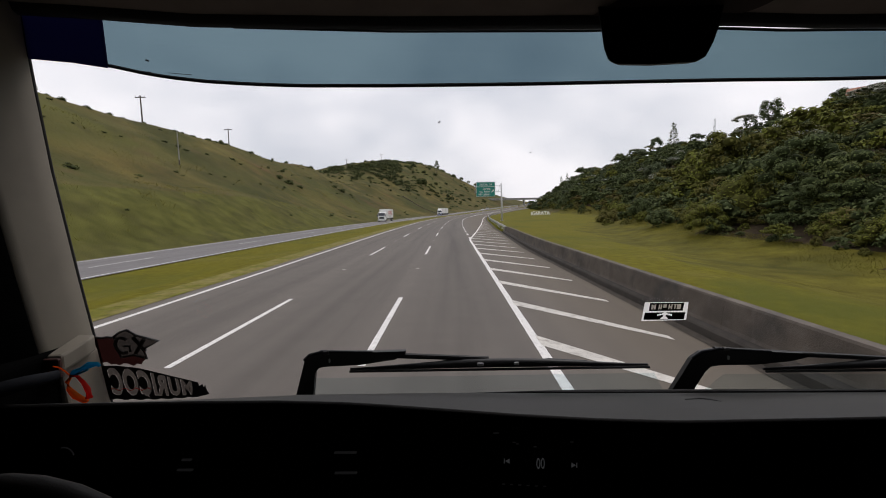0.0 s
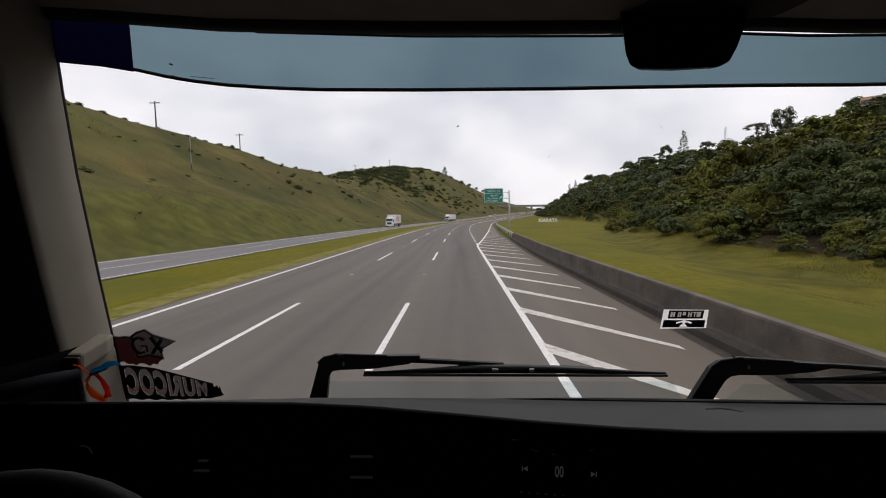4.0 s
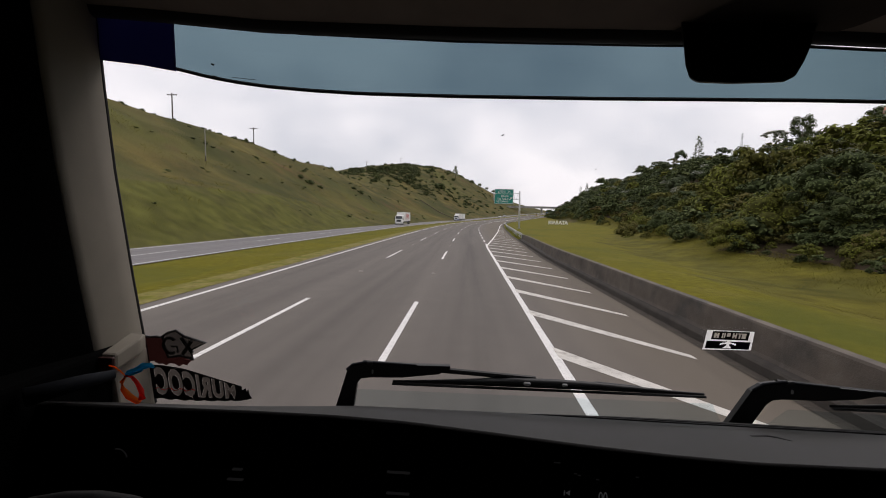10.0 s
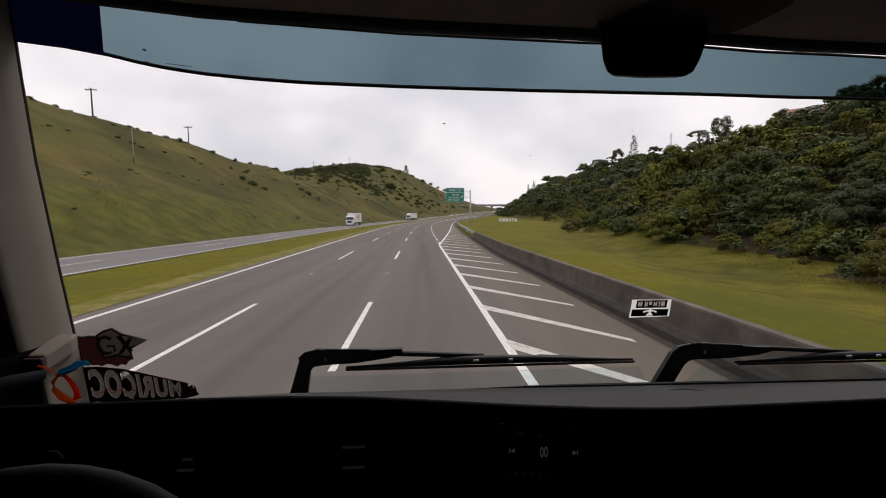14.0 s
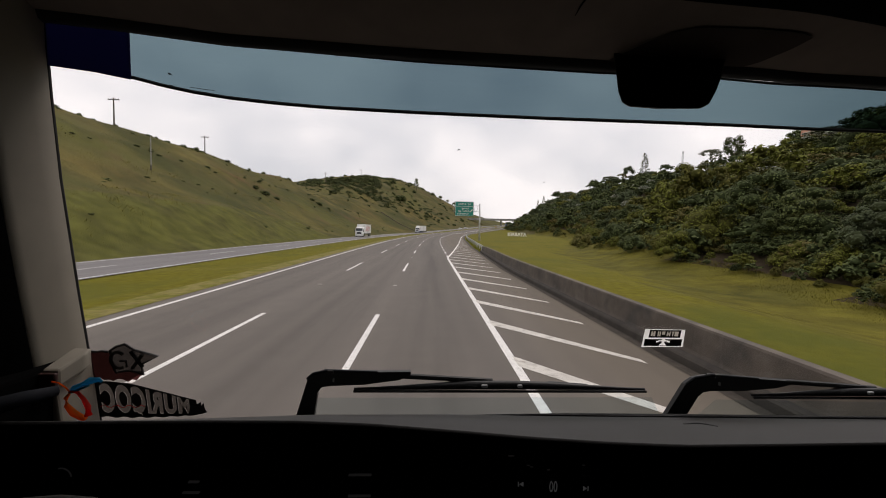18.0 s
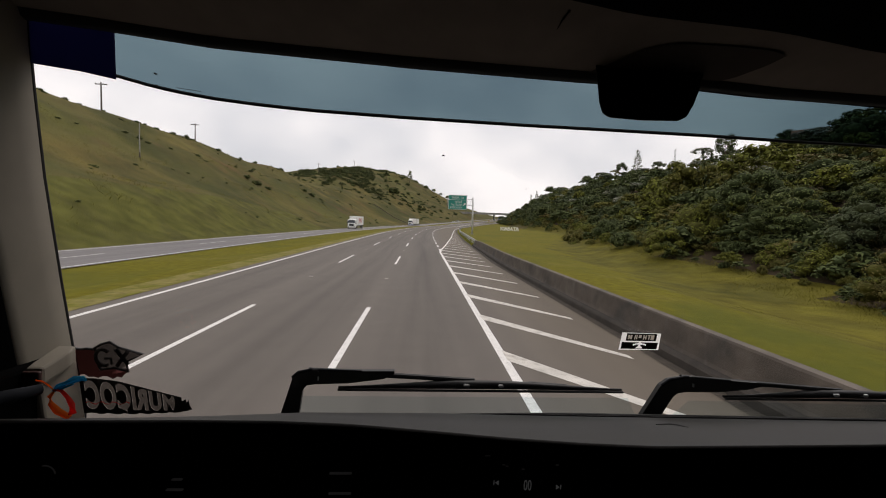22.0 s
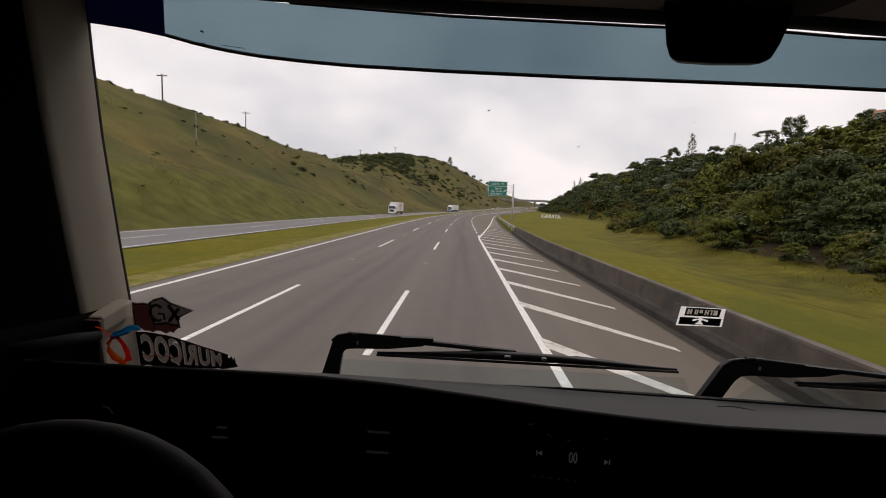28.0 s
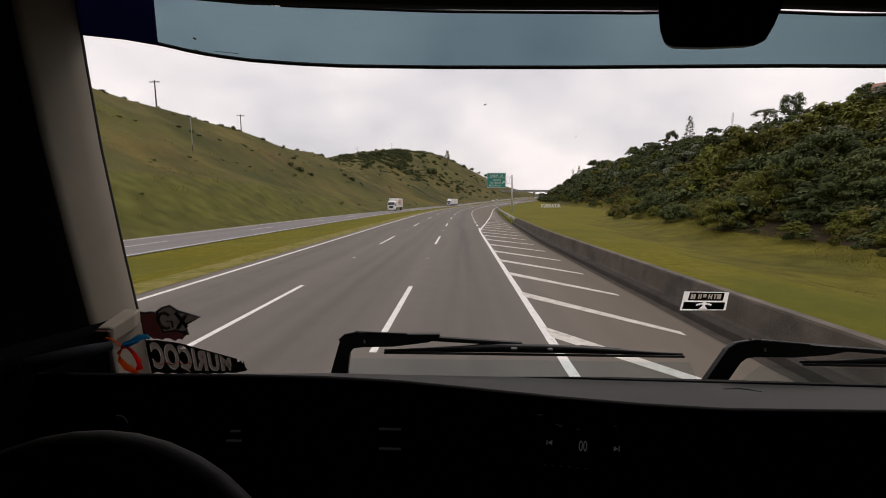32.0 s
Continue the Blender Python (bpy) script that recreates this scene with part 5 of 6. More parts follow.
def hill_scrub():
    rows = []
    for k in range(900):
        y = RNG.random() * 600 - 80
        o = -(31 + 150 * RNG.random() ** 0.8)
        x = xc(y) + o
        thick = noise.noise((x * 0.018, y * 0.018, 3.3)) + 0.5 * noise.noise((x * 0.05, y * 0.05, 6.3))
        far = sm(200, 330, y)
        if thick < 0.28 - 0.35 * far * sm(60, 130, -o):
            continue
        r = (0.3 + 0.8 * RNG.random() ** 2) * (1 + 1.8 * far)
        rows.append((SHRUB[k % 4], x, y, terrain(x, y) - 0.1, r, 0.8 + 0.5 * RNG.random()))
    # thick scrub over the shoulder of the farther hill
    for k in range(230):
        y = 300 + 45 * RNG.normal()
        o = -85 + 26 * RNG.normal()
        if o > -38 or noise.noise(((xc(y) + o) * 0.04, y * 0.04, 8.8)) < -0.15:
            continue
        x = xc(y) + o
        rows.append((SHRUB[k % 4], x, y, terrain(x, y) - 0.1, 0.8 + 1.3 * RNG.random(), 0.7 + 0.4 * RNG.random()))
    for k in range(170):
        y = 300 + 34 * RNG.normal()
        x = xc(y) - 92 + 17 * RNG.normal()
        if noise.noise((x * 0.03, y * 0.03, 4.4)) > -0.25:
            rows.append((LOW[k % len(KINDS)], x, y, terrain(x, y) - 0.3, 1.5 + 1.5 * RNG.random(), 0.7 + 0.3 * RNG.random()))
    for k in range(420):
        y = CAB_Y + 40 + 190 * RNG.random()
        o = -(34 + 42 * RNG.random())
        x = xc(y) + o
        if math.sin(terrain(x, y) * 0.8) + 0.7 * noise.noise((x * 0.05, y * 0.05, 1.1)) > 0.45:
            rows.append((SHRUB[k % 4], x, y, terrain(x, y) - 0.1, 0.35 + 0.7 * RNG.random() ** 3, 0.5 + 0.4 * RNG.random()))
    for bx, by, br in ((-52, 88, 2.0), (-50, 91, 1.4), (-55, 86, 1.5), (-48, 136, 2.2), (-51, 134, 1.6), (-45, 139, 1.4), (-62, 110, 1.2), (-70, 100, 1.1), (-60, 70, 0.9)):
        rows.append((SHRUB[0], bx, by, terrain(bx, by) - 0.1, br, 0.9))
    # bushes along the skyline of the hills
    for k in range(520):
        y = -80 + 600 * RNG.random()
        crest_at = lerp_table(y, [-300, 150, 260, 400, 900], [84, 82, 105, 150, 170])
        x = xc(y) - crest_at + RNG.normal() * 5
        r = (0.3 + 0.8 * RNG.random() ** 2) * (1 + 1.6 * sm(220, 360, y))
        rows.append((SHRUB[k % 4], x, y, terrain(x, y) - 0.1, r, 0.9 + 0.6 * RNG.random()))
    # a thicket over the brow of the farther hill
    for k in range(150):
        y = 330 + 38 * RNG.normal()
        x = xc(y) - 118 + 20 * RNG.normal()
        if noise.noise((x * 0.03, y * 0.03, 4.4)) > -0.2:
            rows.append((LOW[k % len(KINDS)], x, y, terrain(x, y) - 0.2, 1.8 + 1.8 * RNG.random(), 0.8 + 0.3 * RNG.random()))
    plant_mass("hill_scrub", rows, "dark green bushes scattered over the grassy hill", "bushes", M_LEAF_HILL, M_CORE_HILL)


hill_scrub()


def tree(name, x, y, height, crown_r, kind, mat, label, count=900, size=0.13):
    z = terrain(x, y)
    t = thing(name, (x, y, z), label, "tree")
    lean = RNG.normal() * 0.3
    top = z + height - crown_r * 0.8
    part("trunk", tube([(x, y, z - 0.5), (x + lean * 0.4, y, z + (top - z) * 0.5), (x + lean, y, top)], [0.05 * crown_r + 0.12, 0.04 * crown_r + 0.08, 0.05], 8), M_BARK, t, smooth=True)
    limbs = []
    for k in range(6):
        w = k * 2.4
        zz = z + (top - z) * (0.55 + 0.07 * k)
        limbs.append(tube([(x + lean * 0.6, y, zz), (x + lean + math.cos(w) * crown_r * 0.6, y + math.sin(w) * crown_r * 0.6, zz + crown_r * 0.5)], [0.08, 0.03], 5))
    part("limbs", join(*limbs), M_BARK, t)
    if kind == "conifer":
        blobs = []
        for k in range(26):
            f = (k + 0.5) / 26
            rr = crown_r * (1.0 - 0.75 * f) * (0.55 + 0.5 * RNG.random())
            zz = z + height * (0.38 + 0.60 * f)
            w = k * 2.4 + RNG.random()
            blobs.append((x + lean + rr * 0.75 * math.cos(w), y + rr * 0.75 * math.sin(w), zz, rr * 0.42 + 0.15, rr * 0.42 + 0.15, height * 0.022 + 0.12))
        q = leaf_cloud(blobs, count, size * crown_r * 1.2, RNG, 0.1)
        cv, cf = core(blobs, RNG, 0.6)
    else:
        blobs = [(x + lean + a * crown_r, y + b * crown_r, z + height - crown_r * 1.1 + c * crown_r, d * crown_r, e * crown_r, f * crown_r) for a, b, c, d, e, f in crown_blobs(RNG, 1.0, kind)]
        q = leaf_cloud(blobs, count, size * crown_r, RNG)
        cv, cf = core(blobs, RNG, 0.55 if kind == "lacy" else 0.78)
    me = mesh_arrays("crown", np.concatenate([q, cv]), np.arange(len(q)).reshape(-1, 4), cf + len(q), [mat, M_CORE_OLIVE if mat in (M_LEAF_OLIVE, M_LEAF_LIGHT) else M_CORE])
    part("crown", me, None, t)
    return t


# trees that stand out against the sky
def to_top(x, y, top):
    return top - terrain(x, y)


tree("pine_tree", 118, 175, to_top(118, 175, 46.5), 3.4, "conifer", M_LEAF, "slender dark pine with tufted branches above the wooded ridge", 420)
tree("tree", 110, 101, to_top(110, 101, 37.5), 3.7, "lacy", M_LEAF, "tall open-crowned tree above the forest", 2600, 0.10)
tree("tree", 105.2, 104.5, to_top(105.2, 104.5, 33.0), 2.2, "lacy", M_LEAF, "small open-crowned tree above the forest", 1000, 0.12)
tree("tree", 109.5, 76, to_top(109.5, 76, 34.5), 4.3, "clump", M_LEAF, "broad dark tree above the forest", 2200, 0.10)
tree("tree", 120, 330, to_top(120, 330, 40.5), 4.5, "dome", M_LEAF, "dark pointed tree on the wooded ridge", 500)
tree("tree", 126, 262, to_top(126, 262, 43), 4.5, "dome", M_LEAF, "broad dark tree on the wooded ridge", 500)
tree("pine_tree", 123, 384, to_top(123, 384, 40), 3.5, "conifer", M_LEAF, "dark pointed tree on the wooded ridge", 300)
tree("pine_tree", 119, 392, to_top(119, 392, 37), 3.0, "conifer", M_LEAF, "dark pointed tree on the wooded ridge", 300)
tree("pine_tree", -16, 440, 15, 4.6, "conifer", M_LEAF, "dark conical tree on the grassy hillside", 700)
for tx, ty, th, tr in ((-40, 400, 7, 3.0), (-28, 385, 6, 2.6), (4, 455, 7, 3.0), (-55, 330, 6, 2.6), (14, 470, 6, 2.6), (24, 490, 5, 2.2), (-70, 300, 6, 3.0), (34, 505, 6, 2.8), (44, 520, 5, 2.2)):
    tree("tree", tx, ty, th, tr, "dome", M_LEAF_HILL, "dark green tree on the grassy hillside", 300, 0.2)
tree("bush", -26, 318, 6, 5.0, "round", M_LEAF_HILL, "wide dark bush at the foot of the hill", 700, 0.15)
tree("bush", 35, 50, 3.2, 2.9, "dome", M_LEAF_OLIVE, "olive bushy tree on the grass at the forest edge", 2600, 0.075)
tree("bush", 45, 68, 3.8, 2.8, "dome", M_LEAF_LIGHT, "bushy green tree at the forest edge", 2600, 0.075)
tree("bush", 30.5, 24, 3.8, 2.6, "dome", M_LEAF, "dense dark shrub at the forest edge", 2600, 0.07)


def blades(name, rows, label, mat, bent):
    """Tufts of thin grass blades. rows: x, y, z, height."""
    n = len(rows)
    base = np.array([r[:3] for r in rows])
    h = np.array([r[3] for r in rows])
    w = RNG.random(n) * 6.28
    side = np.stack([np.cos(w), np.sin(w), np.zeros(n)], 1) * (h * 0.07)[:, None]
    lean = RNG.normal(size=(n, 3)) * bent
    lean[:, 2] = 1.0
    tip = base + lean * h[:, None]
    mid = base + lean * (h * 0.55)[:, None]
    q = np.stack([base - side, base + side, mid + side * 0.8, tip], 1).reshape(-1, 3)
    me = mesh_arrays(name, q, np.arange(len(q)).reshape(-1, 4), np.zeros((0, 3), dtype=int), [mat])
    tagged(new(name, me), label, "grass", kind="stuff")


def all_grass():
    rows, wild = [], []
    for k in range(3000):
        y = CAB_Y + 6 + 100 * RNG.random() ** 1.6
        o = -10.1 - 8.2 * RNG.random() ** 1.3
        x = xc(y) + o
        rows.append((x, y, terrain(x, y) - 0.01, 0.02 + 0.035 * RNG.random()))
    for k in range(5000):
        y = 8.2 + 60 * RNG.random() ** 1.6
        x = xc(y) + rail_offset(y) - 0.45 + 0.75 * RNG.random()
        rows.append((x, y, terrain(x, y) - 0.06, 0.06 + 0.10 * RNG.random()))
    for k in range(60000):
        y = CAB_Y + 8 + 150 * RNG.random() ** 1.3
        foot = lerp_table(y, FOOT_Y, FOOT_X)
        x = foot - 6.5 + 9.5 * RNG.random() ** 0.6
        lump = max(0.0, noise.noise((x * 0.25, y * 0.25, 2.0)))
        wild.append((x, y, terrain(x, y) - 0.02, (0.04 + 0.06 * RNG.random()) * (0.6 + 1.4 * lump + 1.6 * sm(foot - 3, foot + 2, x))))
    for k in range(16000):
        y = CAB_Y + 25 + 150 * RNG.random()
        o = -28.2 - 40 * RNG.random() ** 1.5
        x = xc(y) + o
        wild.append((x, y, terrain(x, y) - 0.02, (0.06 + 0.16 * RNG.random()) * (0.6 + max(0, noise.noise((x * 0.1, y * 0.1, 5.0))) * 1.5)))
    for k in range(52000):
        y = CAB_Y + 22 + 230 * RNG.random() ** 1.2
        o = -30 - 62 * RNG.random()
        x = xc(y) + o
        lump = noise.noise((x * 0.16, y * 0.16, 3.0)) + 0.5 * noise.noise((x * 0.5, y * 0.5, 8.0))
        if lump > 0.02:
            wild.append((x, y, terrain(x, y) - 0.03, (0.14 + 0.30 * RNG.random()) * (0.5 + 1.2 * lump)))
    blades("grass_tufts", rows, "short olive green grass on median and verges", M_BLADE, 0.3)
    blades("wild_grass", wild, "rough brownish green grass at the forest foot and on the hill", M_BLADE_ROUGH, 0.75)


all_grass()


from mathutils import geometry

# ---- the lorry cab round the camera ----
OUTSIDE = set(scene.objects)
EYE = 2.7206  # height of the reference point in the cab above the road


def gy(z, off=0.0):
    """Depth of the raked windscreen at height z (from the reference point)."""
    return 0.985 - 0.15 * (z + 0.3) + off


def P(x, y, z):
    return (x, y, EYE + z)


cab = thing("lorry_cab", (0.35, 0.2, 0), "dark interior of a lorry cab with a wide windscreen", "truck cab")

CREST_X = [-1.05, -0.664, -0.428, -0.263, -0.121, 0.031, 0.183, 0.335, 0.486, 0.751, 1.7]
CREST_Z = [-0.344, -0.341, -0.338, -0.338, -0.343, -0.355, -0.368, -0.378, -0.384, -0.381, -0.367]
SILL_X = [-1.05, -0.854, -0.576, -0.308, 0.042, 0.361, 0.635, 1.089, 1.7]
SILL_Z = [-0.500, -0.497, -0.487, -0.468, -0.466, -0.469, -0.471, -0.475, -0.480]
HEAD_X = [-1.05, -0.95, -0.70, -0.45, -0.05, 0.39, 0.63, 0.83, 1.03, 1.7]
HEAD_Z = [0.459, 0.449, 0.429, 0.4045, 0.388, 0.378, 0.3775, 0.367, 0.364, 0.345]
VISOR_TOP = [0.46, 0.4501, 0.4305, 0.4014, 0.3826, 0.3728, 0.373, 0.3627, 0.3598, 0.3411]
VIS_X = [-0.98, -0.905, -0.84, -0.779, -0.718, -0.657, -0.595, -0.507, -0.40, -0.278, -0.05, 0.26, 0.479, 0.728, 0.938, 1.12, 1.7]
VIS_Z = [0.4085, 0.4005, 0.3895, 0.3785, 0.365, 0.3505, 0.3385, 0.3265, 0.3175, 0.3105, 0.305, 0.301, 0.3, 0.2985, 0.295, 0.2945, 0.2865]
XS = [-1.02 + 0.04 * k for k in range(68)]


def crest(x):
    return lerp_table(x, CREST_X, CREST_Z)


def sill(x):
    return lerp_table(x, SILL_X, SILL_Z)


def head(x):
    return lerp_table(x, HEAD_X, HEAD_Z)


def grid(rows):
    """One smooth sheet through rows of points."""
    n = len(rows[0])
    v = [p for r in rows for p in r]
    f = [(i * n + k, i * n + k + 1, (i + 1) * n + k + 1, (i + 1) * n + k) for i in range(len(rows) - 1) for k in range(n - 1)]
    return v, f


def dashboard():
    rows = []
    for t in (0.0, 0.15, 0.3, 0.5, 0.7, 0.85, 1.0):
        row = []
        for x in XS:
            y0, y1 = 0.70, gy(sill(x)) - 0.008
            z0, z1 = crest(x), sill(x) - 0.004
            swell = 0.012 * math.sin(math.pi * t)
            row.append(P(x, y1 + (y0 - y1) * t, z1 + (z0 - z1) * t + swell * 0.3))
        rows.append(row)
    part("dash_top", grid(rows), M_DASH, cab, "matt dark grey dashboard top", smooth=True)
    rows = []
    for dy, dz in ((0.0, 0.0), (-0.004, -0.002), (-0.006, -0.006), (-0.003, -0.012), (0.012, -0.022), (0.022, -0.035), (0.022, -0.16), (-0.03, -0.35), (-0.09, -0.85), (-0.09, -1.25)):
        rows.append([P(x, 0.70 + dy, crest(x) + dz) for x in XS])
    part("dash_face", grid(rows), M_DASH_FACE, cab, "black plastic dashboard face", smooth=True)
    # creases in the vinyl
    part("crease", tube([P(0.606, 0.881, -0.4348), P(0.643, 0.889, -0.4372), P(0.657, 0.878, -0.4338), P(0.668, 0.852, -0.4260)], [0.0022, 0.0032, 0.0032, 0.002], 6), M_RUBBER, cab)
    part("defroster_seam", tube([P(x, gy(sill(x)) - 0.05, sill(x) + (crest(x) - sill(x)) * 0.165 + 0.003) for x in XS if x > 0.25], 0.002, 6), M_RUBBER, cab)
    part("lower_gasket", tube([P(x, gy(sill(x)) - 0.012, sill(x) - 0.004 + 0.005 * sm(0.02, 0.4, x)) for x in XS if x > 0.02], [0.001 + 0.004 * sm(0.02, 0.5, x) for x in XS if x > 0.02], 8), M_RUBBER, cab)
    # marks given a faint glow in place of reflections, and the small display
    yf = 0.716
    for x, z, w in ((-0.141, -0.453, 0.022), (-0.142, -0.495, 0.022), (-0.46, -0.487, 0.016), (-0.455, -0.466, 0.010)):
        part("glow_mark", rounded(box(x - w, x + w, yf - 0.003, yf + 0.003, EYE + z - 0.0013, EYE + z + 0.0013), 0.0006, 1), M_FAINT_GLOW, cab)
    me = letters("00", 0.027, M_DISPLAY, 0.0005)
    me.transform(Matrix.Translation(P(0.235, yf - 0.006, -0.475)) @ Matrix.Diagonal((0.62, 1, 1.15, 1)))
    part("display_digits", me, None, cab, "faint pale display digits")
    for x, z, s in ((0.172, -0.469, -1), (0.298, -0.478, 1)):
        g = join(slab([P(x - s * 0.004, yf - 0.006, z - 0.005), P(x + s * 0.004, yf - 0.006, z), P(x - s * 0.004, yf - 0.006, z + 0.005)], (0, 0.001, 0)),
                 box(x + s * 0.006 - 0.0008, x + s * 0.006 + 0.0008, yf - 0.006, yf - 0.005, EYE + z - 0.005, EYE + z + 0.005))
        part("skip_symbol", g, M_DISPLAY, cab)
    for x, z in ((0.148, -0.414), (0.154, -0.414), (0.185, -0.433), (0.192, -0.436), (0.225, -0.442), (0.295, -0.433), (0.165, -0.518), (0.180, -0.519), (0.196, -0.520), (0.212, -0.521), (0.228, -0.522), (0.244, -0.523)):
        part("glow_mark", box(x - 0.003, x + 0.003, yf - 0.003, yf - 0.002, EYE + z - 0.001, EYE + z + 0.001), M_FAINT_GLOW, cab)
    arc = [P(-0.695 + 0.018 * math.cos(a), yf - 0.003, -0.455 + 0.018 * math.sin(a)) for a in [0.1 + 0.16 * k for k in range(12)]]
    part("gauge_rim", tube(arc, 0.0013, 6), M_FAINT_GLOW, cab)


dashboard()


def glazing():
    x0, x1 = -0.93, 1.66
    zs = [-0.53 + 0.11 * k for k in range(11)]
    rows = [[P(x, gy(z, 0.012), z) for x in (x0, x1)] for z in zs]
    g = join(*[strip(rows[i], rows[i + 1]) for i in range(len(rows) - 1)])
    w = part("windscreen", g, M_GLASS, cab, "clear raked windscreen")
    w.visible_shadow = False
    lo = [P(x, gy(0.3, 0.06) + 0.0, lerp_table(x, VIS_X, VIS_Z)) for x in XS]
    hi = [P(x, gy(0.4, 0.06), lerp_table(x, HEAD_X, VISOR_TOP) * 1.118 - 0.007) for x in XS]
    v = part("sun_visor", strip(lo, hi), M_VISOR, cab, "smoked blue-grey acrylic sun visor outside the windscreen")
    v.visible_shadow = False
    part("visor_edge", tube([(a, b - 0.004, c) for a, b, c in lo], 0.0042, 6), M_RUBBER, v)
    part("visor_edge", tube([(a, b - 0.003, c) for a, b, c in hi if a > -0.45], 0.0032, 6), M_RUBBER, v)
    out = [P(-0.97, gy(0.36, 0.0), 0.374), P(-0.86, gy(0.36, 0.0), 0.3645), P(-0.76, gy(0.35, 0.0), 0.3535), P(-0.684, gy(0.34, 0.0), 0.3405), P(-0.674, gy(0.45, 0.0), 0.46), P(-0.97, gy(0.45, 0.0), 0.46)]
    # faintly bluish panes on the glass below the wiper blades
    for pts in ([(-0.302, -0.430), (0.60, -0.424), (0.64, -0.495), (-0.322, -0.495)], [(0.78, -0.430), (1.64, -0.440), (1.64, -0.495), (0.72, -0.495)]):
        f = part("wiper_rest_tint", ([P(x, gy(z, 0.006), z) for x, z in pts], [(0, 1, 2, 3)]), M_REST_TINT, w, "faint bluish tint on the glass where the wipers rest")
        f.visible_shadow = False
    part("corner_film", slab(out, (0, 0.004, 0)), M_NAVY, v, "dark navy film on the upper corner")


glazing()


def pillar_and_roof():
    # inner trim of the left windscreen pillar
    zs = [-0.50, -0.28, -0.14, 0.0, 0.12, 0.2, 0.3, 0.40, 0.52, 0.62]
    xr = [-0.844, -0.846, -0.847, -0.846, -0.845, -0.841, -0.836, -0.829, -0.816, -0.806]
    rows, dark = [], []
    for z, x in zip(zs, xr):
        g_ = gy(z)
        rows.append([P(x - 0.036, g_ + 0.012, z), P(x - 0.012, g_ - 0.015, z), P(x - 0.008, g_ - 0.06, z), P(x - 0.010, g_ - 0.125, z), P(x - 0.014, g_ - 0.142, z), P(x - 0.03, g_ - 0.150, z)])
        dark.append([P(x - 0.012, g_ - 0.148, z), P(x - 0.016, g_ - 0.17, z), P(x - 0.03, g_ - 0.20, z), P(x - 0.06, g_ - 0.30, z), P(x - 0.10, g_ - 0.8, z), P(x - 0.16, -0.9, z)])
    part("pillar_trim", grid(rows[::-1]), M_TRIM, cab, "grey-beige plastic trim of the windscreen pillar", smooth=True)
    part("door_surround", grid(dark[::-1]), M_BLACK_MATT, cab, "black door frame beside the pillar", smooth=True)
    part("pillar_gasket", tube([P(x - 0.029, gy(z) + 0.004, z) for z, x in zip(zs, xr)], 0.0055, 8), M_RUBBER, cab)
    part("pillar_cap", rounded(slab([P(-0.844, 0.835, -0.296), P(-0.807, 0.835, -0.296), P(-0.804, 0.90, -0.279), P(-0.818, 0.935, -0.278), P(-0.86, 0.935, -0.276)], (0, 0, -0.040)), 0.006, 2), M_TRIM, cab, "pale cap at the foot of the pillar")
    part("pillar_foot", rounded(slab([P(-0.90, 0.855, -0.32), P(-0.834, 0.855, -0.32), P(-0.831, 0.945, -0.32), P(-0.849, 0.97, -0.32), P(-0.90, 0.97, -0.32)], (0.022, 0.0, -0.185)), 0.006, 2), M_TRIM, cab)
    part("cap_socket", rounded(box(-0.842, -0.804, 0.824, 0.834, EYE - 0.345, EYE - 0.300), 0.004, 2), M_SOCKET, cab)
    # black block added to fill the gap left of the pillar cap
    part("black_filler", rounded(box(-1.05, -0.838, 0.60, 0.90, EYE - 0.75, EYE - 0.292), 0.01, 2), M_BLACK_MATT, cab)
    part("stalk", tube([P(-0.755, 0.775, -0.315), P(-0.775, 0.73, -0.312), P(-0.82, 0.66, -0.315)], [0.010, 0.014, 0.018], 12), M_STALK, cab, smooth=True)
    # header and roof lining
    rows = []
    for dy, dz in ((0.03, 0.05), (0.01, 0.012), (0.0, 0.0), (-0.012, 0.004), (-0.02, 0.018)):
        rows.append([P(x, 0.856 + dy, head(x) + dz) for x in XS])
    part("header_gasket", grid(rows[::-1]), M_RUBBER, cab, smooth=True)
    rows = []
    for dy, dz in ((-0.02, 0.018), (-0.05, 0.024), (-0.12, 0.040), (-0.25, 0.085), (-0.45, 0.17), (-0.8, 0.26), (-2.1, 0.27)):
        rows.append([P(x, 0.856 + dy, head(x) * (1 if dy > -0.3 else 0) + (0.38 if dy <= -0.3 else 0) + dz) for x in XS])
    part("headliner", grid(rows[::-1]), M_HEADLINER, cab, "brown fabric roof lining", smooth=True)
    # sensor housing at the top of the glass
    pts = [(0.352, 0.47), (0.372, 0.355), (0.378, 0.318), (0.387, 0.296), (0.402, 0.288), (0.47, 0.2855), (0.558, 0.288), (0.578, 0.298), (0.592, 0.325), (0.602, 0.355), (0.625, 0.47)]
    n = len(pts)
    near = [P(x, 0.812, z + 0.004) for x, z in pts]
    back = [P(0.485 + (x - 0.485) * 0.95 + 0.025, 0.87, z * 1.075) for x, z in pts]
    g = near + back, [tuple(range(n)), tuple(range(2 * n - 1, n - 1, -1))] + [(i, i + n, (i + 1) % n + n, (i + 1) % n) for i in range(n)]
    part("sensor_housing", rounded(g, 0.004, 2), M_BLACK, cab, "black plastic sensor housing")
    n = 14

    def lining(x, y):
        """Height of the roof lining over the front of the cab."""
        return head(x) + lerp_table(y - 0.856, [-0.25, -0.12, -0.05, -0.02], [0.085, 0.040, 0.024, 0.018])

    # dark brown patch lying just under the lining, behind the housing
    sheet = []
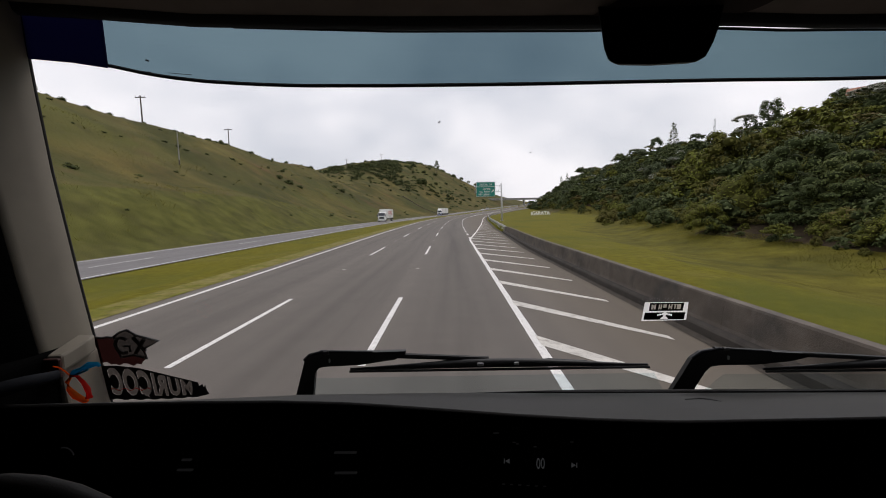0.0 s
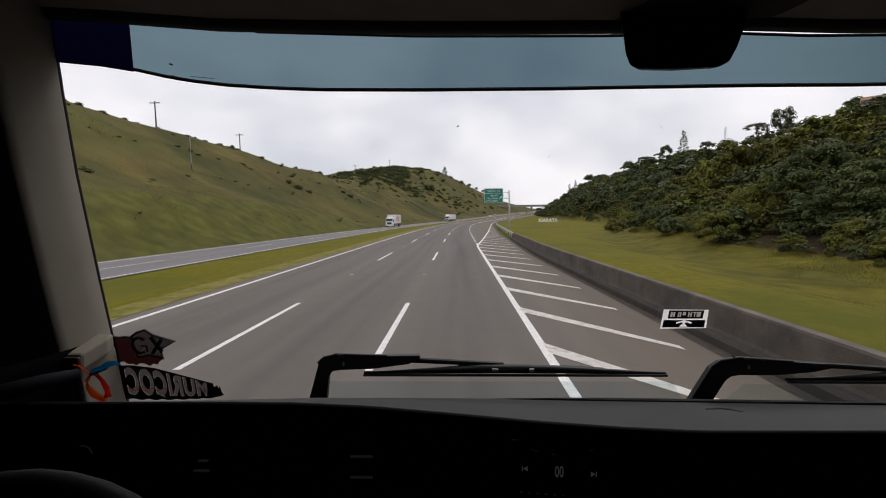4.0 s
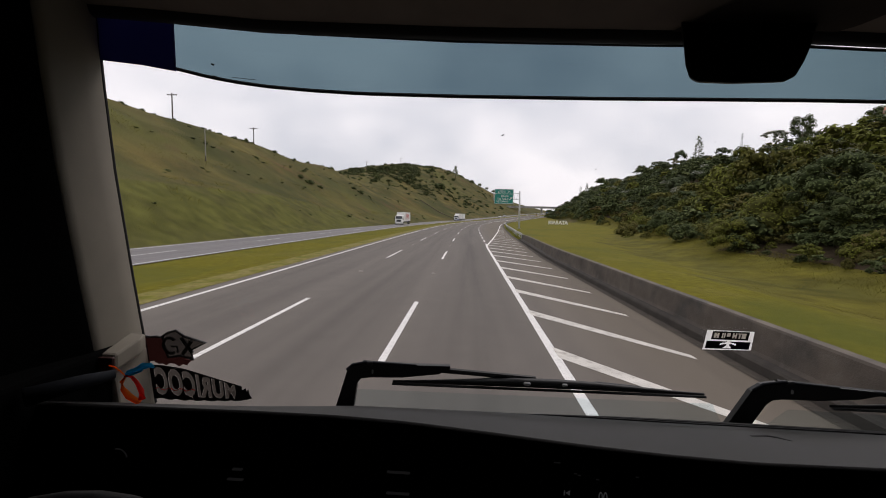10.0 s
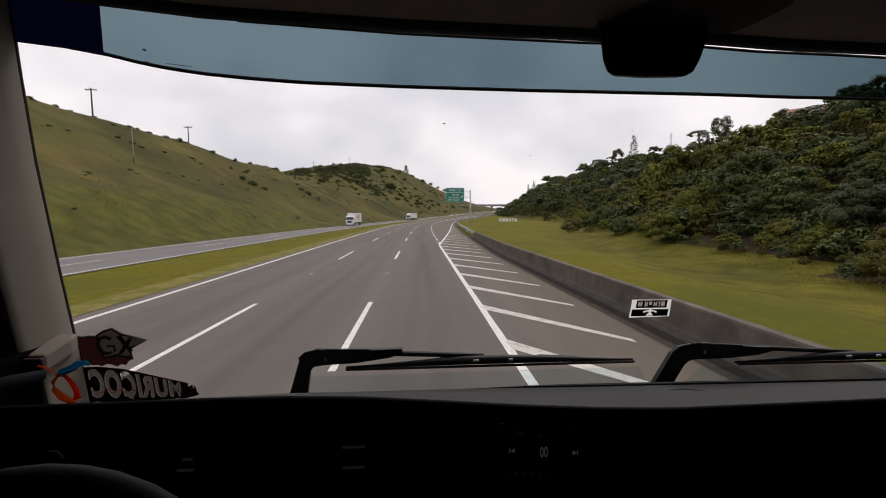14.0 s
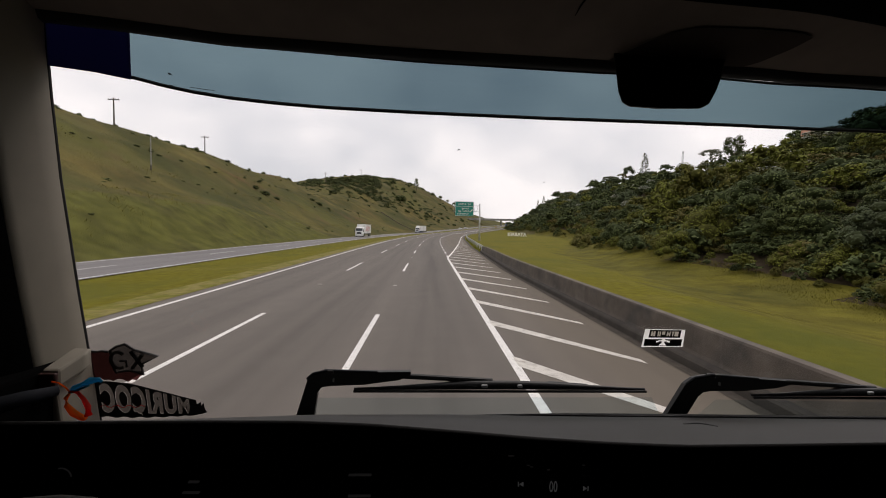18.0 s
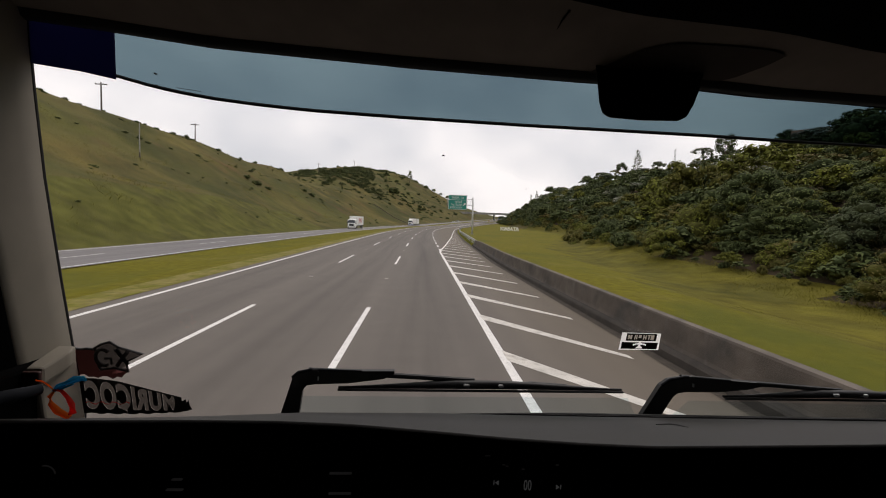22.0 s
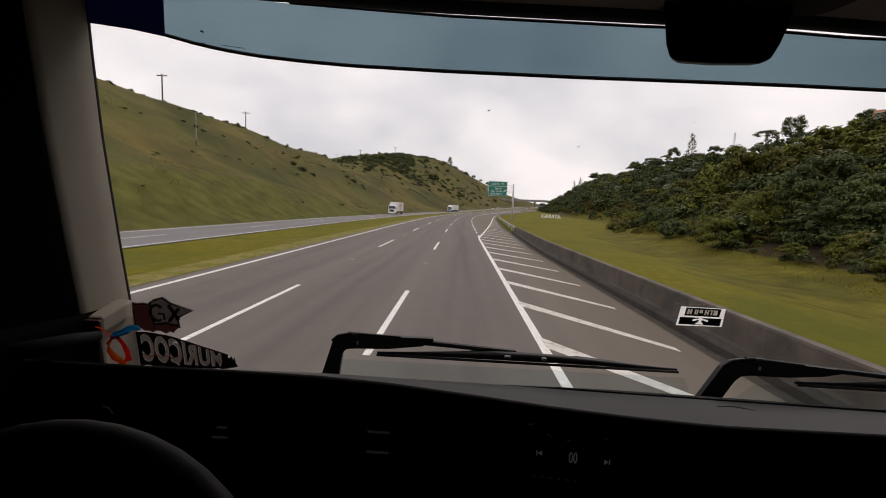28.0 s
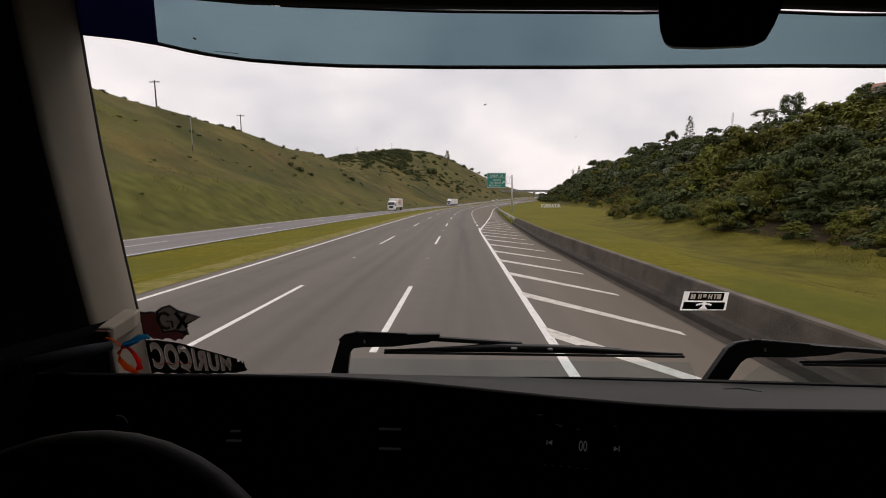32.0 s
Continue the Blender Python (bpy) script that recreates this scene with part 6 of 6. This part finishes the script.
    for k in range(n + 1):
        y = 0.835 - 0.108 * k / n
        x0 = lerp_table(y, [0.727, 0.742, 0.770, 0.816, 0.835], [0.495, 0.450, 0.415, 0.374, 0.36])
        x1 = lerp_table(y, [0.727, 0.732, 0.768, 0.816, 0.835], [0.690, 0.724, 0.712, 0.682, 0.66])
        sheet.append([P(x0 + (x1 - x0) * i / 10, y, lining(x0 + (x1 - x0) * i / 10, y) - 0.003) for i in range(11)])
    part("lining_dark_patch", grid(sheet), M_LINING_DARK, cab, "dark brown patch on the roof lining behind the sensor housing", smooth=True)
    # front edge of the shelf over the windscreen, with a tab and seam in the lining
    shelf = []
    for dz, dy in ((0.05, 0.0), (-0.004, 0.0), (-0.008, -0.010), (-0.006, -0.05), (0.03, -0.25)):
        shelf.append([P(x, lerp_table(x, [0.2, 0.37, 0.52, 0.69, 0.82, 0.87, 1.7], [0.650, 0.672, 0.680, 0.687, 0.697, 0.703, 0.74]) + dy, 0.0) for x in [0.2 + 0.05 * k for k in range(31)]])
        shelf[-1] = [(x, y, EYE + lining(x, y - dy) + dz) for x, y, _ in shelf[-1]]
    part("shelf_edge", grid(shelf), M_BLACK_MATT, cab, "dark edge of the overhead shelf", smooth=True)
    part("lining_seam", tube([P(0.248, 0.722, lining(0.248, 0.722)), P(0.250, 0.70, lining(0.25, 0.70) - 0.001), P(0.256, 0.68, lining(0.256, 0.68))], [0.0006, 0.0018, 0.002], 6), M_BLACK_MATT, cab)
    # shell that closes the cab; unseen windowless walls added to keep daylight out
    top = EYE + 0.72
    part("roof_shell", rounded(box(-1.12, 1.78, -1.35, 0.80, top, top + 0.06), 0.02, 1), M_SHELL, cab)
    part("rear_blackout", box(-1.12, 1.78, -1.35, -1.27, 1.1, top), M_BLACK, cab)
    part("side_blackout", box(-1.16, -1.07, -1.35, 1.0, 1.1, top), M_BLACK, cab)
    part("side_blackout", box(1.71, 1.80, -1.35, 1.0, 1.1, top), M_BLACK, cab)
    part("outer_panel", rounded(box(-1.20, -1.165, -1.36, 1.0, 0.75, top + 0.02), 0.012, 1), M_SHELL, cab)
    part("outer_panel", rounded(box(1.805, 1.84, -1.36, 1.0, 0.75, top + 0.02), 0.012, 1), M_SHELL, cab)
    part("outer_panel", rounded(box(-1.19, 1.83, -1.40, -1.362, 0.75, top + 0.02), 0.012, 1), M_SHELL, cab)
    part("cab_floor", box(-1.12, 1.78, -1.35, 1.06, 1.0, 1.1), M_BLACK, cab)
    part("front_panel", rounded(box(-1.12, 1.78, 1.045, 1.12, 0.35, EYE - 0.66), 0.02, 1), M_SHELL, cab)
    part("front_header", box(-1.12, 1.78, 0.78, 0.86, EYE + 0.52, top), M_SHELL, cab)
    part("bumper", rounded(box(-1.15, 1.81, 0.6, 1.17, 0.3, 0.75), 0.04, 1), M_TRUCK_DARK, cab)
    part("chassis", box(-0.2, 0.9, -4.0, 0.9, 0.55, 1.0), M_TRUCK_DARK, cab)
    for x in (-0.85, 1.52):
        for y in (-0.3, -3.6):
            m = Matrix.Translation((x, y, 0.5))
            w = part("wheel", moved(disc_wheel(0.5, 0.32, 24), m), M_TYRE, cab, smooth=True)
            ptsw = [(x, y + 0.3 * math.cos(2 * math.pi * k / 16), 0.5 + 0.3 * math.sin(2 * math.pi * k / 16)) for k in range(16)]
            part("rim", slab(ptsw, (0.04, 0, 0)), M_ZINC, w)


pillar_and_roof()


def steering_wheel():
    t = thing("steering_wheel", P(-0.48, 0.28, -0.44), "black leather-rimmed steering wheel", "steering wheel")
    c, r = Vector(P(-0.37, 0.235, -0.476)), 0.248
    ax, ay = Vector((1, 0, 0)), Vector((0, 0.454, 0.891))
    ring = [c + ax * r * math.cos(2 * math.pi * k / 48) + ay * r * math.sin(2 * math.pi * k / 48) for k in range(48)]
    part("rim", tube(ring, 0.016, 12, closed=True), M_WHEEL, t, smooth=True)
    nrm = ax.cross(ay)
    part("hub", slab([c + ax * 0.075 * math.cos(2 * math.pi * k / 20) + ay * 0.07 * math.sin(2 * math.pi * k / 20) for k in range(20)], -nrm * 0.05), M_BLACK, t)
    for a in (0.2, 2.94, 4.71):
        d = ax * math.cos(a) + ay * math.sin(a)
        part("spoke", tube([c + d * 0.06 - nrm * 0.02, c + d * 0.215], [0.026, 0.015], 8, flat=0.5), M_BLACK, t)
    part("column", tube([c - nrm * 0.04, c - nrm * 0.25 + Vector((0, 0.18, -0.15))], 0.05, 12), M_BLACK, t)


steering_wheel()


def wiper(name, pts_arm, elbow, blade, mount):
    t = thing(name, P(*mount), "black windscreen wiper with a cranked arm resting outside the glass", "wiper", group="windscreen wipers")
    off = 0.052

    def on(x, z, d=0.0):
        return P(x, gy(z, off + d), z)

    part("arm", slab([on(x, z) for x, z in pts_arm], (0, 0.016, 0)), M_BLACK, t)
    (ax, az), (bx, bz) = elbow
    part("arm_rod", tube([on(ax, az, 0.01), on((ax + bx) / 2, (az + bz) / 2, 0.01), on(bx, bz, 0.01)], [0.009, 0.008, 0.007], 8), M_BLACK, t)
    part("arm_ridge", tube([on(x, z + 0.002, -0.003) for x, z in (pts_arm[12], pts_arm[11], pts_arm[10], pts_arm[9])], [0.004, 0.0045, 0.004, 0.002], 8), M_STALK, t, smooth=True)
    part("arm_pin", rounded(box(ax + 0.028, ax + 0.032, gy(az, off - 0.008), gy(az, off - 0.002), EYE + az - 0.022, EYE + az - 0.012), 0.001, 1), M_ZINC, t)
    part("pivot_cap", tube([on(ax + 0.015, az + 0.006, -0.004), on(ax + 0.03, az + 0.007, -0.004)], 0.006, 8), M_BLACK, t)
    (cx, cz), (dx, dz) = blade
    n = 24
    path = [(cx + (dx - cx) * k / n, cz + (dz - cz) * k / n) for k in range(n + 1)]
    part("rubber_edge", tube([on(x, z - 0.003, -0.01) for x, z in path], 0.0035, 6), M_RUBBER, t)
    spine = [on(x, z + 0.012 * math.sin(math.pi * k / n) ** 1.5, 0.0) for k, (x, z) in enumerate(path)]
    part("blade_spine", tube(spine, [0.0035 + 0.0095 * math.sin(math.pi * k / n) ** 1.4 for k in range(n + 1)], 8), M_BLACK, t, smooth=True)
    mx, mz = cx + (dx - cx) * 0.46, cz + (dz - cz) * 0.46
    part("blade_mount", tube([on(mx - 0.16, mz + 0.012), on(mx - 0.05, mz + 0.015), on(mx + 0.03, mz + 0.014), on(mx + 0.10, mz + 0.006)], [0.004, 0.009, 0.010, 0.004], 8), M_BLACK, t, smooth=True)
    for f0, f1 in ((0.20, 0.46), (0.54, 0.80)):
        a, b = (cx + (dx - cx) * f0, cz + (dz - cz) * f0), (cx + (dx - cx) * f1, cz + (dz - cz) * f1)
        part("bridge", tube([on(a[0], a[1] + 0.002, 0.004), on((a[0] + b[0]) / 2, (a[1] + b[1]) / 2 + 0.017, 0.004), on(b[0], b[1] + 0.011, 0.004)], [0.003, 0.005, 0.006] if f0 < 0.5 else [0.006, 0.005, 0.003], 6), M_BLACK, t)
    for f, w in ((0.44, 0.009), (0.56, 0.007)):
        x, z = cx + (dx - cx) * f, cz + (dz - cz) * f
        part("clip", rounded(box(x - w, x + w, gy(z, off - 0.018), gy(z, off - 0.008), EYE + z + 0.010, EYE + z + 0.018), 0.002, 1), M_ZINC, t)


def glass_dirt():
    """Specks and scuffs stuck on the glass and on the visor."""
    t = thing("dirt_specks", P(0.05, gy(0.2), 0.2), "dark specks of dirt on the windscreen", "dirt")
    for x, z, r in ((0.049, 0.210, 0.0024), (0.256, 0.140, 0.0016), (0.12, -0.05, 0.0012), (-0.3, 0.1, 0.0012), (0.5, 0.2, 0.0012)):
        ring = [P(x + r * 1.4 * math.cos(a), gy(z, -0.001), z + r * 0.6 * math.sin(a + 0.6)) for a in [0.7 * k for k in range(9)]]
        part("speck", slab(ring, (0, 0.001, 0)), M_DECAL_DARK, t)
    for a, b, r in (((-0.633, 0.374), (-0.627, 0.372), 0.002), ((-0.63, 0.348), (-0.622, 0.345), 0.0012), ((-0.583, 0.344), (-0.527, 0.338), 0.0006)):
        part("scuff", tube([P(a[0], 0.94, a[1]), P(b[0], 0.94, b[1])], r, 6), M_DECAL_DARK, t)


glass_dirt()

wiper("wiper", [(-0.380, -0.51), (-0.330, -0.51), (-0.317, -0.436), (-0.305, -0.420), (-0.28, -0.416), (-0.19, -0.412), (-0.09, -0.397), (-0.06, -0.380), (-0.06, -0.372), (-0.15, -0.374), (-0.29, -0.372), (-0.325, -0.381), (-0.342, -0.396)],
      ((-0.30, -0.378), (0.17, -0.401)), ((-0.216, -0.424), (0.605, -0.420)), (-0.35, 1.06, -0.5))
wiper("wiper", [(0.672, -0.52), (0.732, -0.52), (0.765, -0.443), (0.778, -0.429), (0.80, -0.425), (0.90, -0.424), (0.99, -0.415), (1.04, -0.402), (1.02, -0.392), (0.93, -0.386), (0.79, -0.377), (0.745, -0.386), (0.722, -0.405)],
      ((0.785, -0.382), (1.30, -0.417)), ((0.92, -0.437), (1.70, -0.437)), (0.70, 1.06, -0.5))


def outline(pts, close, r, mat, parent, name="outline"):
    part(name, tube(pts, r, 6, closed=close), mat, parent)


def star_sticker():
    z = lambda v: gy(v, -0.001)
    blot = ((-0.891, -0.312), (-0.862, -0.300), (-0.846, -0.303), (-0.832, -0.300), (-0.816, -0.302), (-0.812, -0.335), (-0.806, -0.358), (-0.771, -0.352), (-0.740, -0.356), (-0.744, -0.366), (-0.752, -0.372), (-0.759, -0.381), (-0.770, -0.378), (-0.781, -0.385), (-0.794, -0.378), (-0.806, -0.377), (-0.818, -0.383), (-0.826, -0.379), (-0.840, -0.380), (-0.851, -0.372), (-0.868, -0.376), (-0.891, -0.372))
    n = len(blot)
    t = part("sticker", ([P(x, z(v), v) for x, v in blot], [tuple(range(n))]), M_DECAL_MAROON, None)
    tagged(t, "maroon and grey star sticker on the inside of the windscreen", "sticker")
    star = [(-0.812, -0.298), (-0.796, -0.288), (-0.774, -0.281), (-0.754, -0.296), (-0.696, -0.313), (-0.741, -0.335), (-0.738, -0.362), (-0.771, -0.352), (-0.806, -0.358), (-0.812, -0.335)]
    part("star", ([P(x, z(v) - 0.002, v) for x, v in star], [tuple(range(len(star)))]), M_DECAL_GREY, t)
    outline([P(x, z(v) - 0.003, v) for x, v in star], True, 0.0032, M_DECAL_DARK, t)
    outline([P(x, z(v) - 0.003, v) for x, v in blot[:5]], False, 0.003, M_DECAL_DARK, t)
    ring = [(-0.794 + 0.019 * math.cos(a), -0.324 + 0.022 * math.sin(a)) for a in [2 * math.pi * k / 16 for k in range(16)]]
    outline([P(x, z(v) - 0.004, v) for x, v in ring[2:14]], False, 0.0042, M_DECAL_DARK, t, "emblem")
    part("stroke", tube([P(-0.791, z(-0.326) - 0.004, -0.326), P(-0.776, z(-0.326) - 0.004, -0.326), P(-0.776, z(-0.34) - 0.004, -0.342)], 0.003, 6), M_DECAL_DARK, t)
    for a, b in (((-0.761, -0.300), (-0.736, -0.342)), ((-0.734, -0.308), (-0.763, -0.346))):
        part("stroke", tube([P(a[0], z(a[1]) - 0.004, a[1]), P(b[0], z(b[1]) - 0.004, b[1])], 0.0046, 6), M_DECAL_DARK, t)


star_sticker()


def glyph_mesh(body, mat):
    """Bold flat letters."""
    cu = bpy.data.curves.new("writing", "FONT")
    cu.body, cu.size, cu.resolution_u = body, 1.0, 4
    cu.space_character, cu.offset = 1.12, 0.052
    ob = bpy.data.objects.new("writing", cu)
    scene.collection.objects.link(ob)
    bpy.context.view_layer.update()
    me = bpy.data.meshes.new_from_object(ob.evaluated_get(bpy.context.evaluated_depsgraph_get()))
    bpy.data.objects.remove(ob)
    me.materials.clear()
    me.materials.append(mat)
    return me


def cut_plate(me, ring, mat):
    """A flat plate inside the ring from which the letters of a flat mesh are cut out."""
    tris, edges, index, pts = [], {}, {}, []
    for p in me.polygons:
        ks = []
        for i in p.vertices:
            key = (round(me.vertices[i].co.x, 4), round(me.vertices[i].co.y, 4))
            if key not in index:
                index[key] = len(pts)
                pts.append(Vector(key))
            ks.append(index[key])
        tris.append(ks)
        for a, b in zip(ks, ks[1:] + ks[:1]):
            e = (min(a, b), max(a, b))
            edges[e] = edges.get(e, 0) + 1
    rim = [e for e, n in edges.items() if n == 1]
    n0 = len(pts)
    pts += [Vector(r) for r in ring]
    rim += [(n0 + k, n0 + (k + 1) % len(ring)) for k in range(len(ring))]
    vs, _, fs, _, _, _ = geometry.delaunay_2d_cdt(pts, rim, [list(range(n0, n0 + len(ring)))], 1, 1e-5)
    tri_pts = [[pts[i] for i in t] for t in tris]

    def in_letter(c):
        for t in tri_pts:
            for k in range(1, len(t) - 1):
                if geometry.intersect_point_tri_2d(c, t[0], t[k], t[k + 1]):
                    return True
        return False

    keep = []
    for f in fs:
        c = sum((vs[i] for i in f), Vector((0, 0))) / len(f)
        if not in_letter(c):
            keep.append(f)
    return mesh_of("sticker", [(v.x, v.y, 0) for v in vs], keep, mat)


def word_sticker():
    """Lettering that reads from outside, so that it shows mirrored from within; it grows towards the pillar."""
    x0, x1 = -0.879, -0.592

    def top(x):
        return lerp_table(x, [x0, -0.83, -0.77, x1], [-0.388, -0.387, -0.394, -0.441])

    def low(x):
        return lerp_table(x, [x0, -0.70, x1], [-0.474, -0.480, -0.480])

    def warp(me, lift):
        co = np.empty(len(me.vertices) * 3, dtype=np.float32)
        me.vertices.foreach_get("co", co)
        co = co.reshape(-1, 3)
        u = np.clip(co[:, 0] / wide, -0.14, 1.10)
        u = np.sign(u) * np.abs(u) ** 1.06
        v = co[:, 1] / 0.73
        for i in range(len(co)):
            x = x1 - 0.040 - float(u[i]) * (x1 - 0.040 - x0 - 0.024)
            zz = low(x) + 0.010 + float(v[i]) * (top(x) - low(x) - 0.013)
            co[i] = P(x, gy(zz, lift) - float(co[i][2]) * 0.02, zz)
        me.vertices.foreach_set("co", co.ravel())
        me.update()
        return me

    fill = glyph_mesh("MURIÇOC", M_DECAL_SMOKE)
    wide = max(p.co.x for p in fill.vertices)
    n = 26
    ring = [(-0.45 + (wide + 0.75) * k / n, -0.15 - 0.05 * abs(math.sin(k * 0.8))) for k in range(n + 1)]
    ring += [(wide + 0.30 - (wide + 0.75) * k / n, 0.80) for k in range(n + 1)]
    plate = part("sticker", warp(cut_plate(fill, ring, M_DECAL_DARK), -0.002), None, None)
    tagged(plate, "dark sticker with grey lettering stuck mirrored along the lower windscreen", "sticker")
    part("lettering", warp(fill, -0.001), None, plate, "smoky grey see-through letters")
    wave = [P(-0.855 + 0.0085 * k, gy(-0.452, -0.0055), -0.452 + 0.004 * math.sin(k * 1.7)) for k in range(14)]
    part("script", tube(wave, 0.0009, 6), M_RIB_RED, plate, "thin red script line")
    part("tail", slab([P(-0.628, gy(-0.45, -0.004), -0.436), P(-0.620, gy(-0.45, -0.004), -0.446), P(-0.610, gy(-0.45, -0.004), -0.444), P(-0.604, gy(-0.45, -0.004), -0.440), P(-0.601, gy(-0.45, -0.004), -0.450), P(-0.597, gy(-0.45, -0.004), -0.442), P(-0.594, gy(-0.46, -0.004), -0.458), P(-0.588, gy(-0.46, -0.004), -0.468), P(-0.600, gy(-0.46, -0.004), -0.472), P(-0.636, gy(-0.46, -0.004), -0.478)], (0, 0.001, 0)), M_DECAL_DARK, plate)


word_sticker()


def badge_sticker():
    z = lambda v: gy(v, -0.001)
    c = [(0.552, -0.226), (0.660, -0.227), (0.660, -0.2745), (0.548, -0.2765)]
    t = part("sticker", ([P(x, z(v), v) for x, v in c], [(0, 1, 2, 3)]), M_DECAL_WHITE, None)
    tagged(t, "small white and black badge sticker on the windscreen", "sticker")

    def at(u, v):
        x = c[3][0] + (c[0][0] - c[3][0]) * v + (c[1][0] - c[0][0]) * u
        zz = c[3][1] + 0.001 + (c[0][1] - c[3][1]) * v
        return P(x, z(zz) - 0.0015, zz)

    def stencil(name, u0, u1, v0, v1, nu, nv, bare):
        """A black print with bare places in it, through which the white shows."""
        geo = []
        for i in range(nu):
            for k in range(nv):
                if not bare((i + 0.5) / nu, (k + 0.5) / nv):
                    us, vs_ = (u0 + (u1 - u0) * i / nu, u0 + (u1 - u0) * (i + 1) / nu), (v0 + (v1 - v0) * k / nv, v0 + (v1 - v0) * (k + 1) / nv)
                    geo.append(([at(us[0], vs_[0]), at(us[1], vs_[0]), at(us[1], vs_[1]), at(us[0], vs_[1])], [(0, 1, 2, 3)]))
        return part(name, join(*geo), M_DECAL_DARK, t)

    bars = ((0.06, 0.11), (0.14, 0.19), (0.26, 0.30), (0.33, 0.36), (0.40, 0.50), (0.56, 0.60), (0.63, 0.67), (0.73, 0.77), (0.81, 0.92))

    def writing(u, v):
        mid = 0.40 < v < 0.58
        return 0.2 < v < 0.82 and (any(a < u < b for a, b in bars) and not (0.40 < u < 0.50 and not mid and v < 0.6) or (mid and (0.06 < u < 0.19 or 0.56 < u < 0.68)) or (v > 0.66 and 0.70 < u < 0.92))

    def arch_mark(u, v):
        a = abs(u - 0.5)
        return (a < 0.19 and abs(v - (0.80 - 6.5 * a * a)) < 0.11) or (v > 0.08 and a < 0.035 + 0.16 * max(0.0, 0.42 - v) ** 0.8)

    stencil("black_bar", 0.12, 0.90, 0.52, 0.94, 52, 10, writing)
    stencil("black_band", 0.04, 0.97, 0.06, 0.44, 60, 12, arch_mark)
    film = part("print_film", ([at(0.14, 0.56), at(0.88, 0.56), at(0.88, 0.90), at(0.14, 0.90)], [(0, 1, 2, 3)]), M_DECAL_PRINT, t, "greyed print")
    film.data.transform(Matrix.Translation((0, -0.002, 0)))


badge_sticker()


def ribbon():
    t = thing("ribbon", P(-0.74, 0.80, -0.33), "blue, orange and red ribbons tied round the pillar foot", "ribbon")
    part("blue_band", tube([P(-0.744, 0.79, -0.324), P(-0.732, 0.788, -0.315), P(-0.720, 0.79, -0.309), P(-0.708, 0.795, -0.303), P(-0.694, 0.80, -0.302), P(-0.688, 0.80, -0.307)], [0.003, 0.008, 0.0055, 0.0095, 0.006, 0.003], 10, flat=0.75), M_RIB_BLUE, t, smooth=True)
    part("blue_band", tube([P(-0.742, 0.787, -0.326), P(-0.724, 0.786, -0.318), P(-0.706, 0.79, -0.311)], [0.003, 0.005, 0.004], 8, flat=0.5), M_RIB_BLUE, t, smooth=True)
    part("orange_loop", tube([P(-0.735, 0.785, -0.320), P(-0.747, 0.785, -0.334), P(-0.746, 0.785, -0.350), P(-0.733, 0.785, -0.366), P(-0.712, 0.787, -0.380)], [0.003, 0.0055, 0.006, 0.009, 0.007], 8, flat=0.5), M_RIB_ORANGE, t, smooth=True)
    part("red_loop", tube([P(-0.736, 0.782, -0.320), P(-0.722, 0.782, -0.321), P(-0.710, 0.782, -0.335), P(-0.702, 0.783, -0.353), P(-0.704, 0.785, -0.371)], [0.003, 0.004, 0.005, 0.009, 0.007], 8, flat=0.5), M_RIB_RED, t, smooth=True)
    part("cord", tube([P(-0.772, 0.783, -0.300), P(-0.757, 0.78, -0.301), P(-0.745, 0.78, -0.309), P(-0.738, 0.783, -0.320)], 0.0014, 8), M_RIB_ORANGE, t)


ribbon()


# the cab and all in it stand at their place on the highway
for ob in list(scene.objects):
    if ob not in OUTSIDE and ob.parent is None:
        ob.location += Vector((CAB_X, CAB_Y, 0))
